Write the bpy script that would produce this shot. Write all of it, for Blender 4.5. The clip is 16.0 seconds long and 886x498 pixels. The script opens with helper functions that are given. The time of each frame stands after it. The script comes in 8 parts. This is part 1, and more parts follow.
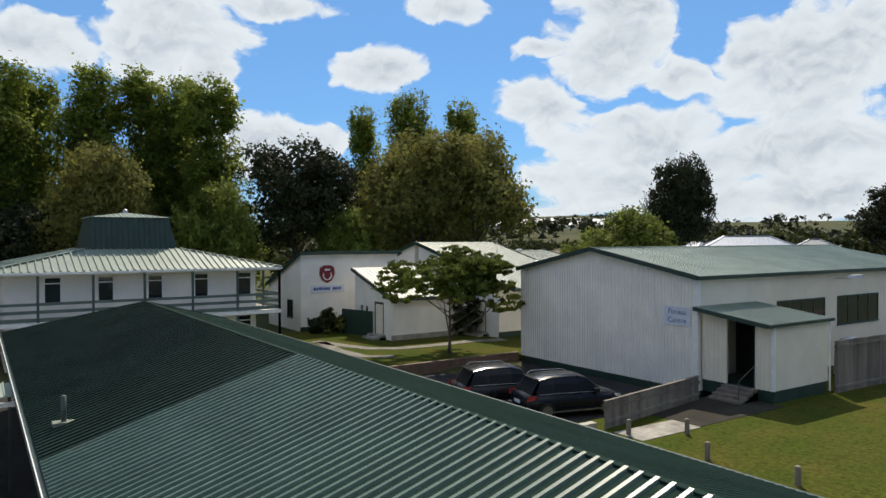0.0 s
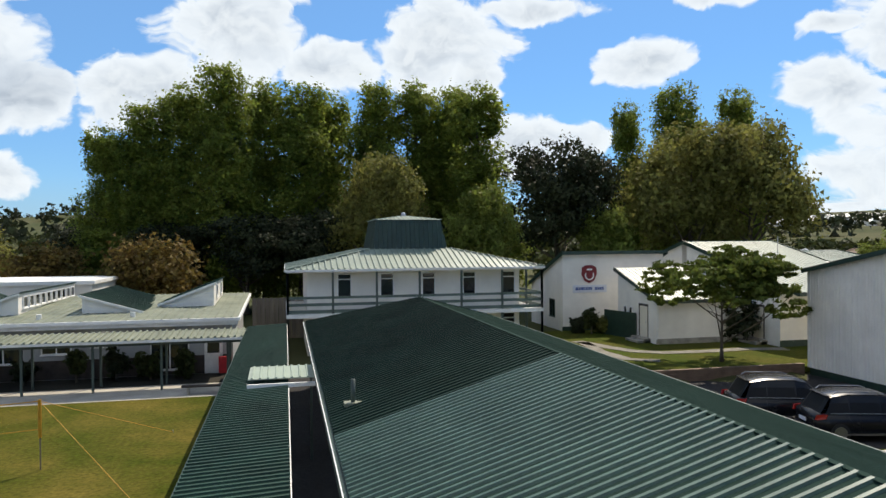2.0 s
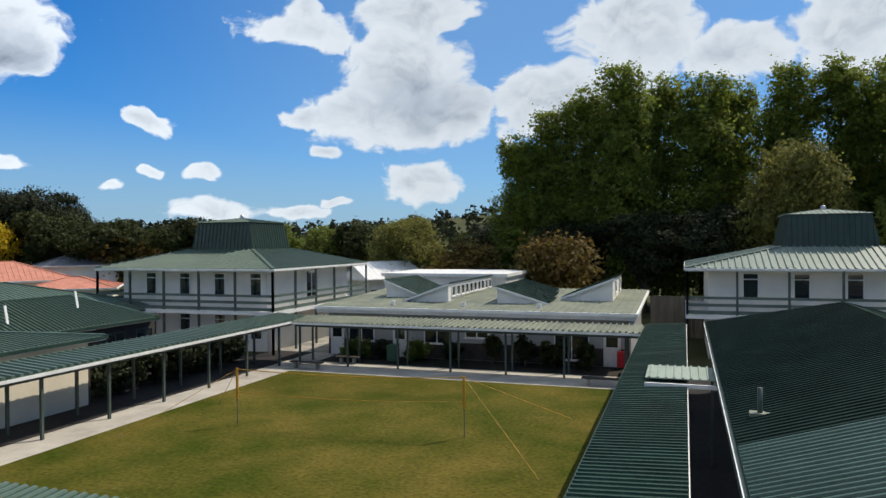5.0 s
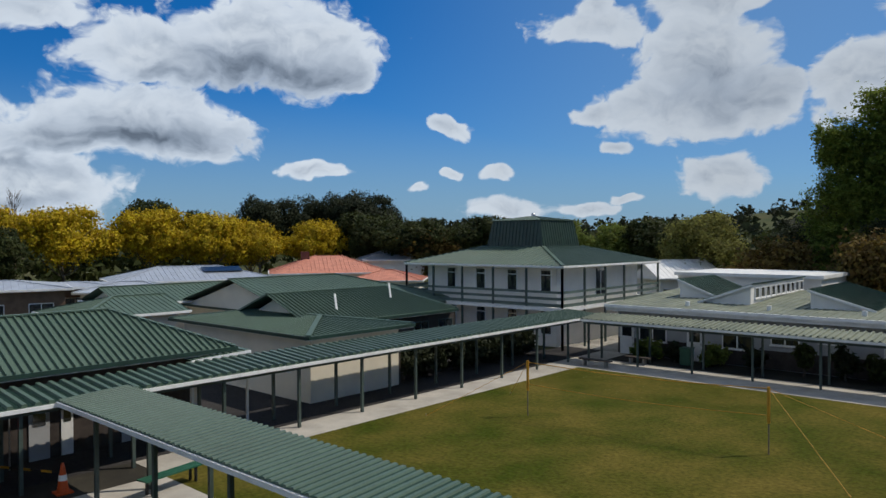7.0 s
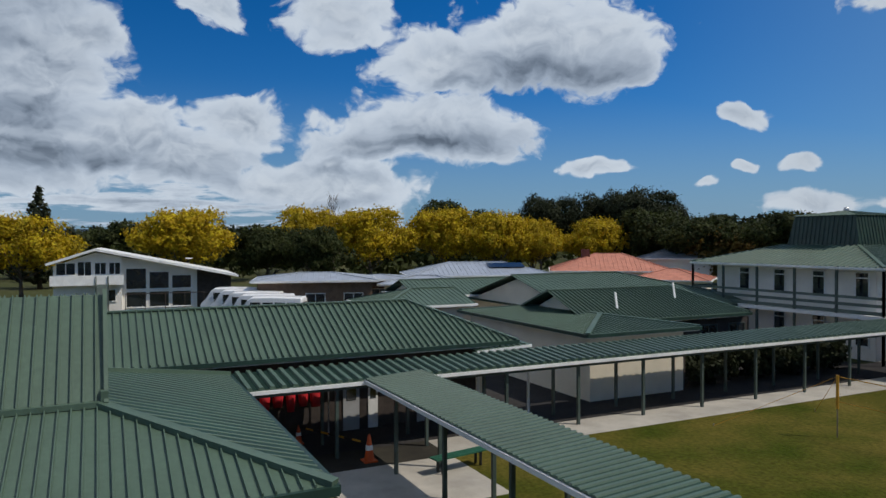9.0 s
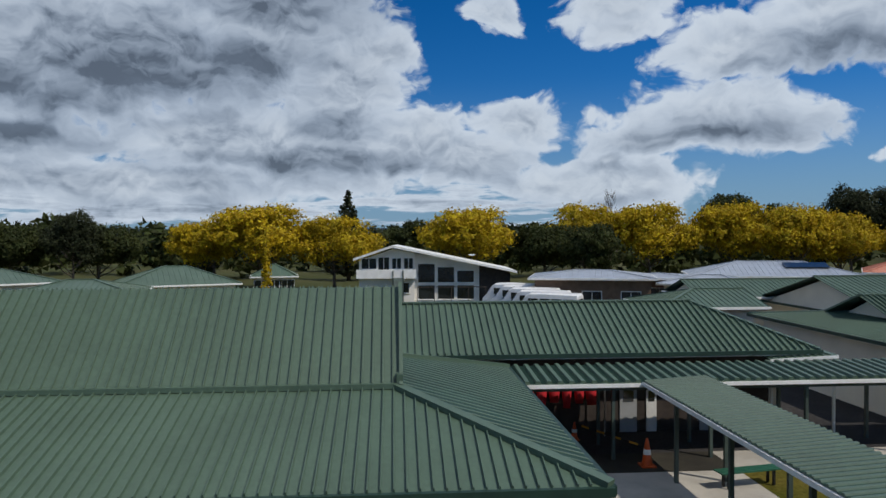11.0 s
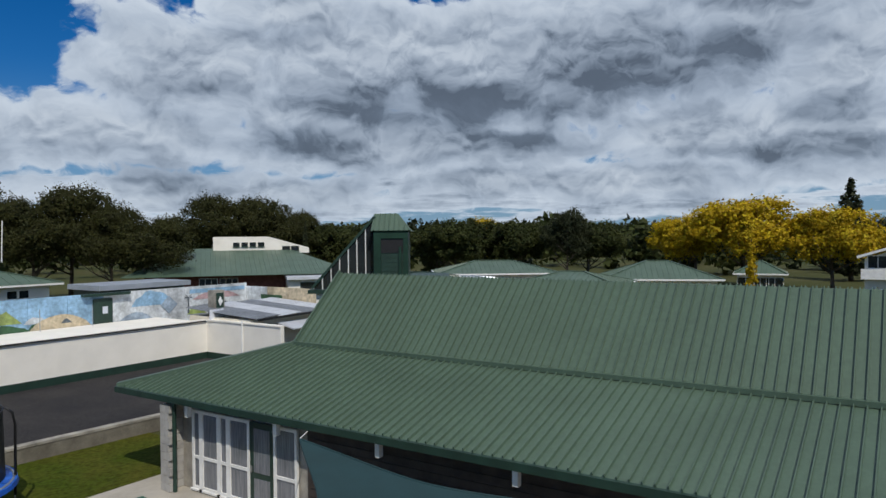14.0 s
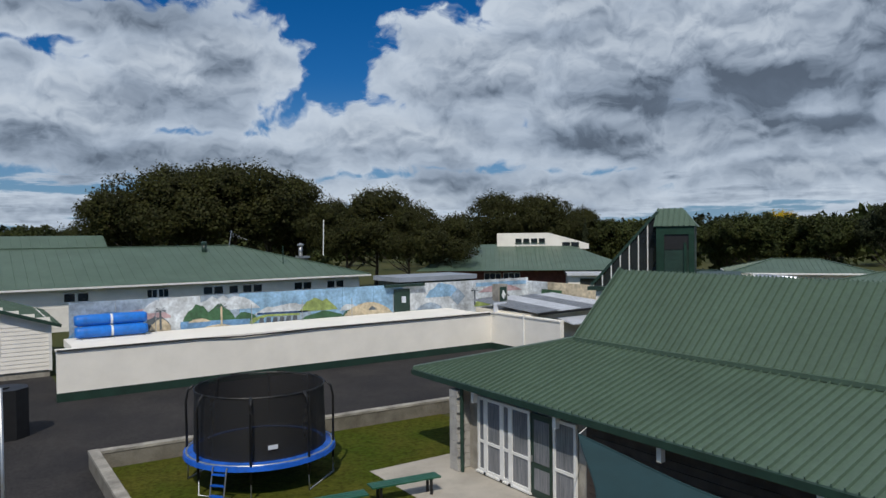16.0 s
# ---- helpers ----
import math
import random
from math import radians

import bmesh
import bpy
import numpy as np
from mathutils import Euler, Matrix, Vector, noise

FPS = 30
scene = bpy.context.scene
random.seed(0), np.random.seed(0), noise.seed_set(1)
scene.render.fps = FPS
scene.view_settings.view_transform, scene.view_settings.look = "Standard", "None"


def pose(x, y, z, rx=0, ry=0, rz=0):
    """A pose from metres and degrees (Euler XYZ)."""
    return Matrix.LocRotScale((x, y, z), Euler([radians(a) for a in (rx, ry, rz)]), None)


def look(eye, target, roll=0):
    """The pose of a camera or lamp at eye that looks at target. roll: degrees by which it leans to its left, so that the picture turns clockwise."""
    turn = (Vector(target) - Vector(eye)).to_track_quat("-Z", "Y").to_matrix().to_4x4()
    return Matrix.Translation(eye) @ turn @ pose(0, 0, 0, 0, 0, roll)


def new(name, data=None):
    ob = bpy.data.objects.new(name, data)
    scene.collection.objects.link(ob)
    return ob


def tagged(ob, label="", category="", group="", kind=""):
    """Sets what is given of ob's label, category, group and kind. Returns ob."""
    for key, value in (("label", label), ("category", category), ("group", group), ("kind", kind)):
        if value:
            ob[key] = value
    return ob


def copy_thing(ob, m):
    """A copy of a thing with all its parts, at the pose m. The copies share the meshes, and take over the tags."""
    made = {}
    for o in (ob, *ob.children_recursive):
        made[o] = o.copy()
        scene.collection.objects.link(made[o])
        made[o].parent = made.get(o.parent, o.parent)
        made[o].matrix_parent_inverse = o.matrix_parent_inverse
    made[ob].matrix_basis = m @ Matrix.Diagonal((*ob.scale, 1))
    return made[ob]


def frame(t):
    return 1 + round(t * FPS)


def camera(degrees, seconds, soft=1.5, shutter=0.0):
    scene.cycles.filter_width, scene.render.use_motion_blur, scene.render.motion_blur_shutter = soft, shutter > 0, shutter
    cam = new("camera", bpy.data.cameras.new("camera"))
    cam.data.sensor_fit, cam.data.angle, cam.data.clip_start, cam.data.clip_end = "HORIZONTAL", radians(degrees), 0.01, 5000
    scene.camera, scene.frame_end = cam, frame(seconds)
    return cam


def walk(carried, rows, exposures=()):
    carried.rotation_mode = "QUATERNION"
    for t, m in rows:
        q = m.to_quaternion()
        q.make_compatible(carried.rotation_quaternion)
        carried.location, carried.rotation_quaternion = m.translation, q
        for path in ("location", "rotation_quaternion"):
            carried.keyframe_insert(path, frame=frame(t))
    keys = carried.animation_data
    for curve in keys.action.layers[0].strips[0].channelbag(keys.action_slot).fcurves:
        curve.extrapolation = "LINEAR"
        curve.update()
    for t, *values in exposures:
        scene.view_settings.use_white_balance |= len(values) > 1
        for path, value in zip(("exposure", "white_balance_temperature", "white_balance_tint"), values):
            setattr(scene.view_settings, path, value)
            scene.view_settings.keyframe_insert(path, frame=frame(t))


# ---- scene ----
cam = camera(63.86, 16.0)
H = 6.8
PATH = [  # seconds, yaw, pitch, roll in degrees; the aircraft hovers and turns to its left
    (0.0, -33.40, -0.69, -0.22),
    (0.5, -29.49, -0.67, -0.32),
    (1.0, -22.60, -0.63, -0.41),
    (1.5, -16.51, -0.59, -0.51),
    (2.0, -12.52, -0.59, -0.44),
    (2.5, -8.06, -0.58, -0.41),
    (3.0, -3.40, -0.59, -0.38),
    (3.5, 1.45, -0.61, -0.34),
    (4.0, 6.68, -0.62, -0.36),
    (4.2, 9.25, -0.61, -0.38),
    (6.3, 32.60, -0.63, -0.44),
    (6.5, 34.87, -0.64, -0.43),
    (7.0, 41.80, -0.66, -0.30),
    (7.5, 47.10, -0.68, -0.31),
    (8.0, 53.11, -0.70, -0.20),
    (8.5, 58.26, -0.71, -0.28),
    (9.0, 64.11, -0.77, -0.16),
    (9.2, 66.31, -0.79, -0.13),
    (11.3, 89.85, -0.91, -0.24),
    (11.5, 92.46, -0.92, -0.22),
    (12.0, 99.09, -0.95, -0.24),
    (12.5, 104.98, -0.98, -0.30),
    (13.0, 111.51, -1.01, -0.32),
    (13.5, 117.21, -1.04, -0.46),
    (14.0, 123.55, -1.05, -0.47),
    (14.5, 129.14, -1.06, -0.49),
    (15.0, 135.46, -1.09, -0.66),
    (15.5, 140.42, -1.11, -0.65),
    (16.0, 145.83, -1.15, -0.63),
]
walk(cam, [(t, pose(0, 0, H, 0, 0, a) @ pose(0, 0, 0, 90 + p) @ pose(0, 0, 0, 0, 0, r)) for t, a, p, r in PATH],
     exposures=[(0.0, 0.22, 7150, 10), (2.0, 0.40, 7150, 10), (4.2, 0.30, 7100, 10), (6.3, -0.26, 6600, 10), (7.5, -0.38, 6600, 10), (9.2, -0.50, 6550, 10), (11.3, -0.47, 6500, 10), (13.5, -0.47, 6500, 10), (16.0, -0.52, 6500, 10)])

# ---- world, sun ----
SUN_AZ, SUN_EL = -38.0, 50.0          # degrees: bearing to the left of +y, and height


def build_world():
    w = bpy.data.worlds.new("sky")
    scene.world = w
    w.use_nodes = True
    nt = w.node_tree
    nt.nodes.clear()

    def nd(kind, **kw):
        n = nt.nodes.new(kind)
        for k, v in kw.items():
            if k == "op":
                n.operation = v
        return n

    def val(x, sock):
        if isinstance(x, (int, float)):
            sock.default_value = x
        else:
            nt.links.new(x, sock)

    def m(op, a, b=0.0, c=0.0, clamp=False):
        n = nt.nodes.new("ShaderNodeMath")
        n.operation, n.use_clamp = op, clamp
        for x, s in zip((a, b, c), n.inputs):
            val(x, s)
        return n.outputs[0]

    def sm(x, lo, hi):
        n = nt.nodes.new("ShaderNodeMapRange")
        n.interpolation_type = "SMOOTHSTEP"
        val(x, n.inputs[0])
        val(lo, n.inputs[1])
        val(hi, n.inputs[2])
        return n.outputs[0]

    tex = nt.nodes.new("ShaderNodeTexCoord")
    sep = nt.nodes.new("ShaderNodeSeparateXYZ")
    nt.links.new(tex.outputs["Generated"], sep.inputs[0])
    x, y, z = sep.outputs
    el = m("MULTIPLY", m("ARCSINE", z), 57.2958)
    az = m("MULTIPLY", m("ARCTAN2", m("MULTIPLY", x, -1.0), y), 57.2958)
    az = m("ADD", az, m("MULTIPLY", m("LESS_THAN", az, -110.0), 360.0))

    def noise_at(scale_az, scale_el, detail, rough, seed, dist=0.0):
        c = nt.nodes.new("ShaderNodeCombineXYZ")
        val(m("MULTIPLY", az, scale_az), c.inputs[0])
        val(m("MULTIPLY", el, scale_el), c.inputs[1])
        c.inputs[2].default_value = seed
        n = nt.nodes.new("ShaderNodeTexNoise")
        n.inputs["Scale"].default_value = 1.0
        n.inputs["Detail"].default_value = detail
        n.inputs["Roughness"].default_value = rough
        n.inputs["Distortion"].default_value = dist
        nt.links.new(c.outputs[0], n.inputs["Vector"])
        return n.outputs[0]

    # cumulus: soft ellipses (bearing, height, half widths, weight) broken up by noise
    pos = nt.nodes.new("ShaderNodeCombineXYZ")
    val(az, pos.inputs[0])
    val(el, pos.inputs[1])

    def vm(op, a, b):
        n = nt.nodes.new("ShaderNodeVectorMath")
        n.operation = op
        for v, s in zip((a, b), n.inputs):
            if isinstance(v, tuple):
                s.default_value = v
            else:
                nt.links.new(v, s)
        return n

    warp = nt.nodes.new("ShaderNodeTexNoise")
    warp.inputs["Scale"].default_value, warp.inputs["Detail"].default_value = 0.22, 3.0
    nt.links.new(pos.outputs[0], warp.inputs["Vector"])
    wv = vm("MULTIPLY", vm("SUBTRACT", warp.outputs["Color"], (0.5, 0.5, 0.5)).outputs[0], (5.0, 3.0, 0.0)).outputs[0]
    bent = vm("ADD", pos.outputs[0], wv).outputs[0]

    def mass(where, rows):
        body = None
        for a, e, wa, we, k in rows:
            q = vm("MULTIPLY", vm("SUBTRACT", where, (a, e, 0.0)).outputs[0], (1 / wa, 1 / we, 0.0)).outputs[0]
            r = m("MULTIPLY_ADD", vm("LENGTH", q, (0.0, 0.0, 0.0)).outputs["Value"], -k, k)
            body = r if body is None else m("SMOOTH_MAX", body, r, 0.12)
        return body

    body = mass(bent, CLOUDS)
    above = mass(vm("ADD", bent, (0.0, 2.2, 0.0)).outputs[0], [c for c in CLOUDS if c[0] > 40 and c[2] > 4])

    def field(up):
        """Broken edges: the noise sampled a little higher gives the light from above."""
        p = vm("MULTIPLY", vm("ADD", bent, (0.0, up, 0.0)).outputs[0], (0.17, 0.25, 0.0)).outputs[0]
        n = nt.nodes.new("ShaderNodeTexNoise")
        n.inputs["Scale"].default_value, n.inputs["Detail"].default_value = 1.0, 9.0
        n.inputs["Roughness"].default_value = 0.57
        nt.links.new(p, n.inputs["Vector"])
        c = nt.nodes.new("ShaderNodeTexVoronoi")
        c.feature, c.normalize = "SMOOTH_F1", True
        c.inputs["Scale"].default_value, c.inputs["Detail"].default_value = 2.0, 1.5
        c.inputs["Roughness"].default_value, c.inputs["Smoothness"].default_value = 0.55, 0.6
        wob = vm("ADD", p, vm("MULTIPLY", vm("SUBTRACT", n.outputs["Color"], (0.5, 0.5, 0.5)).outputs[0], (0.35, 0.35, 0.0)).outputs[0]).outputs[0]
        nt.links.new(wob, c.inputs["Vector"])
        puffs = m("SUBTRACT", 0.75, m("MULTIPLY", c.outputs["Distance"], 0.85))
        d = nt.nodes.new("ShaderNodeTexVoronoi")
        d.feature, d.normalize = "SMOOTH_F1", True
        d.inputs["Scale"].default_value, d.inputs["Detail"].default_value = 5.2, 2.0
        d.inputs["Roughness"].default_value, d.inputs["Smoothness"].default_value = 0.6, 0.5
        nt.links.new(wob, d.inputs["Vector"])
        buds = m("SUBTRACT", 0.40, m("MULTIPLY", d.outputs["Distance"], 0.8))
        lump = m("ADD", m("MULTIPLY", puffs, 0.42), m("MULTIPLY", buds, 0.26))
        return m("ADD", m("MULTIPLY", n.outputs[0], 0.56), lump), lump

    (n0, l0), (_, l1) = field(0.0), field(0.6)
    away = sm(az, 45.0, 115.0)
    dens = m("ADD", m("ADD", body, m("MULTIPLY", away, 0.10)), m("MULTIPLY", m("SUBTRACT", n0, 0.5), 2.7))
    # thin broken streaks near the horizon
    low = noise_at(0.10, 0.75, 7.0, 0.6, 33.0)
    lowd = m("SUBTRACT", m("MULTIPLY", m("SUBTRACT", low, 0.45), 3.2), m("MULTIPLY", m("ABSOLUTE", m("SUBTRACT", el, 2.6)), 0.30))
    gap = m("MULTIPLY", sm(az, -26.0, -14.0), m("SUBTRACT", 1.0, sm(az, 58.0, 74.0)))
    dens = m("MAXIMUM", dens, m("ADD", m("SUBTRACT", lowd, m("MULTIPLY", gap, 2.0)), m("MULTIPLY", away, 0.35)))
    # Unseen cloud cover higher up, added to lift and whiten the fill light.
    over = nt.nodes.new("ShaderNodeTexNoise")
    over.inputs["Scale"].default_value, over.inputs["Detail"].default_value = 2.6, 7.0
    nt.links.new(tex.outputs["Generated"], over.inputs["Vector"])
    top = m("SUBTRACT", m("MULTIPLY", m("SUBTRACT", over.outputs[0], 0.46), 5.0), m("MULTIPLY", m("SUBTRACT", 1.0, sm(el, 20.5, 27.0)), 3.0))
    dens = m("MAXIMUM", dens, top)
    alpha = m("MULTIPLY", sm(dens, -0.02, 0.26), 0.97)
    sunny = m("SUBTRACT", 1.0, sm(az, 15.0, 55.0))
    core = sm(dens, 0.10, 1.0)
    def cells(up):
        p = vm("MULTIPLY", vm("ADD", bent, (0.0, up, 0.0)).outputs[0], (0.15, 0.25, 0.0)).outputs[0]
        c = nt.nodes.new("ShaderNodeTexVoronoi")
        c.feature, c.normalize = "SMOOTH_F1", True
        c.inputs["Scale"].default_value, c.inputs["Detail"].default_value = 1.0, 1.5
        c.inputs["Roughness"].default_value, c.inputs["Smoothness"].default_value = 0.5, 0.35
        nt.links.new(p, c.inputs["Vector"])
        return c.outputs["Distance"]

    heap = sm(m("SUBTRACT", cells(0.0), cells(1.5)), -0.12, 0.26)
    relief = sm(m("SUBTRACT", l1, l0), -0.07, 0.11)
    under = sm(m("ADD", mass(bent, SHADES), m("MULTIPLY", m("SUBTRACT", n0, 0.5), 1.1)), -0.45, 0.75)
    fine = nt.nodes.new("ShaderNodeTexNoise")
    fine.inputs["Scale"].default_value, fine.inputs["Detail"].default_value = 0.55, 6.0
    fine.inputs["Roughness"].default_value = 0.6
    nt.links.new(bent, fine.inputs["Vector"])
    grain = m("MULTIPLY", m("SUBTRACT", fine.outputs[0], 0.5), m("SUBTRACT", 0.26, m("MULTIPLY", away, 0.06)))
    shade = noise_at(0.035, 0.13, 4.0, 0.5, 47.0)
    belly = sm(m("ADD", m("MULTIPLY", m("SUBTRACT", above, body), 1.6), m("MULTIPLY", m("SUBTRACT", shade, 0.5), 1.0)), -0.60, 0.62)
    bands = m("MULTIPLY", m("MULTIPLY", sm(noise_at(0.06, 0.45, 5.0, 0.55, 61.0), 0.42, 0.62), m("SUBTRACT", 1.0, sm(el, 5.0, 12.0))), 0.42)
    g1 = m("MULTIPLY", m("MULTIPLY", belly, core), m("SUBTRACT", 0.60, m("MULTIPLY", away, 0.18)))
    g2 = m("MULTIPLY", m("MULTIPLY", relief, m("ADD", 0.3, m("MULTIPLY", core, 0.7))), m("ADD", 0.40, m("MULTIPLY", away, 0.16)))
    grey = m("ADD", m("ADD", m("ADD", g1, g2), m("MULTIPLY", grain, core)), m("ADD", m("MULTIPLY", away, m("ADD", m("MULTIPLY", heap, 0.36), m("MULTIPLY", bands, 0.2))), m("MULTIPLY", under, 0.46)), clamp=True)
    lum = m("SUBTRACT", m("MULTIPLY_ADD", m("SUBTRACT", 1.0, core), 0.9, CLOUD_WHITE), m("MULTIPLY", grey, CLOUD_WHITE - CLOUD_GREY))
    lum = m("MULTIPLY", lum, m("SUBTRACT", 1.0, m("MULTIPLY", sunny, 0.20)))
    ramp = nt.nodes.new("ShaderNodeCombineColor")
    val(m("MULTIPLY", lum, m("SUBTRACT", 0.89, m("MULTIPLY", grey, 0.11))), ramp.inputs[0])
    val(lum, ramp.inputs[1])
    val(m("MULTIPLY", lum, m("ADD", 1.13, m("MULTIPLY", grey, 0.20))), ramp.inputs[2])

    sky = nt.nodes.new("ShaderNodeTexSky")
    sky.sky_type = "NISHITA"
    sky.sun_disc = False
    sky.sun_elevation = radians(SUN_EL)
    sky.sun_rotation = radians(-SUN_AZ)
    sky.air_density, sky.dust_density, sky.ozone_density = 1.0, 0.2, 2.2
    mix = nt.nodes.new("ShaderNodeMix")
    mix.data_type = "RGBA"
    nt.links.new(alpha, mix.inputs[0])
    hsv = nt.nodes.new("ShaderNodeHueSaturation")
    hsv.inputs["Saturation"].default_value = 1.18
    val(m("SUBTRACT", 0.86, m("MULTIPLY", away, 0.26)), hsv.inputs["Value"])
    tone = nt.nodes.new("ShaderNodeMix")
    tone.data_type, tone.blend_type = "RGBA", "MULTIPLY"
    tone.inputs[0].default_value = 1.0
    tone.inputs[7].default_value = (0.66, 0.98, 1.46, 1)
    nt.links.new(sky.outputs[0], tone.inputs[6])
    nt.links.new(tone.outputs[2], hsv.inputs["Color"])
    haze = nt.nodes.new("ShaderNodeMix")
    haze.data_type = "RGBA"
    val(m("MAXIMUM", m("MULTIPLY", m("SUBTRACT", 1.0, sm(el, -1.0, 13.0)), 0.8), m("MULTIPLY", sunny, 0.5)), haze.inputs[0])
    nt.links.new(hsv.outputs[0], haze.inputs[6])
    haze.inputs[7].default_value = (2.5, 4.2, 6.2, 1)
    nt.links.new(haze.outputs[2], mix.inputs[6])
    nt.links.new(ramp.outputs[0], mix.inputs[7])
    bg = nt.nodes.new("ShaderNodeBackground")
    bg.inputs["Strength"].default_value = SKY_STRENGTH
    out = nt.nodes.new("ShaderNodeOutputWorld")
    nt.links.new(mix.outputs[2], bg.inputs[0])
    nt.links.new(bg.outputs[0], out.inputs[0])


SKY_STRENGTH = 0.10
CLOUD_WHITE, CLOUD_GREY = 8.5, 1.8
CLOUDS = []
SHADES = [  # grey undersides: bearing, height, half width, half height, weight
    (107.4, 12.9, 11.0, 3.6, 1.1), (120.3, 7.5, 8.5, 1.5, 1.0), (95.0, 6.2, 8.0, 1.0, 0.9), (144.2, 4.9, 4.0, 1.1, 1.0), (171.0, 16.9, 10.0, 2.0, 1.1),
    (163.0, 13.2, 1.8, 1.1, 0.9), (124.0, 10.3, 11.0, 2.2, 1.0), (168.0, 6.1, 11.0, 1.4, 0.8), (56.0, 12.6, 7.0, 1.8, 0.8), (64.5, 7.9, 7.0, 1.2, 0.7),
    (97.0, 17.5, 8.0, 2.2, 0.9), (134.0, 7.6, 7.0, 1.3, 0.8), (20.5, 11.2, 4.5, 1.6, 0.6),
]
CLOUDS += [  # ahead: bearing, height, half width, half height, weight
    (-12.5, 15.6, 5.5, 4.1, 1.0), (-15.3, 12.6, 2.7, 3.2, 1.0), (-3.6, 13.8, 4.1, 2.0, 1.0), (-19.9, 18.0, 5.0, 1.0, 1.0), (-33.3, 18.2, 3.4, 1.1, 1.0),
    (-29.0, 13.5, 3.4, 1.9, 1.0), (-46.4, 14.5, 5.0, 3.6, 1.05), (-47.1, 17.7, 4.1, 2.7, 1.0), (-52.1, 12.2, 2.3, 1.6, 1.0), (-41.4, 14.8, 2.0, 0.9, 0.9),
    (-41.4, 10.2, 3.9, 2.5, 1.0), (-60.2, 11.7, 6.4, 5.0, 1.0), (-64.0, 13.9, 4.1, 3.2, 1.0), (-56.9, 13.6, 2.7, 2.3, 1.0), (-49.6, 7.6, 6.8, 2.7, 1.0),
    (-57.6, 6.3, 11.8, 2.7, 1.0), (-48.8, 4.1, 9.1, 2.7, 1.0), (-59.5, 3.0, 10.0, 2.3, 1.0), (-19.4, 7.8, 5.5, 2.5, 1.0), (-23.4, 7.9, 2.3, 0.9, 0.9),
]
CLOUDS += [  # left of the hall: bearing, height, half width, half height, weight
    (21.6, 13.4, 5.0, 3.6, 1.05), (23.2, 10.1, 6.8, 2.5, 1.0), (17.5, 10.4, 3.2, 2.7, 1.0), (20.4, 4.7, 3.4, 1.8, 1.0), (29.5, 10.0, 2.2, 1.0, 0.9),
    (9.7, 11.3, 5.9, 2.7, 1.0), (3.3, 16.2, 5.0, 4.1, 1.0), (5.2, 11.1, 2.7, 2.3, 1.0), (21.1, 17.6, 4.5, 1.8, 1.0), (27.4, 3.4, 1.3, 0.5, 0.8),
    (30.3, 2.4, 2.7, 0.7, 0.9), (27.9, 7.3, 1.0, 0.6, 0.8), (29.4, 16.2, 5.0, 1.4, 0.7),
]
CLOUDS += [  # over the court: bearing, height, half width, half height, weight
    (55.3, 15.0, 8.6, 4.3, 1.1), (63.5, 13.6, 5.5, 2.7, 1.0), (65.1, 8.9, 9.1, 2.7, 1.05), (69.5, 7.6, 5.9, 1.8, 1.0), (41.2, 9.1, 1.6, 0.8, 0.9),
    (52.3, 5.6, 2.3, 0.7, 0.9), (41.3, 5.5, 1.1, 0.5, 0.8), (37.4, 5.6, 1.5, 0.8, 0.9), (43.8, 4.2, 1.0, 0.5, 0.8), (36.5, 2.5, 3.2, 0.9, 0.9),
    (27.5, 3.4, 1.2, 0.5, 0.8), (72.2, 15.7, 3.2, 1.1, 0.8), (29.4, 17.4, 1.5, 1.3, 0.9), (11.8, 11.0, 3.6, 3.2, 1.0), (72.3, 3.9, 6.8, 2.3, 1.0),
]
CLOUDS += [  # over the far houses: bearing, height, half width, half height, weight
    (93.6, 11.5, 5.0, 5.0, 1.1), (94.7, 6.5, 6.4, 3.6, 1.1), (87.8, 7.7, 4.1, 2.7, 1.0), (83.9, 6.2, 5.0, 2.7, 1.0), (79.8, 9.1, 3.4, 2.0, 1.0),
    (72.8, 17.2, 3.9, 2.3, 0.9), (81.4, 17.4, 2.3, 1.4, 0.7), (90.4, 14.6, 2.5, 1.5, 0.8), (76.8, 4.2, 6.8, 1.6, 0.9), (72.4, 5.6, 1.4, 1.1, 0.8),
]
CLOUDS += [  # over the chapel: bearing, height, half width, half height, weight
    (99.7, 15.8, 8.2, 5.5, 1.1), (111.0, 13.7, 11.8, 5.0, 1.2), (93.5, 11.8, 5.0, 5.5, 1.1), (125.8, 15.0, 13.7, 3.6, 1.1), (101.9, 7.6, 11.8, 2.7, 1.1),
    (124.7, 7.3, 12.7, 2.7, 1.1), (113.3, 4.1, 19.1, 2.0, 1.0), (90.9, 7.3, 6.4, 3.2, 1.0), (134.1, 9.6, 7.3, 2.7, 1.0), (90.9, 14.5, 2.7, 1.8, 0.8),
]
CLOUDS += [  # over the yard: bearing, height, half width, half height, weight
    (165.0, 12.7, 8.2, 4.5, 1.15), (173.5, 9.3, 7.3, 4.1, 1.1), (142.7, 12.7, 7.3, 5.0, 1.1), (129.5, 13.7, 11.8, 4.5, 1.2), (119.7, 13.1, 11.8, 5.5, 1.2),
    (149.5, 8.0, 11.4, 2.5, 1.05), (127.5, 7.3, 13.7, 2.7, 1.1), (162.7, 6.1, 13.7, 1.8, 1.0), (172.3, 15.5, 10.0, 1.4, 1.0), (140.5, 3.4, 18.2, 1.4, 0.95),
    (135.9, 17.4, 7.3, 1.8, 1.0),
]
build_world()

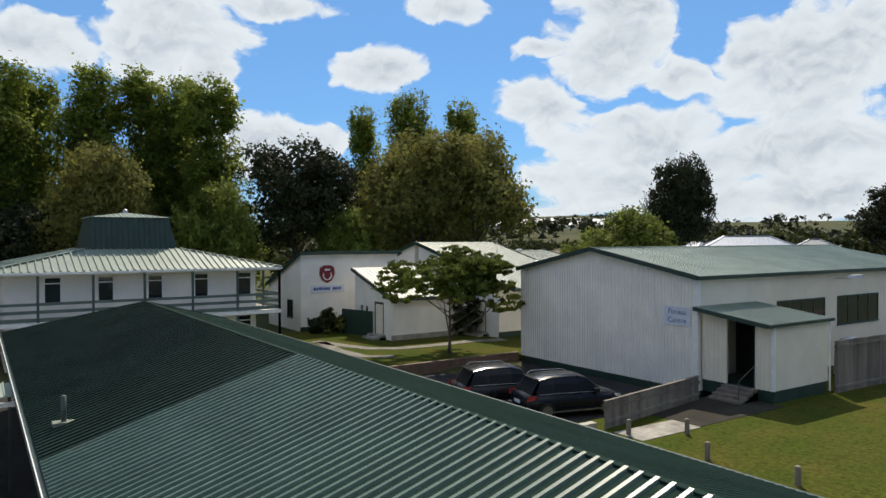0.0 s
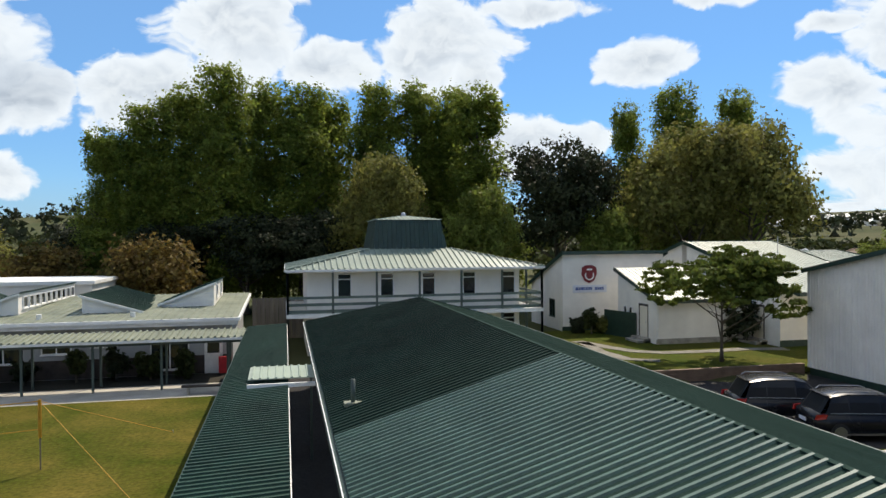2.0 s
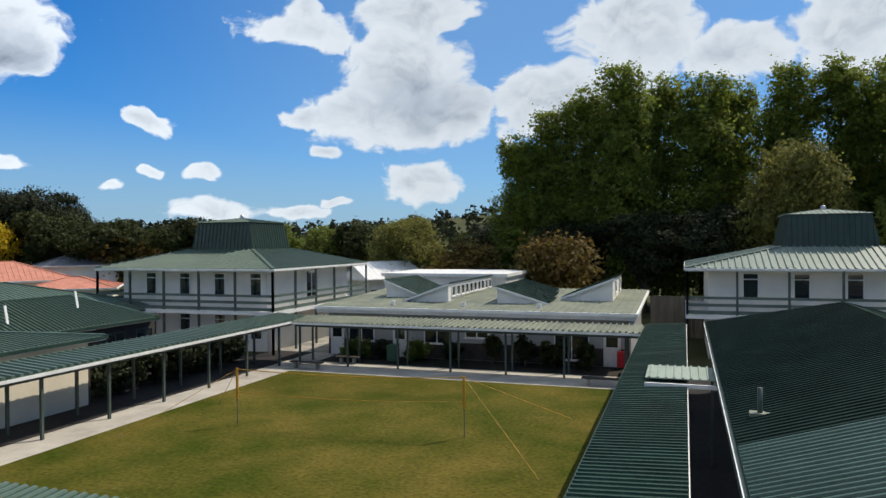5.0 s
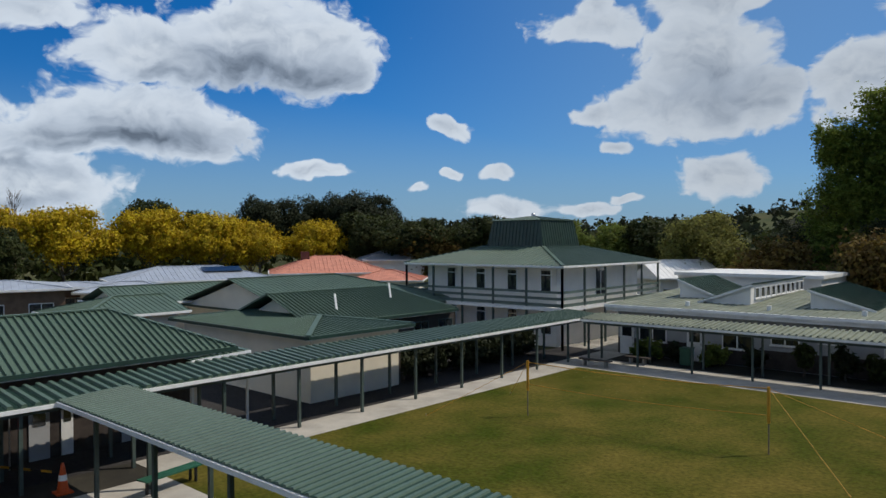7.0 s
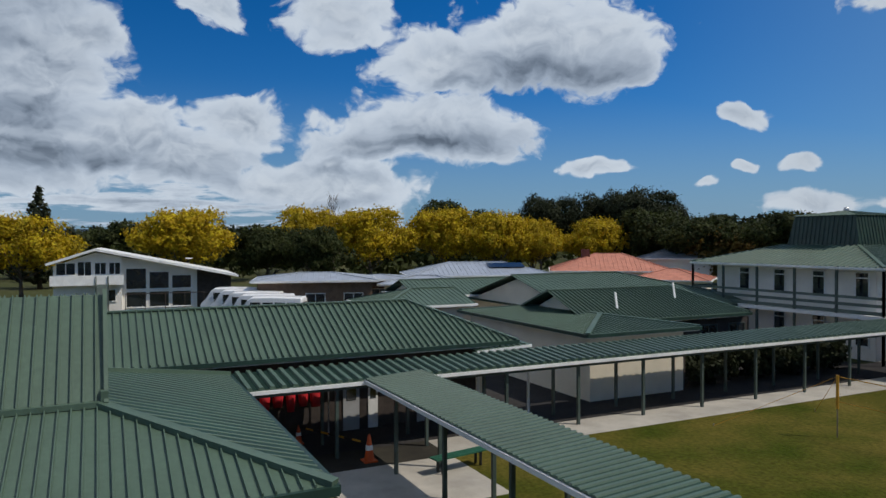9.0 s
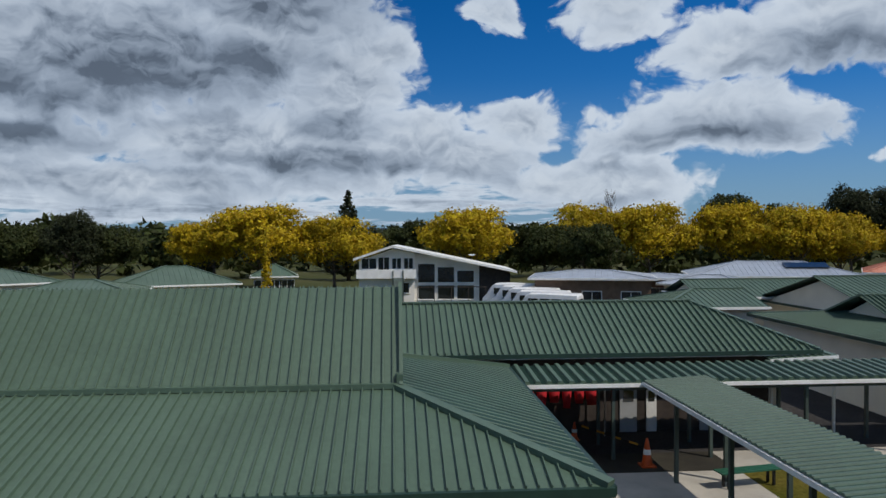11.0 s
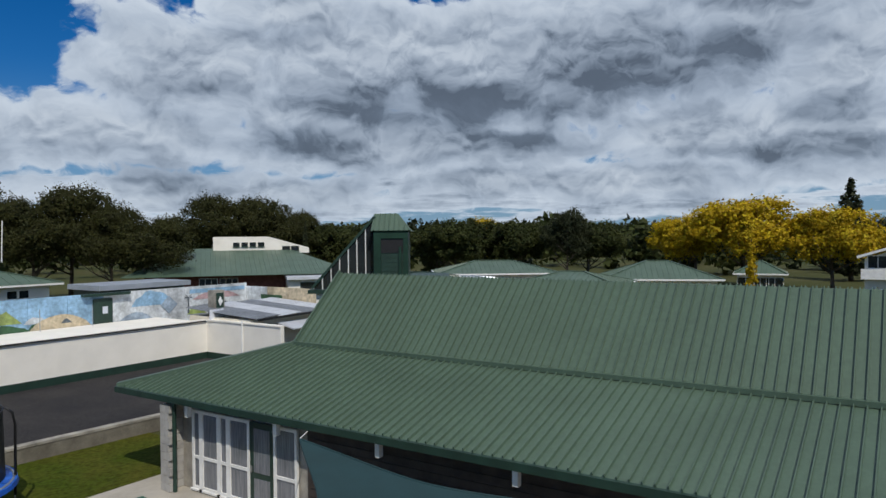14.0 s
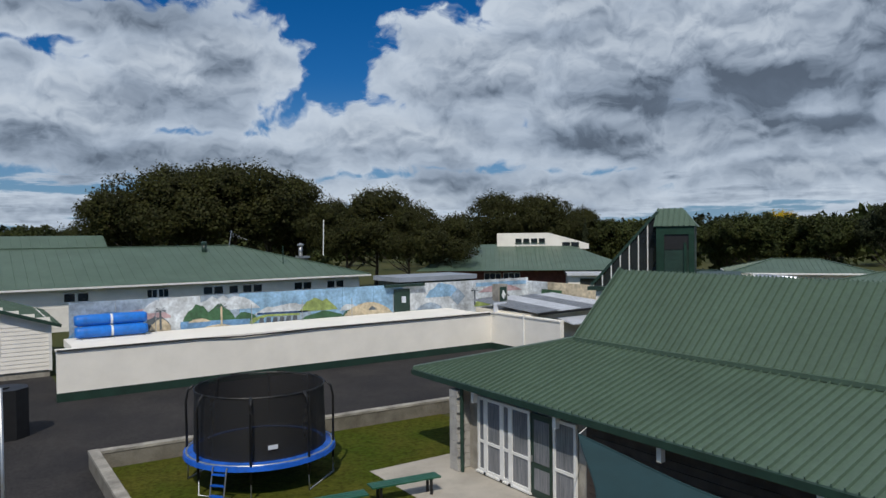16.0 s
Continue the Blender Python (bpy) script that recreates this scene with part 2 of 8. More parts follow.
sun = new("sun", bpy.data.lights.new("sun", "SUN"))
sun.data.energy, sun.data.angle, sun.data.color = 4.2, radians(0.53), (1.0, 0.93, 0.82)
_a, _e = radians(SUN_AZ), radians(SUN_EL)
sun.matrix_basis = look((0, 0, 60), (math.sin(_a) * math.cos(_e), -math.cos(_a) * math.cos(_e), 60 - math.sin(_e)))


# ---- materials ----
def mat(name, col, rough=0.6, metal=0.0, var=0.25, scale=3.0, bump=0.0, bscale=40.0, spec=0.5, island=0.0, obj=0.0, col2=None,
        fine=0.12, fscale=60.0, stretch=(1, 1, 1), trans=0.0, coat=0.0):
    """Paint, stone, cloth: base colour broken up at two scales, with fine relief."""
    ma = bpy.data.materials.new(name)
    ma.use_nodes = True
    nt = ma.node_tree
    b = nt.nodes["Principled BSDF"]
    b.inputs["Roughness"].default_value = rough
    b.inputs["Metallic"].default_value = metal
    b.inputs["Specular IOR Level"].default_value = spec
    b.inputs["Coat Weight"].default_value = coat
    tc = nt.nodes.new("ShaderNodeTexCoord")
    mp = nt.nodes.new("ShaderNodeMapping")
    mp.inputs["Scale"].default_value = stretch
    nt.links.new(tc.outputs["Object"], mp.inputs[0])

    def noise_n(sc, det=5.0):
        n = nt.nodes.new("ShaderNodeTexNoise")
        n.inputs["Scale"].default_value = sc
        n.inputs["Detail"].default_value = det
        n.inputs["Roughness"].default_value = 0.6
        nt.links.new(mp.outputs[0], n.inputs["Vector"])
        return n.outputs[0]

    big, small = noise_n(scale), noise_n(fscale, 3.0)
    c2 = col2 or tuple(c * (1 - var) for c in col)
    mix = nt.nodes.new("ShaderNodeMix")
    mix.data_type = "RGBA"
    rng = nt.nodes.new("ShaderNodeMapRange")
    rng.inputs[1].default_value, rng.inputs[2].default_value = 0.35, 0.68
    nt.links.new(big, rng.inputs[0])
    nt.links.new(rng.outputs[0], mix.inputs[0])
    hi = tuple(min(1, c * (1 + (0 if col2 else var * 0.4))) for c in col)
    mix.inputs[6].default_value = (*hi, 1)
    mix.inputs[7].default_value = (*c2, 1)
    colour = mix.outputs[2]
    hsv = nt.nodes.new("ShaderNodeHueSaturation")
    nt.links.new(colour, hsv.inputs["Color"])
    mm = nt.nodes.new("ShaderNodeMapRange")
    mm.inputs[1].default_value, mm.inputs[2].default_value = 0.3, 0.7
    mm.inputs[3].default_value, mm.inputs[4].default_value = 1 - fine, 1 + fine
    nt.links.new(small, mm.inputs[0])
    v = mm.outputs[0]
    if island or obj:
        src = nt.nodes.new("ShaderNodeNewGeometry").outputs["Random Per Island"] if island else nt.nodes.new("ShaderNodeObjectInfo").outputs["Random"]
        r = nt.nodes.new("ShaderNodeMapRange")
        k = island or obj
        r.inputs[3].default_value, r.inputs[4].default_value = 1 - k, 1 + k
        nt.links.new(src, r.inputs[0])
        mu = nt.nodes.new("ShaderNodeMath")
        mu.operation = "MULTIPLY"
        nt.links.new(v, mu.inputs[0])
        nt.links.new(r.outputs[0], mu.inputs[1])
        v = mu.outputs[0]
        hr = nt.nodes.new("ShaderNodeMapRange")
        hr.inputs[3].default_value, hr.inputs[4].default_value = 0.5 - k * 0.045, 0.5 + k * 0.045
        nt.links.new(src, hr.inputs[0])
        nt.links.new(hr.outputs[0], hsv.inputs["Hue"])
    nt.links.new(v, hsv.inputs["Value"])
    nt.links.new(hsv.outputs[0], b.inputs["Base Color"])
    rr = nt.nodes.new("ShaderNodeMapRange")
    rr.inputs[3].default_value, rr.inputs[4].default_value = max(0, rough - 0.08), min(1, rough + 0.08)
    nt.links.new(big, rr.inputs[0])
    nt.links.new(rr.outputs[0], b.inputs["Roughness"])
    if bump:
        bp = nt.nodes.new("ShaderNodeBump")
        bp.inputs["Strength"].default_value = bump
        bp.inputs["Distance"].default_value = 0.02
        nt.links.new(noise_n(bscale), bp.inputs["Height"])
        nt.links.new(bp.outputs[0], b.inputs["Normal"])
    if trans:
        tr = nt.nodes.new("ShaderNodeBsdfTranslucent")
        nt.links.new(hsv.outputs[0], tr.inputs[0])
        ms = nt.nodes.new("ShaderNodeMixShader")
        ms.inputs[0].default_value = trans
        nt.links.new(b.outputs[0], ms.inputs[1])
        nt.links.new(tr.outputs[0], ms.inputs[2])
        nt.links.new(ms.outputs[0], nt.nodes["Material Output"].inputs[0])
    return ma


def glass_mat(name, col=(0.02, 0.025, 0.03), rough=0.05):
    return mat(name, col, rough, 0.0, 0.3, 0.8, spec=0.8, fine=0.0)


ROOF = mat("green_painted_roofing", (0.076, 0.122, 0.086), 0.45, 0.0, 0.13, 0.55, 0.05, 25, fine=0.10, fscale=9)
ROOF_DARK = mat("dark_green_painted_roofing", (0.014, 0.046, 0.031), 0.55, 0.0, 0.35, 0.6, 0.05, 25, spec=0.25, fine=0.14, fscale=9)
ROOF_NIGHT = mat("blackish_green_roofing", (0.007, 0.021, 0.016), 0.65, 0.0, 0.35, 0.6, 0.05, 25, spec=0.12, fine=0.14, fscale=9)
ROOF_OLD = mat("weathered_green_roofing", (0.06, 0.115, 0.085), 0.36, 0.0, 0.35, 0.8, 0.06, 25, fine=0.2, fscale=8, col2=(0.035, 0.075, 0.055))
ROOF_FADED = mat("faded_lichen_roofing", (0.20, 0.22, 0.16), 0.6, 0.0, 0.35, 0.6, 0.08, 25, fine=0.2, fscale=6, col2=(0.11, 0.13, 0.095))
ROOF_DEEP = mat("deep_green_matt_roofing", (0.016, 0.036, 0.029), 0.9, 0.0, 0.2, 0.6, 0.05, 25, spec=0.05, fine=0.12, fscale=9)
ROOF_MID = mat("mid_green_roofing", (0.19, 0.24, 0.20), 0.5, 0.0, 0.15, 0.5, 0.04, 25)
CAR_GLASS = mat("tinted_car_glass", (0.008, 0.009, 0.011), 0.3, 0, 0.2, 0.8, spec=0.12, fine=0.0)
RENDERED = mat("off_white_render", (0.84, 0.81, 0.74), 0.8, 0, 0.06, 0.9, 0.1, 30, fine=0.03)
AZURE = mat("azure_vinyl", (0.012, 0.17, 0.62), 0.45, 0, 0.25, 3.0, 0.25, 8)
ROOF_PALE = mat("pale_green_roofing", (0.30, 0.36, 0.30), 0.45, 0.0, 0.2, 0.5, 0.04, 25)
TRIM_GREEN = mat("dark_green_trim", (0.018, 0.045, 0.033), 0.45, 0, 0.3, 2.0)
POST_GREEN = mat("green_grey_post_paint", (0.06, 0.085, 0.075), 0.5, 0, 0.3, 2.0)
RAIL_GREEN = mat("grey_green_rail_paint", (0.10, 0.14, 0.12), 0.5, 0, 0.25, 2.0)
WHITE = mat("white_wall_paint", (0.82, 0.79, 0.73), 0.6, 0, 0.10, 0.7, 0.08, 30, fine=0.04)
CREAM = mat("cream_wall_paint", (0.76, 0.70, 0.58), 0.65, 0, 0.10, 0.6, 0.08, 30, fine=0.04)
WHITE_TRIM = mat("white_trim_paint", (0.80, 0.80, 0.78), 0.45, 0, 0.12, 2.0)
GALV = mat("galvanised_steel", (0.45, 0.46, 0.47), 0.38, 0.8, 0.2, 2.0)
CONCRETE = mat("pale_concrete", (0.42, 0.39, 0.34), 0.85, 0, 0.25, 0.8, 0.2, 40, fine=0.15)
CONCRETE_OLD = mat("stained_concrete", (0.33, 0.31, 0.27), 0.9, 0, 0.45, 1.6, 0.4, 30, fine=0.2)
ASPHALT = mat("asphalt", (0.026, 0.0255, 0.0275), 0.95, 0, 0.3, 0.35, 0.5, 60, fine=0.3, fscale=12, spec=0.15, col2=(0.046, 0.043, 0.042))
GRASS = mat("mown_grass", (0.040, 0.054, 0.005), 1.0, 0, 0.4, 0.30, 1.0, 22, spec=0.05, fine=0.34, fscale=7, col2=(0.118, 0.095, 0.020))
GRASS_LUSH = mat("lush_grass", (0.044, 0.064, 0.007), 1.0, 0, 0.35, 0.4, 1.0, 22, spec=0.05, fine=0.40, fscale=8, col2=(0.078, 0.074, 0.014))
# Paving darkened so that the shade lying on it is in the colour.
SHADE_PAVING = mat("shade_dark_paving", (0.030, 0.028, 0.024), 0.95, 0, 0.3, 0.8, 0.3, 40, fine=0.25, spec=0.1, col2=(0.05, 0.046, 0.036))
STAINED = mat("lichen_stained_block", (0.20, 0.185, 0.155), 0.9, 0, 0.5, 1.3, 0.4, 30, fine=0.25, col2=(0.11, 0.10, 0.08))
FIELD = mat("rough_ground", (0.045, 0.058, 0.020), 1.0, 0, 0.4, 0.03, 0.3, 10, spec=0.1, col2=(0.085, 0.080, 0.035))
GLASS = glass_mat("dark_window_glass")
BARK = mat("bark", (0.10, 0.08, 0.06), 0.9, 0, 0.4, 4.0, 0.6, 20, stretch=(1, 1, 0.25))
TIMBER = mat("weathered_timber", (0.20, 0.17, 0.14), 0.85, 0, 0.4, 2.0, 0.4, 30, stretch=(1, 1, 0.15), obj=0.2)

BRICK = mat("dark_red_brick", (0.16, 0.055, 0.04), 0.85, 0, 0.3, 3.0, 0.4, 30)
# Grey door paint, and white classroom wall with deep shade in its colour.
GREY_AND_SHADE = mat("grey_and_shaded_white_paint", (0.36, 0.37, 0.38), 0.7, 0, 0.12, 0.8)
BLOCK = mat("pale_concrete_block", (0.40, 0.39, 0.37), 0.85, 0, 0.25, 2.0, 0.35, 40, fine=0.15, obj=0.12)
# Bench and house boards; also stands in for shade on walkway walls.
BOARD_AND_SHADE = mat("dark_boards_and_shade", (0.05, 0.038, 0.032), 0.8, 0, 0.35, 3.0, 0.3, 30)
RED = mat("red_fabric", (0.55, 0.02, 0.03), 0.6, 0, 0.25, 4.0)
ORANGE = mat("orange_plastic", (0.62, 0.09, 0.015), 0.45, 0, 0.2, 4.0)
BLUE = mat("blue_vinyl", (0.01, 0.11, 0.55), 0.4, 0, 0.25, 3.0, 0.1, 12)
BLACK = mat("black_plastic", (0.012, 0.012, 0.013), 0.5, 0, 0.3, 4.0)
CARPAINT = mat("black_car_paint", (0.008, 0.009, 0.012), 0.25, 0, 0.1, 2.0, spec=0.3, coat=0.0, fine=0.0)
TYRE = mat("tyre_rubber", (0.015, 0.015, 0.015), 0.85)
RIM = mat("alloy_rim", (0.35, 0.35, 0.36), 0.3, 0.9)
TAIL = mat("red_lamp_lens", (0.35, 0.01, 0.01), 0.15, coat=0.5)
CLEAR = mat("clear_lamp_lens", (0.5, 0.5, 0.52), 0.1, coat=0.5)
VANWHITE = mat("white_van_paint", (0.80, 0.80, 0.80), 0.3, coat=0.4, var=0.08)
SIGN_WHITE = mat("white_sign_face", (0.62, 0.66, 0.74), 0.5, var=0.1)
SIGN_BLUE = mat("blue_sign_lettering", (0.05, 0.10, 0.30), 0.5)
CREST_RED = mat("dark_red_crest", (0.20, 0.015, 0.02), 0.5)
YELLOW_TAPE = mat("yellow_net_tape", (0.55, 0.27, 0.02), 0.6)
SAIL = mat("dark_teal_shade_cloth", (0.010, 0.040, 0.045), 0.75, var=0.15, scale=1.0)
BENCH_GREEN = mat("green_bench_paint", (0.02, 0.10, 0.06), 0.45)
SILVER_ROOF = mat("silver_blue_roofing", (0.42, 0.46, 0.52), 0.4, 0.3, 0.15, 0.8)
PINK_ROOF = mat("faded_terracotta_tiles", (0.52, 0.21, 0.14), 0.75, 0, 0.2, 1.5, 0.3, 20)
GREY_ROOF = mat("grey_zinc_roofing", (0.22, 0.24, 0.27), 0.5, 0.2, 0.3, 0.8)
TRANSLUCENT = mat("milky_skylight_sheet", (0.50, 0.53, 0.58), 0.4, 0, 0.15, 1.0)
CURTAIN = mat("grey_net_curtain_glass", (0.20, 0.21, 0.23), 0.12, 0, 0.4, 5.0, stretch=(1, 6, 0.3), spec=0.7)
BROWN_WALL = mat("brown_stained_wall", (0.16, 0.10, 0.065), 0.8, 0, 0.3, 2.0)
# Blue of the far ranges is distance haze painted into the base colour.
FAR_HAZE_BLUE = mat("haze_blue_ranges", (0.12, 0.19, 0.30), 1.0, 0, 0.15, 0.004)
MURAL = {k: mat("mural_" + k + "_paint", c, 0.7, 0, 0.45, 0.9, fine=0.25, fscale=5) for k, c in {
    "sky": (0.28, 0.47, 0.66), "pale": (0.62, 0.66, 0.69), "sand": (0.62, 0.52, 0.36), "green": (0.05, 0.13, 0.06), "sea": (0.15, 0.30, 0.50),
    "lime": (0.30, 0.38, 0.12), "pink": (0.52, 0.36, 0.37), "rock": (0.10, 0.12, 0.14), "deep": (0.03, 0.07, 0.16), "slate": (0.33, 0.41, 0.50)}.items()}


def net_mat(name, col, hole):
    """Woven mesh: threads with open gaps between them."""
    ma = mat(name, col, 0.7)
    nt = ma.node_tree
    tr = nt.nodes.new("ShaderNodeBsdfTransparent")
    ms = nt.nodes.new("ShaderNodeMixShader")
    ms.inputs[0].default_value = hole
    nt.links.new(nt.nodes["Principled BSDF"].outputs[0], ms.inputs[1])
    nt.links.new(tr.outputs[0], ms.inputs[2])
    nt.links.new(ms.outputs[0], nt.nodes["Material Output"].inputs[0])
    return ma


NET_BLACK = net_mat("black_safety_net", (0.008, 0.008, 0.009), 0.12)
NET_ORANGE = net_mat("orange_court_net", (0.40, 0.20, 0.02), 0.90)


def leaf_mat(name, col, col2, trans=0.25, isl=0.35):
    return mat(name, col, 0.65, 0, 0.2, 0.35, island=isl, col2=col2, fine=0.1, trans=trans, spec=0.15)


L_POPLAR = leaf_mat("poplar_leaves", (0.23, 0.27, 0.048), (0.12, 0.165, 0.034), 0.6)
L_DARK = leaf_mat("dark_leaves", (0.038, 0.045, 0.020), (0.020, 0.027, 0.013), 0.2)
L_OLIVE = leaf_mat("olive_leaves", (0.22, 0.215, 0.06), (0.15, 0.15, 0.04), 0.5)
L_FRESH = leaf_mat("fresh_leaves", (0.20, 0.24, 0.05), (0.13, 0.16, 0.035), 0.5)
L_YELLOW = leaf_mat("golden_leaves", (0.52, 0.36, 0.012), (0.30, 0.23, 0.015), 0.25, 0.3)
L_BROWN = leaf_mat("russet_leaves", (0.19, 0.12, 0.032), (0.09, 0.075, 0.022), 0.35)
L_SPREAD = leaf_mat("spreading_tree_leaves", (0.12, 0.15, 0.03), (0.07, 0.095, 0.02), 0.45)
L_OAK = leaf_mat("oak_leaves", (0.050, 0.052, 0.014), (0.026, 0.029, 0.010), 0.25)
L_MID = leaf_mat("mid_green_leaves", (0.060, 0.070, 0.020), (0.032, 0.042, 0.014), 0.3)


# ---- geometry helpers ----
class Geo:
    """Vertices and faces of one mesh."""

    def __init__(self):
        self.v, self.f = [], []

    def add(self, vs, fs):
        n = len(self.v)
        self.v += [tuple(p) for p in vs]
        self.f += [tuple(i + n for i in q) for q in fs]
        return self

    def box(self, x0, x1, y0, y1, z0, z1):
        return self.add([(x0, y0, z0), (x1, y0, z0), (x1, y1, z0), (x0, y1, z0), (x0, y0, z1), (x1, y0, z1), (x1, y1, z1), (x0, y1, z1)],
                        [(3, 2, 1, 0), (4, 5, 6, 7), (0, 1, 5, 4), (1, 2, 6, 5), (2, 3, 7, 6), (3, 0, 4, 7)])

    def beam(self, a, b, w, h, up=(0, 0, 1)):
        """A squared bar from a to b, w wide and h high, centred on its line."""
        a, b = Vector(a), Vector(b)
        d = (b - a).normalized()
        s = d.cross(Vector(up))
        s = s.normalized() if s.length > 1e-6 else Vector((1, 0, 0))
        u = s.cross(d)
        s, u = s * w / 2, u * h / 2
        vs = [a - s - u, a + s - u, a + s + u, a - s + u, b - s - u, b + s - u, b + s + u, b - s + u]
        return self.add(vs, [(3, 2, 1, 0), (4, 5, 6, 7), (0, 1, 5, 4), (1, 2, 6, 5), (2, 3, 7, 6), (3, 0, 4, 7)])

    def prism(self, poly, off):
        """A planar polygon thickened by the vector off."""
        n = len(poly)
        off = Vector(off)
        vs = [Vector(p) for p in poly]
        vs += [p + off for p in vs]
        fs = [tuple(range(n)), tuple(range(2 * n - 1, n - 1, -1))]
        fs += [(i, i + n, (i + 1) % n + n, (i + 1) % n) for i in range(n)]
        return self.add(vs, fs)

    def tube(self, pts, radii, n=8, caps=True):
        pts = [Vector(p) for p in pts]
        if isinstance(radii, (int, float)):
            radii = [radii] * len(pts)
        vs, fs = [], []
        for i, p in enumerate(pts):
            d = (pts[min(i + 1, len(pts) - 1)] - pts[max(i - 1, 0)]).normalized()
            s = d.orthogonal().normalized() if abs(d.z) < 0.99 else Vector((1, 0, 0))
            if abs(d.z) < 0.99:
                s = d.cross(Vector((0, 0, 1))).normalized()
            u = s.cross(d)
            for k in range(n):
                c = 2 * math.pi * k / n
                vs.append(p + (s * math.cos(c) + u * math.sin(c)) * radii[i])
        for i in range(len(pts) - 1):
            for k in range(n):
                fs.append((i * n + k, i * n + (k + 1) % n, (i + 1) * n + (k + 1) % n, (i + 1) * n + k))
        if caps:
            fs += [tuple(range(n - 1, -1, -1)), tuple(range((len(pts) - 1) * n, len(pts) * n))]
        return self.add(vs, fs)

    def lathe(self, prof, n=24, centre=(0, 0, 0)):
        """Rings (radius, height) turned about the upright through centre."""
        cx, cy, cz = centre
        vs = [(cx + r * math.cos(2 * math.pi * k / n), cy + r * math.sin(2 * math.pi * k / n), cz + h) for r, h in prof for k in range(n)]
        fs = [(i * n + k, i * n + (k + 1) % n, (i + 1) * n + (k + 1) % n, (i + 1) * n + k) for i in range(len(prof) - 1) for k in range(n)]
        return self.add(vs, fs)

    def ribbed(self, poly, down, spacing, width, height, thick=0.03, top=0.5, phase=0.5):
        """A profiled sheet: a planar polygon with raised ribs that run along down."""
        P = [Vector(p) for p in poly]
        n = Vector((0, 0, 0))
        for i in range(len(P)):
            n += (P[i] - P[0]).cross(P[(i + 1) % len(P)] - P[0])
        n.normalize()
        out = n if n.z > 0.02 or (abs(n.z) <= 0.02 and self.face_hint(n)) else -n
        d = Vector(down)
        d = (d - out * d.dot(out)).normalized()
        s = out.cross(d)
        Q = [((p - P[0]).dot(s), (p - P[0]).dot(d)) for p in P]
        def span(t):
            hit_d = []
            for i in range(len(Q)):
                (s0, d0), (s1, d1) = Q[i], Q[(i + 1) % len(Q)]
                if (s0 - t) * (s1 - t) <= 0 and abs(s1 - s0) > 1e-9:
                    hit_d.append(d0 + (d1 - d0) * (t - s0) / (s1 - s0))
            return (min(hit_d), max(hit_d)) if len(hit_d) > 1 else None

        lo, hi = min(q[0] for q in Q), max(q[0] for q in Q)
        k = (1 - top) / 2
        cols = [(lo + 1e-4, 0.0), (hi - 1e-4, 0.0)]
        t = lo + spacing * phase
        while t + width / 2 < hi - 2e-4:
            if t - width / 2 > lo + 2e-4:
                cols += [(t - width / 2, 0.0), (t - width / 2 + width * k, height), (t + width / 2 - width * k, height), (t + width / 2, 0.0)]
            t += spacing

        def level(x):
            for (a0, h0), (a1, h1) in zip(base, base[1:]):
                if a0 <= x <= a1:
                    return h0 + (h1 - h0) * (x - a0) / max(a1 - a0, 1e-9)
            return 0.0

        base = sorted(cols)
        cols += [(q[0], level(q[0])) for q in Q if lo + 3e-4 < q[0] < hi - 3e-4 and min(abs(q[0] - c[0]) for c in cols) > 1e-4]
        cols = [c for c in sorted(cols) if span(c[0])]
        vs, fs = [], []
        for x, hh in cols:
            e0, e1 = span(x)
            for dd in (e0, e1):
                vs.append(P[0] + s * x + d * dd + out * hh)
            for dd in (e0, e1):
                vs.append(P[0] + s * x + d * dd - out * thick)
        for i in range(len(cols) - 1):
            o, q = 4 * i, 4 * i + 4
            fs += [(o, o + 1, q + 1, q), (o + 2, q + 2, q + 3, o + 3), (o, q, q + 2, o + 2), (o + 1, o + 3, q + 3, q + 1)]
        e = 4 * (len(cols) - 1)
        fs += [(0, 2, 3, 1), (e, e + 1, e + 3, e + 2)]
        return self.add(vs, fs)

    hint = Vector((0, -1, 0))

    def face_hint(self, n):
        return n.dot(self.hint) > 0


ORIGIN = {}


def thing(name, label, category, at=(0, 0, 0), group="", kind=""):
    ob = new(name)
    ob.empty_display_size = 0.2
    ob.location = at
    ORIGIN[ob.name] = Vector(at)
    return tagged(ob, label, category, group, kind)


def part(name, geo, material, parent=None, label="", smooth=False):
    """Links geo (world coordinates) as one mesh under a thing or a part."""
    me = bpy.data.meshes.new(name)
    o = ORIGIN.get(parent.name, Vector((0, 0, 0))) if parent else Vector((0, 0, 0))
    if isinstance(geo, Geo):
        me.from_pydata([(x - o.x, y - o.y, z - o.z) for x, y, z in geo.v], [], geo.f)
    else:
        geo.to_mesh(me)
        geo.free()
    me.materials.append(material)
    if smooth:
        me.shade_smooth()
    ob = new(name, me)
    if parent:
        ob.parent = parent
        ORIGIN[ob.name] = o
    if label:
        ob["label"] = label
    return ob


def single(name, geo, material, label, category, group="", kind="", smooth=False):
    """A thing that is one mesh, with its origin at its base."""
    xs, ys, zs = zip(*geo.v)
    o = Vector(((min(xs) + max(xs)) / 2, (min(ys) + max(ys)) / 2, min(zs)))
    me = bpy.data.meshes.new(name)
    me.from_pydata([(x - o.x, y - o.y, z - o.z) for x, y, z in geo.v], [], geo.f)
    me.materials.append(material)
    if smooth:
        me.shade_smooth()
    ob = new(name, me)
    ob.location = o
    return tagged(ob, label, category, group, kind)


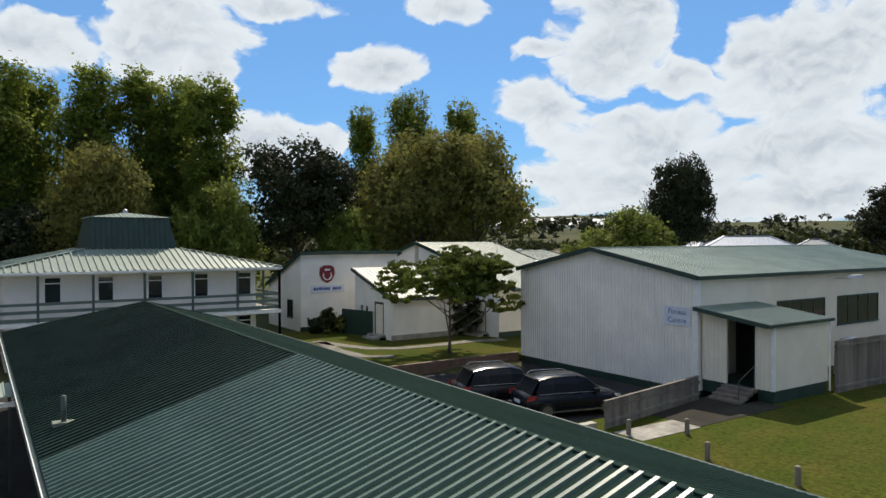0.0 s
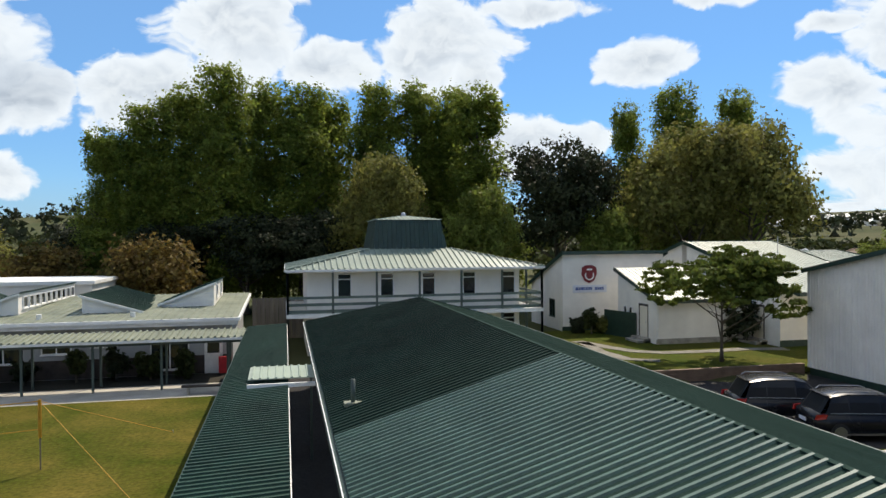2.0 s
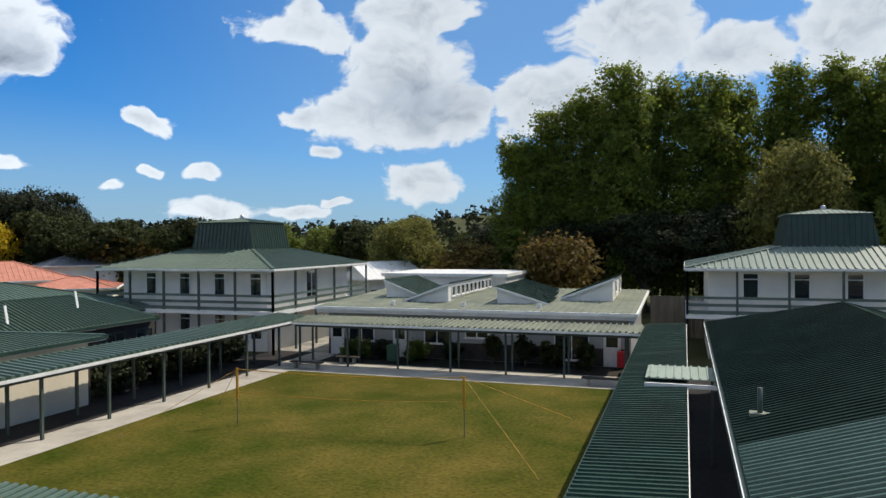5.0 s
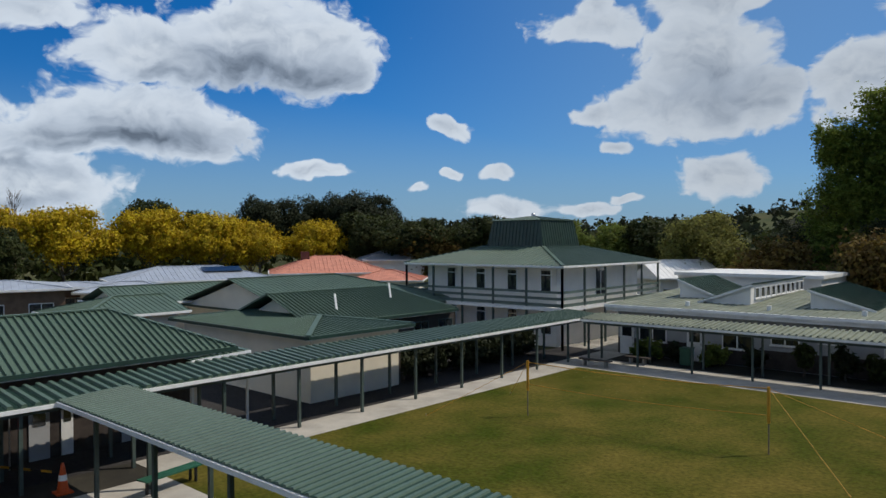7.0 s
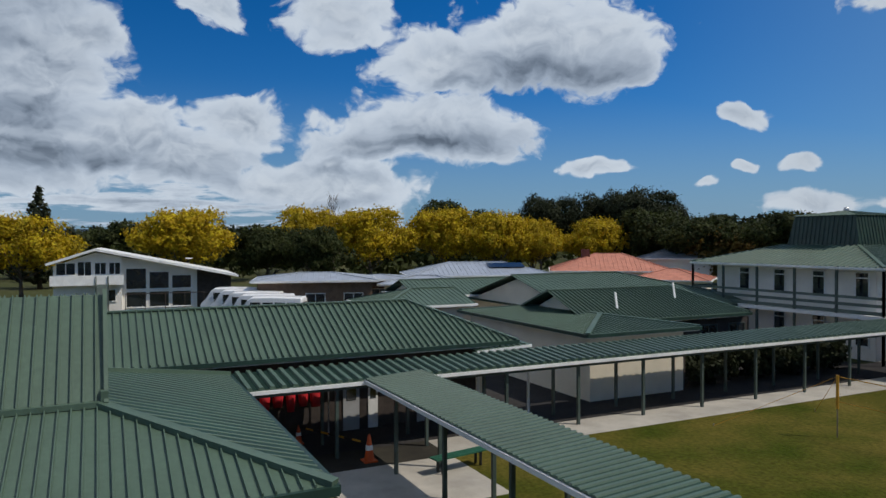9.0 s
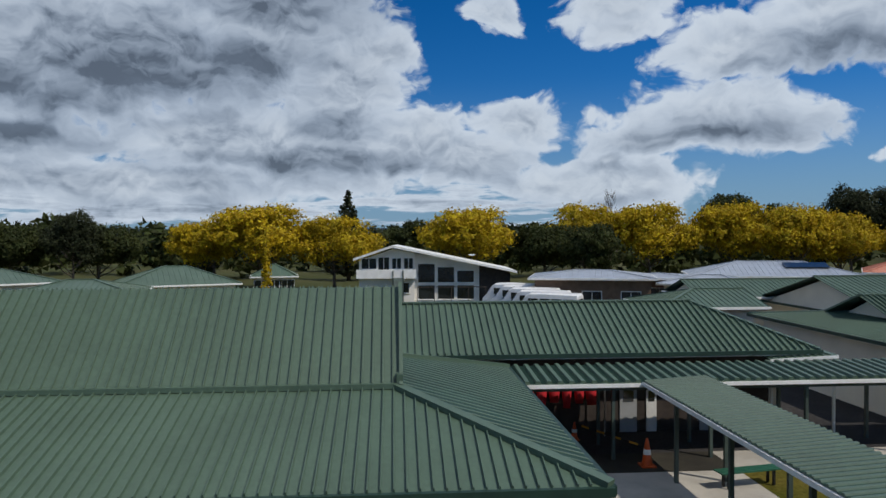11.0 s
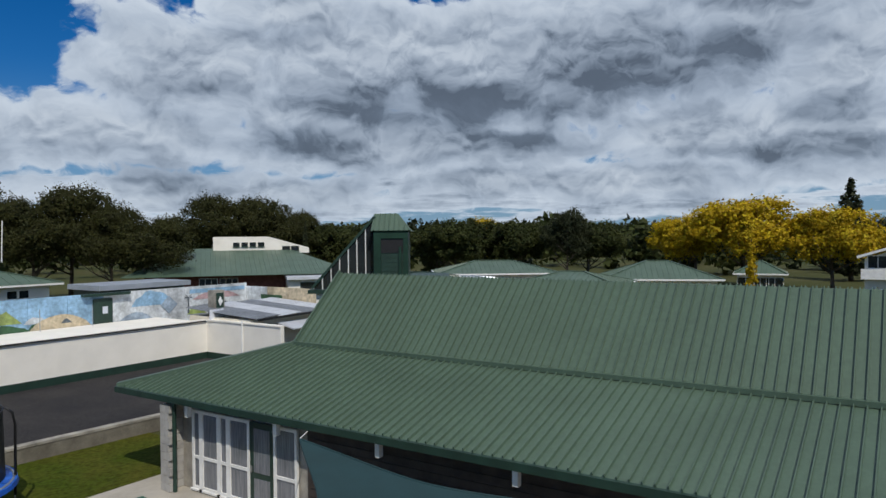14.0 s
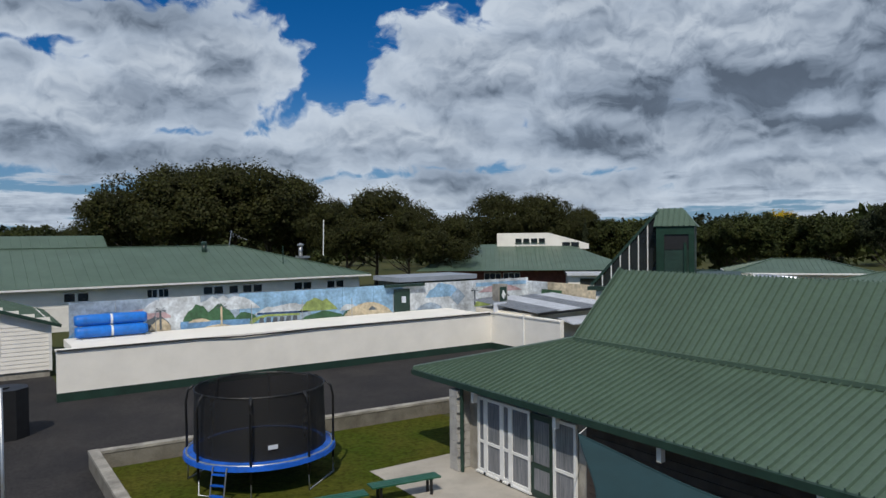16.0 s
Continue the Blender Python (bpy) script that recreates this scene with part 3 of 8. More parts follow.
def window(parent, p, right, out, w, h, mat_frame=None, cols=1, rows=1, bar=0.06, name="window", pane=None, split=None):
    """A framed window on a wall: p its lower middle on the wall face, right along the wall, out away from it."""
    p, r, n, up = Vector(p), Vector(right).normalized(), Vector(out).normalized(), Vector((0, 0, 1))
    g = Geo()

    def bar_at(x0, x1, z0, z1, d0=-0.02, d1=0.045):
        vs = [p + r * x + up * z + n * d for d in (d0, d1) for x, z in ((x0, z0), (x1, z0), (x1, z1), (x0, z1))]
        g.add(vs, [(3, 2, 1, 0), (4, 5, 6, 7), (0, 1, 5, 4), (1, 2, 6, 5), (2, 3, 7, 6), (3, 0, 4, 7)])

    b = bar
    bar_at(-w / 2, -w / 2 + b, 0, h)
    bar_at(w / 2 - b, w / 2, 0, h)
    bar_at(-w / 2 + b, w / 2 - b, 0, b)
    bar_at(-w / 2 + b, w / 2 - b, h - b, h)
    zs = [split] if split else [h * k / rows for k in range(1, rows)]
    for z in zs:
        bar_at(-w / 2 + b, w / 2 - b, z - b / 2, z + b / 2, -0.02, 0.04)
    for k in range(1, cols):
        x = -w / 2 + w * k / cols
        bar_at(x - b / 2, x + b / 2, b, h - b, -0.02, 0.038)
    bar_at(-w / 2 - 0.05, w / 2 + 0.05, -0.05, 0, -0.02, 0.08)
    fr = part(name, g, mat_frame or WHITE_TRIM, parent)
    g2 = Geo()
    zcuts = [b] + [z for z in zs] + [h - b]
    for k in range(cols):
        for j in range(len(zcuts) - 1):
            g2 = Geo()
            x0, x1 = -w / 2 + w * k / cols + b / 2, -w / 2 + w * (k + 1) / cols - b / 2
            vs = [p + r * x + up * z + n * d for d in (0.004, 0.012) for x, z in ((x0, zcuts[j]), (x1, zcuts[j]), (x1, zcuts[j + 1]), (x0, zcuts[j + 1]))]
            g2.add(vs, [(3, 2, 1, 0), (4, 5, 6, 7), (0, 1, 5, 4), (1, 2, 6, 5), (2, 3, 7, 6), (3, 0, 4, 7)])
            part("pane", g2, pane or GLASS, fr)
    return fr


def hip_planes(x0, x1, y0, y1, ze, rise, inset=None, ends="xx"):
    """Polygons (with their fall) of a hipped roof whose ridge runs along the longer side. ends: x for a hip, g for a gable at the low and high end."""
    out = []
    if (y1 - y0) >= (x1 - x0):
        c, zr = (x0 + x1) / 2, ze + rise
        i = inset if inset is not None else (x1 - x0) / 2
        ya, yb = (y0 + i if ends[0] == "x" else y0), (y1 - i if ends[1] == "x" else y1)
        out.append(([(x0, y0, ze), (c, ya, zr), (c, yb, zr), (x0, y1, ze)], (-1, 0, -rise / (c - x0))))
        out.append(([(x1, y1, ze), (c, yb, zr), (c, ya, zr), (x1, y0, ze)], (1, 0, -rise / (x1 - c))))
        if ends[0] == "x":
            out.append(([(x1, y0, ze), (c, ya, zr), (x0, y0, ze)], (0, -1, -rise / i)))
        if ends[1] == "x":
            out.append(([(x0, y1, ze), (c, yb, zr), (x1, y1, ze)], (0, 1, -rise / i)))
    else:
        c, zr = (y0 + y1) / 2, ze + rise
        i = inset if inset is not None else (y1 - y0) / 2
        xa, xb = (x0 + i if ends[0] == "x" else x0), (x1 - i if ends[1] == "x" else x1)
        out.append(([(x1, y0, ze), (xb, c, zr), (xa, c, zr), (x0, y0, ze)], (0, -1, -rise / (c - y0))))
        out.append(([(x0, y1, ze), (xa, c, zr), (xb, c, zr), (x1, y1, ze)], (0, 1, -rise / (y1 - c))))
        if ends[0] == "x":
            out.append(([(x0, y0, ze), (xa, c, zr), (x0, y1, ze)], (-1, 0, -rise / i)))
        if ends[1] == "x":
            out.append(([(x1, y1, ze), (xb, c, zr), (x1, y0, ze)], (1, 0, -rise / i)))
    return out


def roof(parent, planes, material, spacing=0.35, width=0.06, height=0.035, top=0.5, name="roof_sheet"):
    obs = []
    for poly, down in planes:
        obs.append(part(name, Geo().ribbed(poly, down, spacing, width, height, top=top), material, parent))
    return obs


def ridge_caps(parent, planes, material, w=0.22):
    """Rolled caps along the shared sloping or level upper edges of neighbouring planes."""
    seen = {}
    for poly, _ in planes:
        for a, b in zip(poly, poly[1:] + poly[:1]):
            k = tuple(sorted((tuple(round(c, 3) for c in a), tuple(round(c, 3) for c in b))))
            seen[k] = seen.get(k, 0) + 1
    for (a, b), n in seen.items():
        if n == 2:
            up = Vector((0, 0, 0.035))
            part("ridge_cap", Geo().beam(Vector(a) + up, Vector(b) + up, w, 0.05), material, parent)


def gutter(parent, pts, material, drop=0.14, out=0.11, name="gutter"):
    for a, b in zip(pts, pts[1:]):
        part(name, Geo().beam((a[0], a[1], a[2] - drop / 2), (b[0], b[1], b[2] - drop / 2), out, drop), material, parent)


def weatherboards(g, x0, x1, y0, y1, z0, z1, face, pitch=0.18):
    """Lapped boards over one side of a box wall (face: one of -x, +x, -y, +y)."""
    z = z0
    while z < z1 - 0.02:
        t = min(z + pitch, z1)
        if face == "-y":
            g.add([(x0, y0 - 0.030, z), (x1, y0 - 0.030, z), (x1, y0 - 0.008, t), (x0, y0 - 0.008, t), (x0, y0, z), (x1, y0, z)], [(0, 1, 2, 3), (4, 5, 1, 0)])
        if face == "+x":
            g.add([(x1 + 0.030, y0, z), (x1 + 0.030, y1, z), (x1 + 0.008, y1, t), (x1 + 0.008, y0, t), (x1, y0, z), (x1, y1, z)], [(0, 1, 2, 3), (4, 5, 1, 0)])
        if face == "+y":
            g.add([(x1, y1 + 0.030, z), (x0, y1 + 0.030, z), (x0, y1 + 0.008, t), (x1, y1 + 0.008, t), (x1, y1, z), (x0, y1, z)], [(0, 1, 2, 3), (4, 5, 1, 0)])
        if face == "-x":
            g.add([(x0 - 0.030, y1, z), (x0 - 0.030, y0, z), (x0 - 0.008, y0, t), (x0 - 0.008, y1, t), (x0, y1, z), (x0, y0, z)], [(0, 1, 2, 3), (4, 5, 1, 0)])
        z += pitch
    return g


# ---- ground ----
def flat(name, x0, x1, y0, y1, z, material, label, category="ground", thick=0.3):
    g = Geo().box(x0, x1, y0, y1, z - thick, z)
    return single(name, g, material, label, category, kind="structure")


def land(x, y):
    """Height of the ground: level by the school, low hills far off."""
    r = math.hypot(x, y)
    far = max(0.0, min(1.0, (r - 330) / 1000))
    bear = math.degrees(math.atan2(-x, y))
    k = 1.0 if -80 < bear < 62 else .55
    bump = 26 * math.exp(-((bear + 42) / 8) ** 2) + 34 * math.exp(-((bear - 15) / 9) ** 2)
    return far * k * max(0, 20 + bump + 34 * noise.noise((x / 620, y / 620, 0.3)) + 14 * noise.noise((x / 240, y / 240, 1.7)))


def ground_sheet():
    """One sheet out to the horizon."""
    radii = [2 * k for k in range(31)] + [120, 180, 260, 380, 450, 520, 600, 700, 800, 900, 1020, 1150, 1300, 1450, 1620, 1800, 2300, 3000, 4300]
    n = 180
    g = Geo()
    vs = [(0, 0, -0.02)]
    for r in radii[1:]:
        for k in range(n):
            a = 2 * math.pi * k / n
            x, y = -r * math.sin(a), r * math.cos(a)
            sunk = -.42 if 12.5 < x < 28 and 19.3 < y < 32.5 else 0
            vs.append((x, y, land(x, y) - .02 + sunk))
    fs = [(0, 1 + k, 1 + (k + 1) % n) for k in range(n)]
    for i in range(len(radii) - 2):
        o = 1 + i * n
        fs += [(o + k, o + n + k, o + n + (k + 1) % n, o + (k + 1) % n) for k in range(n)]
    g.add(vs, fs)
    ob = part("ground", g, FIELD, smooth=True)
    tagged(ob, "rough grassy ground rising to low distant hills", "ground", kind="structure")


ground_sheet()
flat("courtyard_lawn", -19.9, -2.3, 9.9, 33.0, 0.02, GRASS, "mown courtyard lawn with dry worn patches", "lawn")
# Corner paving is dark because the walkway's shade is put into its colour.
flat("pavement", -21.7, -19.9, 3.0, 9.9, 0.03, SHADE_PAVING, "paving at the walkway corner, darkened for its shade", "pavement")
# Asphalt colour here stands for the deep shade behind the walkway.
flat("pavement", -24.5, -21.7, 3.0, 39.0, 0.03, ASPHALT, "paving behind the walkway, dark asphalt colour for its shade", "pavement")
flat("pavement", -21.7, -19.9, 9.9, 39.0, 0.03, CONCRETE, "pale concrete paving under the covered walkway", "pavement")
flat("pavement", -19.9, -2.3, 33.0, 36.1, 0.03, CONCRETE, "pale concrete path along the classroom block", "pavement")
# Dark strip holds the shade of the eave against the classroom wall.
flat("pavement", -19.9, -2.3, 36.1, 39.2, 0.035, SHADE_PAVING, "paving against the classroom wall, darkened for its shade", "pavement")
# Asphalt colour puts the walkway roof's shade into this path.
flat("pavement", -2.3, 1.4, 5.0, 40.0, 0.03, ASPHALT, "path under the covered walkway, darkened for its shade", "pavement")
flat("pavement", -19.9, -16.2, 5.6, 9.9, 0.03, CONCRETE, "pale concrete paving by the walkway corner", "pavement")
# Yard takes the asphalt colour to hold the buildings' shade.
flat("side_yard", -42.0, -24.5, 8.0, 37.0, 0.02, ASPHALT, "yard paving behind the walkway, darkened for its shade", "pavement")
flat("pavement", -24.5, -19.95, 39.02, 52.0, 0.025, CONCRETE_OLD, "stained concrete paving between hall and classrooms", "pavement")
flat("inner_lawn", -16.2, -2.3, 4.0, 9.9, 0.02, GRASS_LUSH, "small lawn between walkway and chapel", "lawn")
flat("playground_lawn", -14.9, -3.0, -23.0, -6.0, 0.02, GRASS_LUSH, "mown lawn inside a low concrete wall", "lawn")
flat("pavement", -13.2, -9.6, -18.0, 3.2, 0.035, CONCRETE, "pale concrete apron beside the chapel", "pavement")
flat("asphalt_yard", -30.0, 30.0, -33.3, -23.0, 0.01, ASPHALT, "dark patched asphalt yard", "asphalt")
flat("asphalt_yard", -3.0, 30.0, -23.0, 0.0, 0.012, ASPHALT, "dark asphalt beside the low wall", "asphalt")
flat("asphalt_yard", -3.6, 30.0, -40.0, -33.3, 0.008, ASPHALT, "dark asphalt beside the weatherboard shed", "asphalt")
flat("driveway", 11.5, 27.3, 19.3, 32.4, -0.36, ASPHALT, "dark asphalt car park", "asphalt")
flat("front_lawn", 12.0, 60.0, 1.0, 19.2, 0.02, GRASS_LUSH, "sunlit mown lawn in front of the gym building", "lawn")
flat("house_lawn", 12.0, 34.0, 32.6, 50.0, 0.05, GRASS_LUSH, "lawn with a curved path by the boarding house", "lawn")


# ---- covered walkways ----
def walkway(x0, x1, y0, y1, z, label, posts, material, fall=0.12, along="y", high="+", spacing=0.24, width=0.13, gut=WHITE_TRIM, pans=None, rise=0.075, edge=None):
    """A lean roof of profiled sheets on green posts. along: the way it runs; high: the side on which it is higher."""
    t = thing("covered_walkway", label, "walkway", ((x0 + x1) / 2, (y0 + y1) / 2, 0))
    a, b = (z, z + fall) if high == "+" else (z + fall, z)
    if along == "y":
        poly = [(x0, y0, a), (x1, y0, b), (x1, y1, b), (x0, y1, a)]
        down = (-1, 0, 0) if high == "+" else (1, 0, 0)
        low, other = (x0, x1) if high == "+" else (x1, x0)
        part("gutter", Geo().beam((low, y0, z - 0.08), (low, y1, z - 0.08), 0.10, 0.11), edge or gut, t)
        part("fascia", Geo().beam((other, y0, z + fall - 0.10), (other, y1, z + fall - 0.10), 0.05, 0.14), gut, t)
        lines = [(low + (0.25 if high == "+" else -0.25), z - 0.2), (other - (0.25 if high == "+" else -0.25), z - 0.12)]
        for lx, lz in lines:
            part("beam", Geo().beam((lx, y0 + 0.1, lz), (lx, y1 - 0.1, lz), 0.07, 0.16), POST_GREEN, t)
        for py in posts:
            for lx, lz in lines:
                part("post", Geo().beam((lx, py, 0.03), (lx, py, lz - 0.08), 0.10, 0.10), POST_GREEN, t)
            part("rafter", Geo().beam((x0 + 0.1, py, z - 0.13), (x1 - 0.1, py, z - 0.10 + fall * 0.4), 0.06, 0.10, (0, 0, 1)), POST_GREEN, t)
    else:
        poly = [(x0, y0, a), (x0, y1, b), (x1, y1, b), (x1, y0, a)]
        down = (0, -1, 0) if high == "+" else (0, 1, 0)
        low, other = (y0, y1) if high == "+" else (y1, y0)
        part("gutter", Geo().beam((x0, low, z - 0.08), (x1, low, z - 0.08), 0.10, 0.11), gut, t)
        part("fascia", Geo().beam((x0, other, z + fall - 0.10), (x1, other, z + fall - 0.10), 0.05, 0.14), gut, t)
        lines = [(low + (0.25 if high == "+" else -0.25), z - 0.2), (other - (0.25 if high == "+" else -0.25), z - 0.12)]
        for ly, lz in lines:
            part("beam", Geo().beam((x0 + 0.1, ly, lz), (x1 - 0.1, ly, lz), 0.07, 0.16), POST_GREEN, t)
        for px in posts:
            for ly, lz in lines:
                part("post", Geo().beam((px, ly, 0.03), (px, ly, lz - 0.08), 0.10, 0.10), POST_GREEN, t)
            part("rafter", Geo().beam((px, y0 + 0.1, z - 0.12), (px, y1 - 0.1, z - 0.10 + fall * 0.4), 0.06, 0.10), POST_GREEN, t)
    part("roof_sheet", Geo().ribbed(poly, down, spacing, width, rise, top=0.62), material, t)
    # pans: colour of a plate that holds the shade between the crests
    if pans:
        part("pan_sheet", Geo().prism([(p[0], p[1], p[2] + .014) for p in poly], (0, 0, -.006)), pans, t, "pan sheet darkened in colour for shaded gaps between crests")
    return t


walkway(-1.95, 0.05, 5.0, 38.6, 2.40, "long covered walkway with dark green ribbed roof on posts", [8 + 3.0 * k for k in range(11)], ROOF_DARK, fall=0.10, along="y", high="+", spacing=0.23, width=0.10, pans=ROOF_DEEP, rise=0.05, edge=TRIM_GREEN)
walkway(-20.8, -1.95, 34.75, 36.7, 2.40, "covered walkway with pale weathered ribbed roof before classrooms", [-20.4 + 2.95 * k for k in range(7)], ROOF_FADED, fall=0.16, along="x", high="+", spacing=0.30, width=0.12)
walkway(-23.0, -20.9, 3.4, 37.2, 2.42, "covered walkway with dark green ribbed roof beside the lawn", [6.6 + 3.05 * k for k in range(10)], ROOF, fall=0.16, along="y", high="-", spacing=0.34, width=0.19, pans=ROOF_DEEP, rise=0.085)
walkway(-20.9, -2.0, 7.45, 9.35, 2.46, "green ribbed covered walkway crossing the courtyard", [-19.0 + 3.2 * k for k in range(6)], ROOF, fall=0.12, along="x", high="+", spacing=0.22, width=0.12, gut=WHITE_TRIM, pans=ROOF_DARK, rise=0.05)


# ---- the long hall whose roof lies below the aircraft ----
def long_hall():
    t = thing("school_hall", "long single-storey hall with green corrugated hipped roof", "building", (5.5, 18, 0))
    x0, x1, y0, y1, ze, zr, c = 0.9, 10.3, 1.0, 34.8, 3.0, 4.42, 5.6
    ym, yp = 13.95, 29.9
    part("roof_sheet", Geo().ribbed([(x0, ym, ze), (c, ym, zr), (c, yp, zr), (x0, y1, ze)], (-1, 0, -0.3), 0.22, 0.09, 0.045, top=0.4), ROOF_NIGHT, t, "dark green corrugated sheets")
    # Dark plates in the pans, here and below, put the ribs' shade into colour.
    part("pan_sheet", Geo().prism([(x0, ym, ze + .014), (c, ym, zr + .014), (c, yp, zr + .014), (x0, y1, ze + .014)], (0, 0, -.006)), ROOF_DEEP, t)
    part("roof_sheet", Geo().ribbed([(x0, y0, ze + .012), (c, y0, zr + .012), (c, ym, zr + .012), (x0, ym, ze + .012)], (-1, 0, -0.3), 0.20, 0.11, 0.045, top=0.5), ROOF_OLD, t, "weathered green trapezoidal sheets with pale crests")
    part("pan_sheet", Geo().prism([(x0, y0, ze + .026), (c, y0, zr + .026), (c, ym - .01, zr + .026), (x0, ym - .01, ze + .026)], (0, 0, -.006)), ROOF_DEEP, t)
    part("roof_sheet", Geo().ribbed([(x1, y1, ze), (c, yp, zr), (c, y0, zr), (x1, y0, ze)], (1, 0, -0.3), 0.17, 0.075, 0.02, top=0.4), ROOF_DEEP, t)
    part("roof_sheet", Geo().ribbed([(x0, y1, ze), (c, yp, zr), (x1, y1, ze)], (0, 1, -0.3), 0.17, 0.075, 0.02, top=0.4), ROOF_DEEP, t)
    for a, b in (((c, y0, zr), (c, yp, zr)), ((c, yp, zr), (x0, y1, ze)), ((c, yp, zr), (x1, y1, ze))):
        part("ridge_cap", Geo().beam(Vector(a) + Vector((0, 0, .03)), Vector(b) + Vector((0, 0, .03)), 0.10, 0.02), ROOF_DEEP, t)
    gutter(t, [(x0 - .05, y0, ze - .03), (x0 - .05, y1 + .05, ze - .03)], TRIM_GREEN)
    part("gutter_lip", Geo().beam((x0 - .09, y0, ze - .02), (x0 - .09, y1 + .05, ze - .02), .02, .03), WHITE_TRIM, t)
    gutter(t, [(x0, y1 + .05, ze), (x1, y1 + .05, ze)], WHITE_TRIM)
    gutter(t, [(x1 + .05, y0, ze), (x1 + .05, y1 + .05, ze)], TRIM_GREEN)
    part("soffit", Geo().box(x0, x1, y0, y1, ze - 0.20, ze - 0.16), WHITE, t)
    g = Geo().box(x0 + .6, x1 - .6, y0 + .6, y1 - .6, 0, ze - 0.2)
    part("wall", g, WHITE, t)
    for k in range(9):
        window(t, (x0 + .6, 5.0 + 3.2 * k, 1.0), (0, -1, 0), (-1, 0, 0), 1.8, 1.3, cols=2)
    v = part("vent_pipe", Geo().tube([(1.45, 15.9, 3.1), (1.45, 15.9, 3.75)], 0.05, 10), POST_GREEN, t, smooth=True)
    part("flashing", Geo().box(1.25, 1.65, 15.75, 16.05, 3.16, 3.24), ROOF_FADED, v)


long_hall()


def link_canopy(x0, x1, y0, y1, z):
    t = thing("link_canopy", "small pale ribbed canopy joining walkway and hall", "canopy", ((x0 + x1) / 2, (y0 + y1) / 2, 0), group="link canopies")
    part("roof_sheet", Geo().ribbed([(x0, y0, z), (x1, y0, z), (x1, y1, z + .05), (x0, y1, z + .05)], (0, -1, 0), 0.24, 0.08, 0.04), ROOF_PALE, t)
    part("beam", Geo().beam((x0, y0 - .5, z - .12), (x1 + .3, y0 - .5, z - .12), 0.08, 0.12), WHITE_TRIM, t)
    for px in (x0 + .1, x1 - .1):
        part("post", Geo().beam((px, y0 + .2, 0.03), (px, y0 + .2, z - .04), 0.08, 0.08), POST_GREEN, t)


link_canopy(-1.15, 0.85, 22.3, 24.2, 2.66)
link_canopy(-0.1, 0.85, 10.0, 11.4, 2.62)


# ---- chapel with its kicked roof ----
def chapel():
    t = thing("chapel", "chapel with steep green tray roof kicking out over concrete block walls", "building", (-17.2, -7.6, 0))
    x0, x1, y0, y1, ze = -22.8, -11.65, -18.85, 3.6, 2.62
    fx0, fx1, fy0, fy1, zf = -19.2, -15.15, -15.35, 0.0, 3.62
    rx, zr = -17.18, 5.62
    skirt = [([(x1, y1, ze), (fx1, fy1, zf), (fx1, fy0, zf), (x1, y0, ze)], (1, 0, -.3)),
             ([(x0, y0, ze), (fx0, fy0, zf), (fx0, fy1, zf), (x0, y1, ze)], (-1, 0, -.3)),
             ([(x0, y1, ze), (fx0, fy1, zf), (fx1, fy1, zf), (x1, y1, ze)], (0, 1, -.3)),
             ([(x1, y0, ze), (fx1, fy0, zf), (fx0, fy0, zf), (x0, y0, ze)], (0, -1, -.3))]
    for k, (poly, down) in enumerate(skirt):
        sp, wd = (0.22, 0.035) if k != 2 else (0.32, 0.06)
        part("roof_sheet", Geo().ribbed(poly, down, sp, wd, 0.06 if k != 2 else 0.028, top=0.6), ROOF, t)
    # The contrast of crests and pans is put into this darker plate's colour.
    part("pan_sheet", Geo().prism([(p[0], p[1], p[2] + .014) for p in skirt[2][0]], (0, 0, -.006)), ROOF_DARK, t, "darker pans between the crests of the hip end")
    upper = [([(fx1, fy0, zf + .06), (fx1, fy1 + .12, zf + .06), (rx, fy1 + .12, zr), (rx, fy0, zr)], (1, 0, -1)),
             ([(fx0, fy1 + .12, zf + .06), (fx0, fy0, zf + .06), (rx, fy0, zr), (rx, fy1 + .12, zr)], (-1, 0, -1))]
    for poly, down in upper:
        part("roof_sheet", Geo().ribbed(poly, down, 0.22, 0.035, 0.06, top=0.6), ROOF, t)
    for a, b in (((x1, y1, ze), (fx1, fy1, zf)), ((x1, y0, ze), (fx1, fy0, zf)), ((fx1, fy0, zf), (fx1, fy1, zf)), ((x0, y1, ze), (fx0, fy1, zf))):
        part("ridge_cap", Geo().beam(Vector(a) + Vector((0, 0, .04)), Vector(b) + Vector((0, 0, .04)), 0.24, 0.11), ROOF, t)
    part("barge_board", Geo().beam((fx1 + .02, fy1 + .12, zf), (rx, fy1 + .12, zr + .05), 0.08, 0.24), ROOF, t)
    part("barge_board", Geo().beam((fx1 + .02, fy0, zf), (rx, fy0, zr + .05), 0.06, 0.18), ROOF, t)
    part("gable_wall", Geo().prism([(fx0, fy1, zf), (fx1, fy1, zf), (rx, fy1, zr)], (0, -.15, 0)), ROOF, t)
    part("gable_wall", Geo().prism([(fx0, fy0 + .2, zf), (fx1, fy0 + .2, zf), (rx, fy0 + .2, zr)], (0, .15, 0)), WHITE, t)
    part("flashing", Geo().box(fx0 + .02, fx1 + .05, fy1 + .02, fy1 + .16, zf - .02, zf + .28), ROOF, t)
    gutter(t, [(x1 + .05, y0, ze), (x1 + .05, y1 + .05, ze)], TRIM_GREEN, 0.16)
    gutter(t, [(x0, y1 + .05, ze), (x1, y1 + .05, ze)], TRIM_GREEN, 0.16)
    gutter(t, [(x0, y0 - .05, ze), (x1, y0 - .05, ze)], TRIM_GREEN, 0.16)
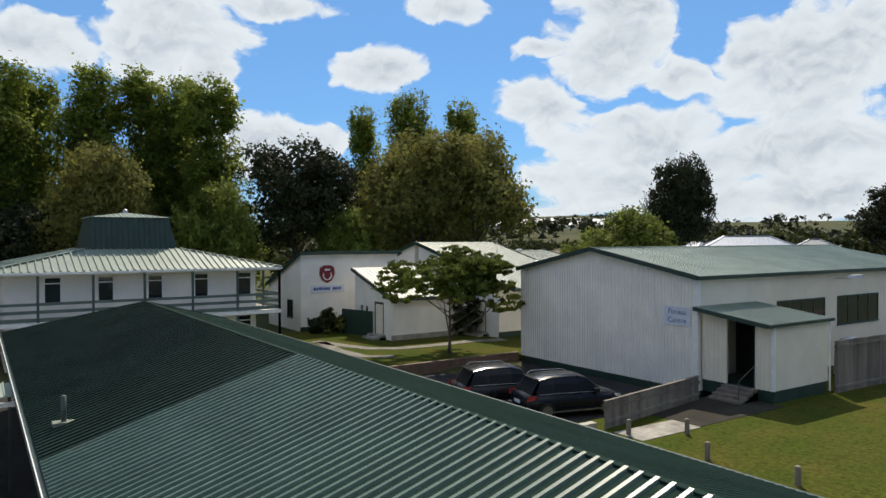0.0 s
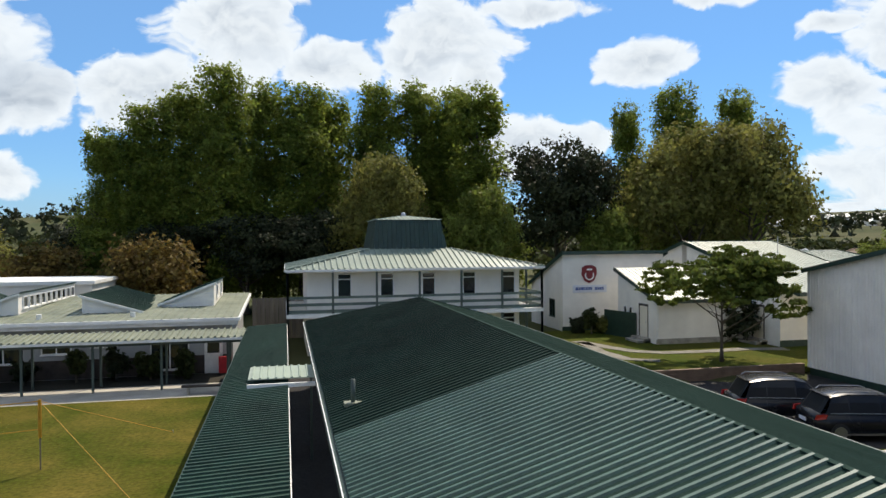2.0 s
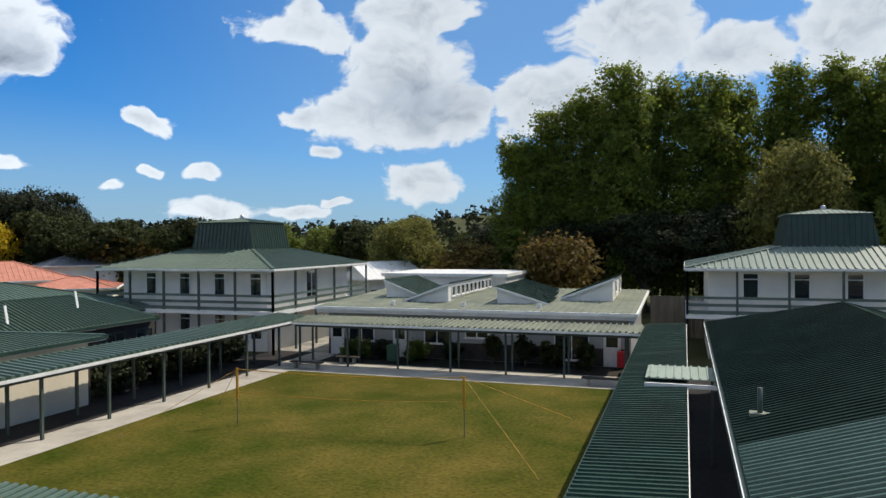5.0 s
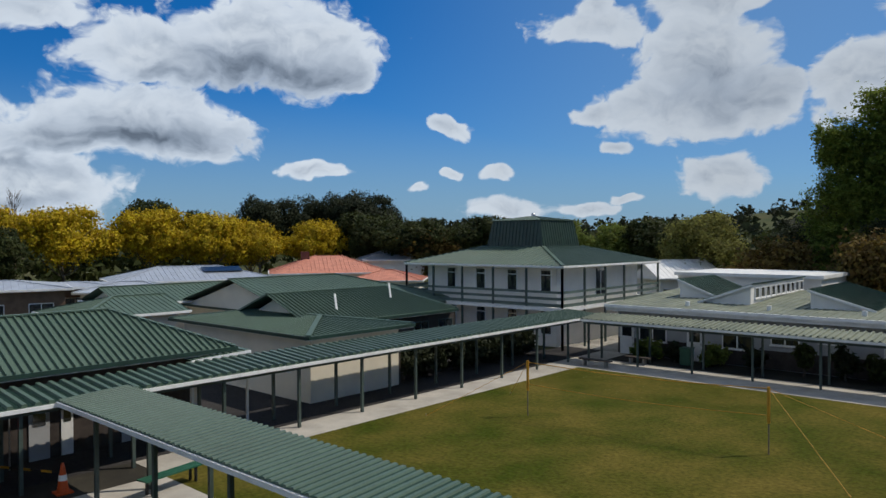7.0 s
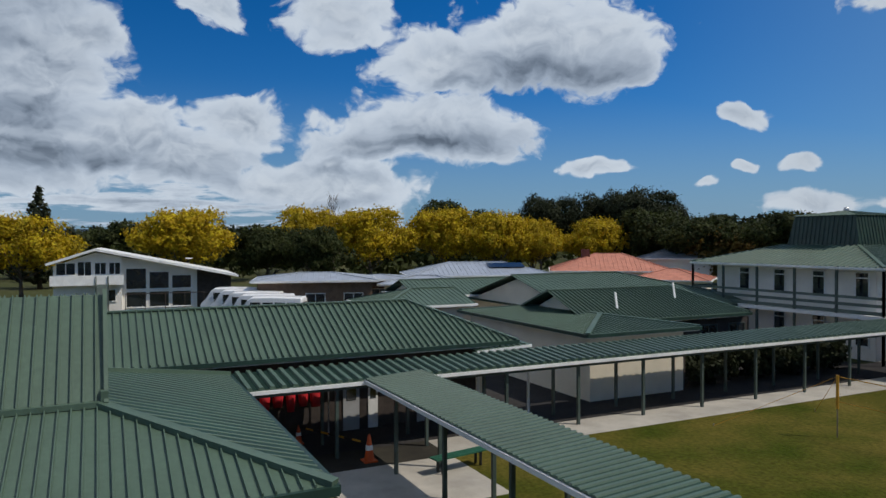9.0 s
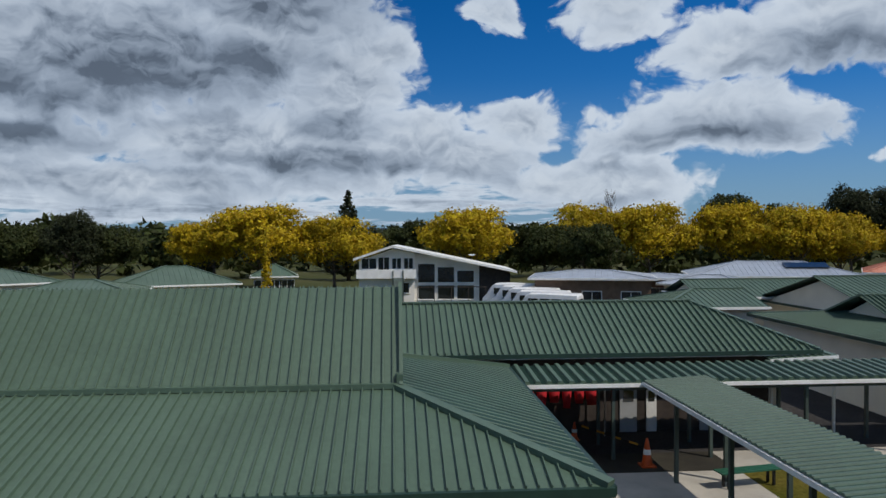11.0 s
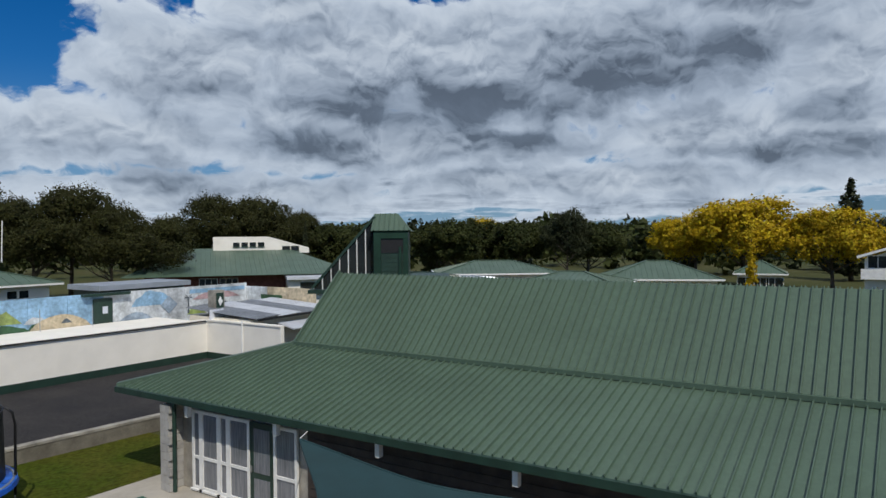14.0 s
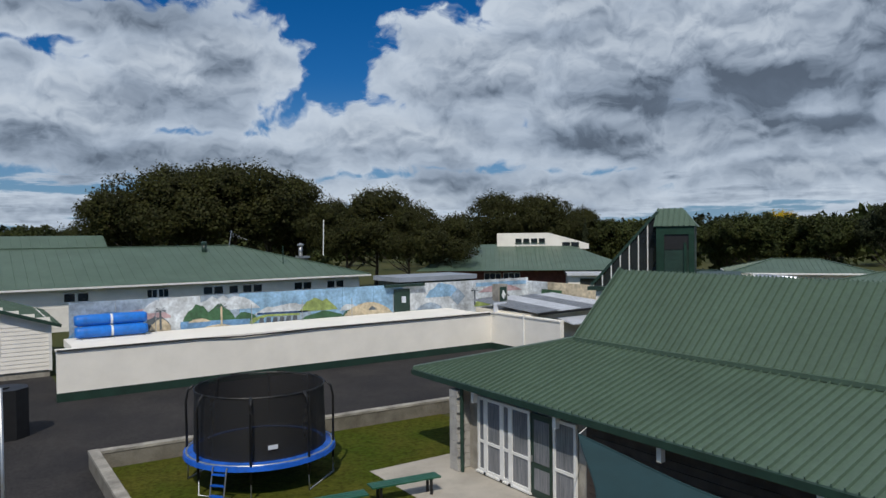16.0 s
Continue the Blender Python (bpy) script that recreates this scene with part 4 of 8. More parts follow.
    part("soffit", Geo().box(x0 + .05, x1 - .05, y0 + .05, y1 - .05, ze - 0.21, ze - 0.17), TIMBER, t)
    part("wall", Geo().box(x0 + 1.0, -12.15, -16.6, y1 - 1.0, 0, ze - 0.2), CONCRETE_OLD, t)
    return t


CHAPEL = chapel()


# ---- low roof behind the chapel ----
def simple_block(name, label, x0, x1, y0, y1, ze, rise, roof_mat, wall_mat, ends="xx", over=0.6, spacing=0.33, width=0.05, height=0.04, gut=TRIM_GREEN, inset=None, category="building", sides="xy", group=""):
    t = thing(name, label, category, ((x0 + x1) / 2, (y0 + y1) / 2, 0), group=group)
    planes = hip_planes(x0, x1, y0, y1, ze, rise, inset, ends)
    roof(t, planes, roof_mat, spacing, width, height)
    ridge_caps(t, planes, roof_mat)
    gutter(t, [(x0 - .04, y0 - .04, ze), (x1 + .04, y0 - .04, ze), (x1 + .04, y1 + .04, ze), (x0 - .04, y1 + .04, ze), (x0 - .04, y0 - .04, ze)], gut)
    part("soffit", Geo().box(x0, x1, y0, y1, ze - 0.19, ze - 0.15), WHITE, t)
    part("wall", Geo().box(x0 + over, x1 - over, y0 + over, y1 - over, 0, ze - 0.18), wall_mat, t)
    c = ((x0 + x1) / 2, (y0 + y1) / 2)
    if (y1 - y0) >= (x1 - x0):
        for e, yy in zip(ends, (y0 + over, y1 - over)):
            if e == "g":
                part("gable_wall", Geo().prism([(x0 + over, yy, ze - .18), (x1 - over, yy, ze - .18), (c[0], yy, ze + rise - .25)], (0, .1 if yy < c[1] else -.1, 0)), wall_mat, t)
    else:
        for e, xx in zip(ends, (x0 + over, x1 - over)):
            if e == "g":
                part("gable_wall", Geo().prism([(xx, y0 + over, ze - .18), (xx, y1 - over, ze - .18), (xx, c[1], ze + rise - .25)], (.1 if xx < c[0] else -.1, 0, 0)), wall_mat, t)
    return t


BLOCK_D = simple_block("classroom_block", "low classroom block with green tray roof beside the chapel", -29.9, -23.35, -4.0, 14.5, 2.92, 1.42, ROOF, CREAM, "gx", 0.9, 0.24, 0.05, 0.08)
BLOCK_F = simple_block("classroom_block", "cream classroom wing with green hipped roof by the walkway", -34.8, -23.35, 17.85, 24.0, 2.92, 0.40, ROOF, CREAM, "xx", 0.5, 0.24, 0.05, 0.05, inset=3.1)
BLOCK_G = simple_block("classroom_block", "cream classroom block with long green hipped roof", -33.0, -26.4, 20.2, 30.7, 2.95, 1.27, ROOF, CREAM, "gx", 0.5, 0.24, 0.05, 0.08, inset=2.6)
BLOCK_H = simple_block("classroom_block", "rear classroom block with broad green roof", -47.0, -33.0, 24.4, 40.0, 2.6, 1.85, ROOF, CREAM, "gx", 0.5, 0.33, 0.03)
simple_block("garage_block", "small open garage with green roof and white posts", -46.5, -40.0, 15.3, 21.8, 2.7, 0.85, ROOF, CREAM, "xg", 0.6, 0.33, 0.04, gut=WHITE_TRIM)
simple_block("garage_block", "small cream shed with green roof", -52.0, -45.5, 20.0, 29.5, 2.8, 1.0, ROOF, CREAM, "gg", 0.5, 0.33, 0.04, gut=WHITE_TRIM)


# ---- two-storey halls with verandahs ----
def verandah_hall(label, x0, x1, y0, y1, roof_mat):
    t = thing("boarding_hall", label, "building", ((x0 + x1) / 2, (y0 + y1) / 2, 0))
    ze, zd, v = 5.22, 2.62, 1.25
    cx, cy = (x0 + x1) / 2, (y0 + y1) / 2
    w, d = x1 - x0, y1 - y0
    lx, ly, zl = 2.65, 2.65, 6.35
    A = [(x0, y0, ze), (x1, y0, ze), (x1, y1, ze), (x0, y1, ze)]
    B = [(cx - lx, cy - ly, zl), (cx + lx, cy - ly, zl), (cx + lx, cy + ly, zl), (cx - lx, cy + ly, zl)]
    dn = [(0, -1, -.2), (1, 0, -.2), (0, 1, -.2), (-1, 0, -.2)]
    for k in range(4):
        part("roof_sheet", Geo().ribbed([A[k], A[(k + 1) % 4], B[(k + 1) % 4], B[k]], dn[k], 0.36, 0.12, 0.07), roof_mat, t)
        part("ridge_cap", Geo().beam(Vector(A[k]) + Vector((0, 0, .05)), Vector(B[k]) + Vector((0, 0, .05)), .2, .05), roof_mat, t)
    C = [(cx + (p[0] - cx) * .93, cy + (p[1] - cy) * .93, zl - .05) for p in B]
    D = [(cx + (p[0] - cx) * .80, cy + (p[1] - cy) * .80, zl + 1.9) for p in B]
    lan = part("lantern", Geo().add(C + D, [(4, 5, 6, 7), (3, 2, 1, 0)]), TRIM_GREEN, t, "dark green clad roof lantern")
    for k in range(4):
        part("cladding", Geo().ribbed([C[k], C[(k + 1) % 4], D[(k + 1) % 4], D[k]], (0, 0, -1), 0.30, 0.06, 0.04), TRIM_GREEN, lan)
    E_ = [(cx + (p[0] - cx) * .84, cy + (p[1] - cy) * .84, zl + 1.91) for p in B]
    apex = (cx, cy, zl + 2.25)
    for k in range(4):
        part("lantern_roof", Geo().ribbed([E_[k], E_[(k + 1) % 4], apex], dn[k], 0.30, 0.06, 0.04), roof_mat, lan)
    part("finial", Geo().lathe([(0.0, .25), (.12, .2), (.16, .1), (.16, 0)], 12, apex), GALV, lan, smooth=True)
    gutter(t, [A[0], A[1], A[2], A[3], A[0]], WHITE_TRIM, .12, .12)
    part("soffit", Geo().box(x0 + .05, x1 - .05, y0 + .05, y1 - .05, ze - .18, ze - .14), WHITE, t)
    # walls of lapped boards, upper and lower storey
    g = Geo().box(x0 + v, x1 - v, y0 + v, y1 - v, 0, ze - .17)
    part("wall", g, WHITE, t)
    for fc in ("-y", "+x"):
        part("cladding", weatherboards(Geo(), x0 + v, x1 - v, y0 + v, y1 - v, 0.1, ze - .2, fc, 0.2), WHITE, t)
    part("deck", Geo().box(x0 + .02, x1 - .02, y0 + .02, y1 - .02, zd - .22, zd), WHITE_TRIM, t)
    # posts and three boards of railing
    nx, ny = max(2, round((w - .3) / 2.8)), max(2, round((d - .3) / 2.8))
    runs = [((x0 + .12, y0 + .12), (x1 - .12, y0 + .12), nx), ((x1 - .12, y0 + .12), (x1 - .12, y1 - .12), ny), ((x0 + .12, y0 + .12), (x0 + .12, y1 - .12), ny)]
    for (ax, ay), (bx, by), n in runs:
        for k in range(n + 1):
            px, py = ax + (bx - ax) * k / n, ay + (by - ay) * k / n
            part("post", Geo().beam((px, py, 0), (px, py, ze - .12), .12, .12), POST_GREEN, t)
        for zz, hh in ((zd + .14, .20), (zd + .55, .17), (zd + .95, .15)):
            part("railing", Geo().beam((ax, ay, zz), (bx, by, zz), .05, hh), RAIL_GREEN, t)
    for k in range(nx):
        px = x0 + .12 + (w - .24) * (k + .12) / nx + .45
        if px < x1 - v - .6 and px > x0 + v + .4:
            window(t, (px, y0 + v - .03, zd + .75), (1, 0, 0), (0, -1, 0), .85, 1.55, split=1.2, mat_frame=WHITE_TRIM)
            window(t, (px, y0 + v - .03, .75), (1, 0, 0), (0, -1, 0), .85, 1.55, split=1.2, mat_frame=WHITE_TRIM)
    for k in range(ny):
        py = y0 + .12 + (d - .24) * (k + .5) / ny
        if py < y1 - v - .6 and py > y0 + v + 1.2 and k % 2 == 0:
            window(t, (x1 - v + .03, py, zd + .3), (0, 1, 0), (1, 0, 0), 1.5, 2.0, cols=2, mat_frame=WHITE_TRIM)
    return t


HALL_1 = verandah_hall("two-storey white boarding hall with verandah and pale ribbed roof", 0.0, 15.8, 42.0, 54.0, ROOF_MID)
HALL_2 = verandah_hall("two-storey white boarding hall with verandah and green roof", -37.0, -23.4, 37.1, 50.6, ROOF)


# ---- flat-roofed classrooms with raised skylight monitors ----
def flat_block():
    t = thing("classroom_block", "long low classrooms with faded roof and raised clerestories", "building", (-11, 43, 0))
    x0, x1, y0, y1 = -21.0, -2.4, 37.9, 50.0
    part("roof_sheet", Geo().ribbed([(x0, y0, 3.0), (x1, y0, 3.0), (x1, y1, 3.45), (x0, y1, 3.45)], (0, -1, 0), 0.42, 0.08, 0.04), ROOF_FADED, t)
    gutter(t, [(x0, y0 - .05, 3.0), (x1 + .05, y0 - .05, 3.0), (x1 + .05, y1, 3.4)], WHITE_TRIM, .16, .14)
    # White wall coloured grey: the shade under the eave is put into it.
    part("wall", Geo().box(x0 + .4, x1 - .4, y0 + .9, y1 - .4, 0, 2.9), GREY_AND_SHADE, t)
    part("fascia", Geo().box(x0, x1, y0 + .1, y0 + .14, 2.62, 2.86), WHITE_TRIM, t)
    return t


BLOCK_E = flat_block()


def clerestory(x_high, x_low, yf, yb, zb, zh, wins=0):
    """A lean roof that rises towards x_high; its white walls stand on the flat roof."""
    k = 1 if x_high > x_low else -1
    t = thing("roof_clerestory", "white walled roof clerestory under a green lean roof", "clerestory", ((x_high + x_low) / 2, (yf + yb) / 2, zb), group="roof clerestories")
    slope = (zh - zb) / abs(x_high - x_low)
    part("roof_sheet", Geo().ribbed([(x_high + .12 * k, yf - .15, zh + .12 * slope + .05), (x_high + .12 * k, yb, zh + .12 * slope + .05), (x_low, yb, zb + .05), (x_low, yf - .15, zb + .05)], (-k, 0, -slope), .3, .05, .03), ROOF_DARK, t)
    part("wall", Geo().prism([(x_low, yf, zb - .35), (x_high, yf, zb - .35), (x_high, yf, zh), (x_low, yf, zb)], (0, .12, 0)), WHITE, t)
    part("wall", Geo().box(min(x_high, x_high - .12 * k), max(x_high, x_high - .12 * k), yf + .12, yb, zb - .35, zh), WHITE, t)
    part("barge_board", Geo().beam((x_high + .12 * k, yf - .17, zh + .02), (x_low, yf - .17, zb - .02), .04, .12), WHITE_TRIM, t)
    for q in range(wins):
        window(t, (x_high + .01 * k, yf + .5 + (yb - yf - .6) * (q + .5) / wins, zb + .3), (0, k, 0), (k, 0, 0), .72, zh - zb - .45)


clerestory(-18.57, -16.2, 43.0, 49.0, 3.33, 4.27)
clerestory(-13.63, -16.6, 41.0, 51.2, 3.14, 4.22, 10)
clerestory(-10.57, -7.5, 41.0, 49.5, 3.14, 4.05)
clerestory(-4.05, -7.1, 43.0, 49.0, 3.33, 4.5, 2)


# ---- gym building with porch ----
def gym():
    t = thing("gym_building", "large white ribbed steel gym with green gable roof", "building", (38, 26, 0))
    x0, x1, y0, y1, ze, yr, zr = 27.0, 50.0, 20.3, 32.5, 5.15, 26.65, 6.36
    pl = [([(x0 - .25, y0 - .2, ze), (x1, y0 - .2, ze), (x1, yr, zr), (x0 - .25, yr, zr)], (0, -1, -.2)),
          ([(x1, y1 + .2, ze), (x0 - .25, y1 + .2, ze), (x0 - .25, yr, zr), (x1, yr, zr)], (0, 1, -.2))]
    roof(t, pl, ROOF_PALE, .30, .06, .03)
    ridge_caps(t, pl, ROOF_PALE)
    part("barge_board", Geo().beam((x0 - .27, y0 - .2, ze - .05), (x0 - .27, yr, zr - .03), .06, .22), TRIM_GREEN, t)
    part("barge_board", Geo().beam((x0 - .27, y1 + .2, ze - .05), (x0 - .27, yr, zr - .03), .06, .22), TRIM_GREEN, t)
    gutter(t, [(x0 - .25, y0 - .25, ze + .02), (x1, y0 - .25, ze + .02)], TRIM_GREEN, .18)
    z0 = .0
    part("foundation", Geo().box(x0 + .05, x1, y0 + .05, y1 - .05, -.4, z0), TRIM_GREEN, t, "dark green foundation boards")
    part("wall", Geo().prism([(x0 + .06, y0, z0), (x0 + .06, y1, z0), (x0 + .06, y1, ze - .05), (x0 + .06, yr, zr - .05), (x0 + .06, y0, ze - .05)], (.12, 0, 0)), WHITE, t)
    g = Geo()
    g.hint = Vector((-1, 0, 0))
    g.ribbed([(x0 + .05, y0, z0), (x0 + .05, y1, z0), (x0 + .05, y1, ze - .06), (x0 + .05, yr, zr - .06), (x0 + .05, y0, ze - .06)], (0, 0, -1), .19, .085, .045, thick=.005)
    part("cladding", g, WHITE, t)
    part("wall", Geo().box(x0 + .06, x1, y0, y0 + .12, z0, ze - .05), CREAM, t)
    part("wall", Geo().box(x0 + .06, x1, y1 - .12, y1, z0, ze - .05), WHITE, t)
    part("wall", Geo().box(x1 - .12, x1, y0 + .12, y1 - .12, z0, ze), WHITE, t)
    part("corner_board", Geo().box(x0 - .02, x0 + .2, y0 - .05, y0 + .12, z0, ze - .05), WHITE_TRIM, t)
    part("corner_board", Geo().box(x0 - .02, x0 + .2, y1 - .12, y1 + .05, z0, ze - .05), WHITE_TRIM, t)
    for px in (35.4, 41.05):
        window(t, (px, y0, 2.18), (1, 0, 0), (0, -1, 0), 4.4, 1.55, TRIM_GREEN, cols=4)
    return t


GYM = gym()


def gym_porch():
    t = thing("gym_porch", "white lean-to entrance porch with green ribbed roof and steps", "porch", (29.3, 18.5, 0))
    x0, x1, y0, y1, zf = 27.26, 31.4, 16.8, 20.25, .54
    part("roof_sheet", Geo().ribbed([(x0 - .6, y0 - .1, 3.32), (x1 + .2, y0 - .1, 3.32), (x1 + .2, y1, 3.78), (x0 - .6, y1, 3.78)], (0, -1, -.13), .30, .12, .05), ROOF_MID, t)
    gutter(t, [(x0 - .6, y0 - .15, 3.34), (x1 + .2, y0 - .15, 3.34)], TRIM_GREEN, .14)
    part("barge_board", Geo().beam((x0 - .62, y0 - .1, 3.27), (x0 - .62, y1, 3.73), .05, .18), TRIM_GREEN, t)
    part("foundation", Geo().box(x0 + .1, x1 - .05, y0 + .05, y1, 0, zf), TRIM_GREEN, t)
    part("wall", Geo().box(x0, x1, y0, y0 + .1, zf, 3.27), CREAM, t)
    part("wall", Geo().box(x1 - .1, x1, y0 + .1, y1, zf, 3.3), CREAM, t)
    g = Geo()
    g.hint = Vector((-1, 0, 0))
    g.ribbed([(x0, y0, zf), (x0, y0 + .83, zf), (x0, y0 + .83, 3.38), (x0, y0, 3.27)], (0, 0, -1), .19, .07, .03, thick=.1)
    part("wall", g, CREAM, t)
    g = Geo()
    g.hint = Vector((-1, 0, 0))
    g.ribbed([(x0, y1 - 1.28, zf), (x0, y1, zf), (x0, y1, 3.72), (x0, y1 - 1.28, 3.55)], (0, 0, -1), .19, .07, .03, thick=.1)
    part("wall", g, CREAM, t)
    part("corner_board", Geo().box(x0 - .04, x0 + .12, y0 - .03, y0 + .1, zf, 3.29), WHITE_TRIM, t)
    # Black wall: the dark of the porch interior is put into its colour.
    part("back_wall", Geo().box(x1 - 1.6, x1 - 1.5, y0 + .1, y1, zf, 3.3), BLACK, t)
    d = part("door", Geo().box(x1 - 1.66, x1 - 1.6, y0 + 1.0, y0 + 2.6, zf, zf + 2.1), TRIM_GREEN, t)
    part("handle", Geo().box(x1 - 1.72, x1 - 1.66, y0 + 1.75, y0 + 1.8, zf + .95, zf + 1.1), GALV, d)
    for k in range(4):
        part("step", Geo().box(x0 - .3 * (4 - k), x0 + .1, y0 + .75, y1 - 1.2, 0, zf * (k + 1) / 4.2), TIMBER, t)
    part("handrail", Geo().tube([(x0 - 1.1, y0 + .85, 0), (x0 - 1.1, y0 + .85, .95), (x0, y0 + .85, zf + .95), (x0, y0 + .85, zf)], .025, 8), POST_GREEN, t)
    part("downpipe", Geo().tube([(x1 + .06, y0 - .05, .1), (x1 + .06, y0 - .05, 3.3)], .045, 8), WHITE_TRIM, t)


gym_porch()


# ---- boarding house with monopitch roofs ----
def mono_house():
    t = thing("boarding_house", "white boarding house with stepped monopitch green roofs", "building", (26, 48, 0))

    def wing(x0, x1, yf, yb, zf_, zb_, rm, mat_w=WHITE, o=.4):
        g = Geo().prism([(x0, yf, 0), (x0, yb, 0), (x0, yb, zb_), (x0, yf, zf_)], (x1 - x0, 0, 0))
        part("wall", g, mat_w, t)
        s = (zb_ - zf_) / (yb - yf)
        part("roof_sheet", Geo().ribbed([(x0 - .15, yf - o, zf_ - o * s + .06), (x1 + .15, yf - o, zf_ - o * s + .06), (x1 + .15, yb + .3, zb_ + .3 * s + .06), (x0 - .15, yb + .3, zb_ + .3 * s + .06)],
                                         (0, -1 if s > 0 else 1, -abs(s)), .33, .06, .03), rm, t)
        for xx in (x0 - .17, x1 + .17):
            part("barge_board", Geo().beam((xx, yf - o, zf_ - o * s), (xx, yb + .3, zb_ + .3 * s), .05, .28), TRIM_GREEN, t)
        e = (yf - o - .02, zf_ - o * s) 
        part("fascia", Geo().beam((x0 - .17, e[0], e[1]), (x1 + .17, e[0], e[1]), .05, .24), TRIM_GREEN, t)

    wing(20.3, 28.6, 50.1, 57.0, 5.75, 3.3, ROOF_MID)
    wing(23.4, 28.8, 41.8, 47.3, 2.95, 4.65, ROOF_MID)
    wing(30.2, 37.6, 38.8, 49.4, 3.95, 6.55, ROOF_MID, WHITE, 1.9)
    wing(30.2, 37.6, 50.05, 57.5, 6.5, 4.6, ROOF_MID)
    wing(38.0, 46.0, 44.0, 52.0, 4.5, 5.75, ROOF_MID)
    part("foundation", Geo().box(20.25, 28.6, 50.04, 50.1, 0, .35), TRIM_GREEN, t)
    return t


MONO = mono_house()


# ---- pool wall and yard ----
def pool_wall():
    t = thing("pool_wall", "long cream rendered wall with green painted base", "wall", (-15, -33.5, 0))
    x0, x1, yw = -26.0, -3.2, -33.3
    part("wall", Geo().box(x0, x1, yw - .25, yw, .38, 2.12), RENDERED, t)
    part("base_band", Geo().box(x0, x1 + .02, yw - .27, yw + .02, 0, .38), TRIM_GREEN, t, "dark green painted base band")
    part("coping", Geo().box(x0, x1 + .04, yw - .3, yw + .05, 2.12, 2.2), RENDERED, t)
    part("deck", Geo().box(x0, x1 - .75, -37.9, yw - .31, 1.7, 2.06), RENDERED, t, "pale concrete pool surround")
    part("deck_base", Geo().box(x0, x1 - .9, -37.8, yw - .31, 0, 1.7), CONCRETE_OLD, t)
    part("wall", Geo().box(x0 - .25, x0, yw, -27.4, .38, 2.12), RENDERED, t)
    part("base_band", Geo().box(x0 - .25, x0 + .02, yw + .02, -27.4, 0, .38), TRIM_GREEN, t)
    part("coping", Geo().box(x0 - .3, x0 + .05, yw + .05, -27.4, 2.12, 2.2), RENDERED, t)
    part("pipe", Geo().tube([(x0 + .1, yw + .07, 2.12), (-15, yw + .08, 2.15), (-11, yw + .09, 2.08), (-9, yw + .07, 2.16), (x1, yw + .07, 2.16)], .035, 6), BLACK, t)
    part("downpipe", Geo().tube([(-25.95, -30.3, .1), (-25.95, -30.3, 2.3)], .05, 8), WHITE_TRIM, t)
    return t


pool_wall()


def pool_shed():
    t = thing("pool_shed", "low pool shed with grey roof and milky skylight strips", "shed", (-31, -32, 0))
    n, y0, y1 = 6, -35.4, -29.4
    for k in range(n):
        a, b = -26.2 - 10.0 * k / n, -26.2 - 10.0 * (k + 1) / n
        part("roof_sheet", Geo().ribbed([(b, y0, 2.85), (a, y0, 2.75), (a, y1, 2.42), (b, y1, 2.52)], (0, 1, 0), .2, .08, .025), TRANSLUCENT if k % 2 else GREY_ROOF, t)
    part("gutter", Geo().beam((-26.2, y1 + .05, 2.36), (-36.2, y1 + .05, 2.46), .1, .12), BLACK, t)
    part("wall", Geo().box(-36, -26.3, -35.2, -30.0, 0, 2.3), CREAM, t)
    g = Geo().prism([(-27.8, -29.6, 2.0), (-34, -29.6, 2.0), (-34, -28.3, 1.75), (-27.8, -28.3, 1.75)], (0, 0, .06))
    part("lean_to", g, TRANSLUCENT, t)
    col = part("pillar", Geo().box(-27.6, -26.9, -34.3, -33.7, 0, 3.75), CONCRETE_OLD, t, "weathered concrete pillar")
    part("plaque", Geo().box(-27.5, -27.0, -33.7, -33.66, 2.7, 3.6), TRIM_GREEN, col)
    part("diamond", Geo().prism([(-27.25, -33.65, 2.85), (-27.08, -33.65, 3.12), (-27.25, -33.65, 3.4), (-27.42, -33.65, 3.12)], (0, .02, 0)), WHITE_TRIM, col)
    part("notice", Geo().box(-26.96, -26.0, -33.05, -33.0, 1.75, 2.75), SIGN_WHITE, t)


pool_shed()


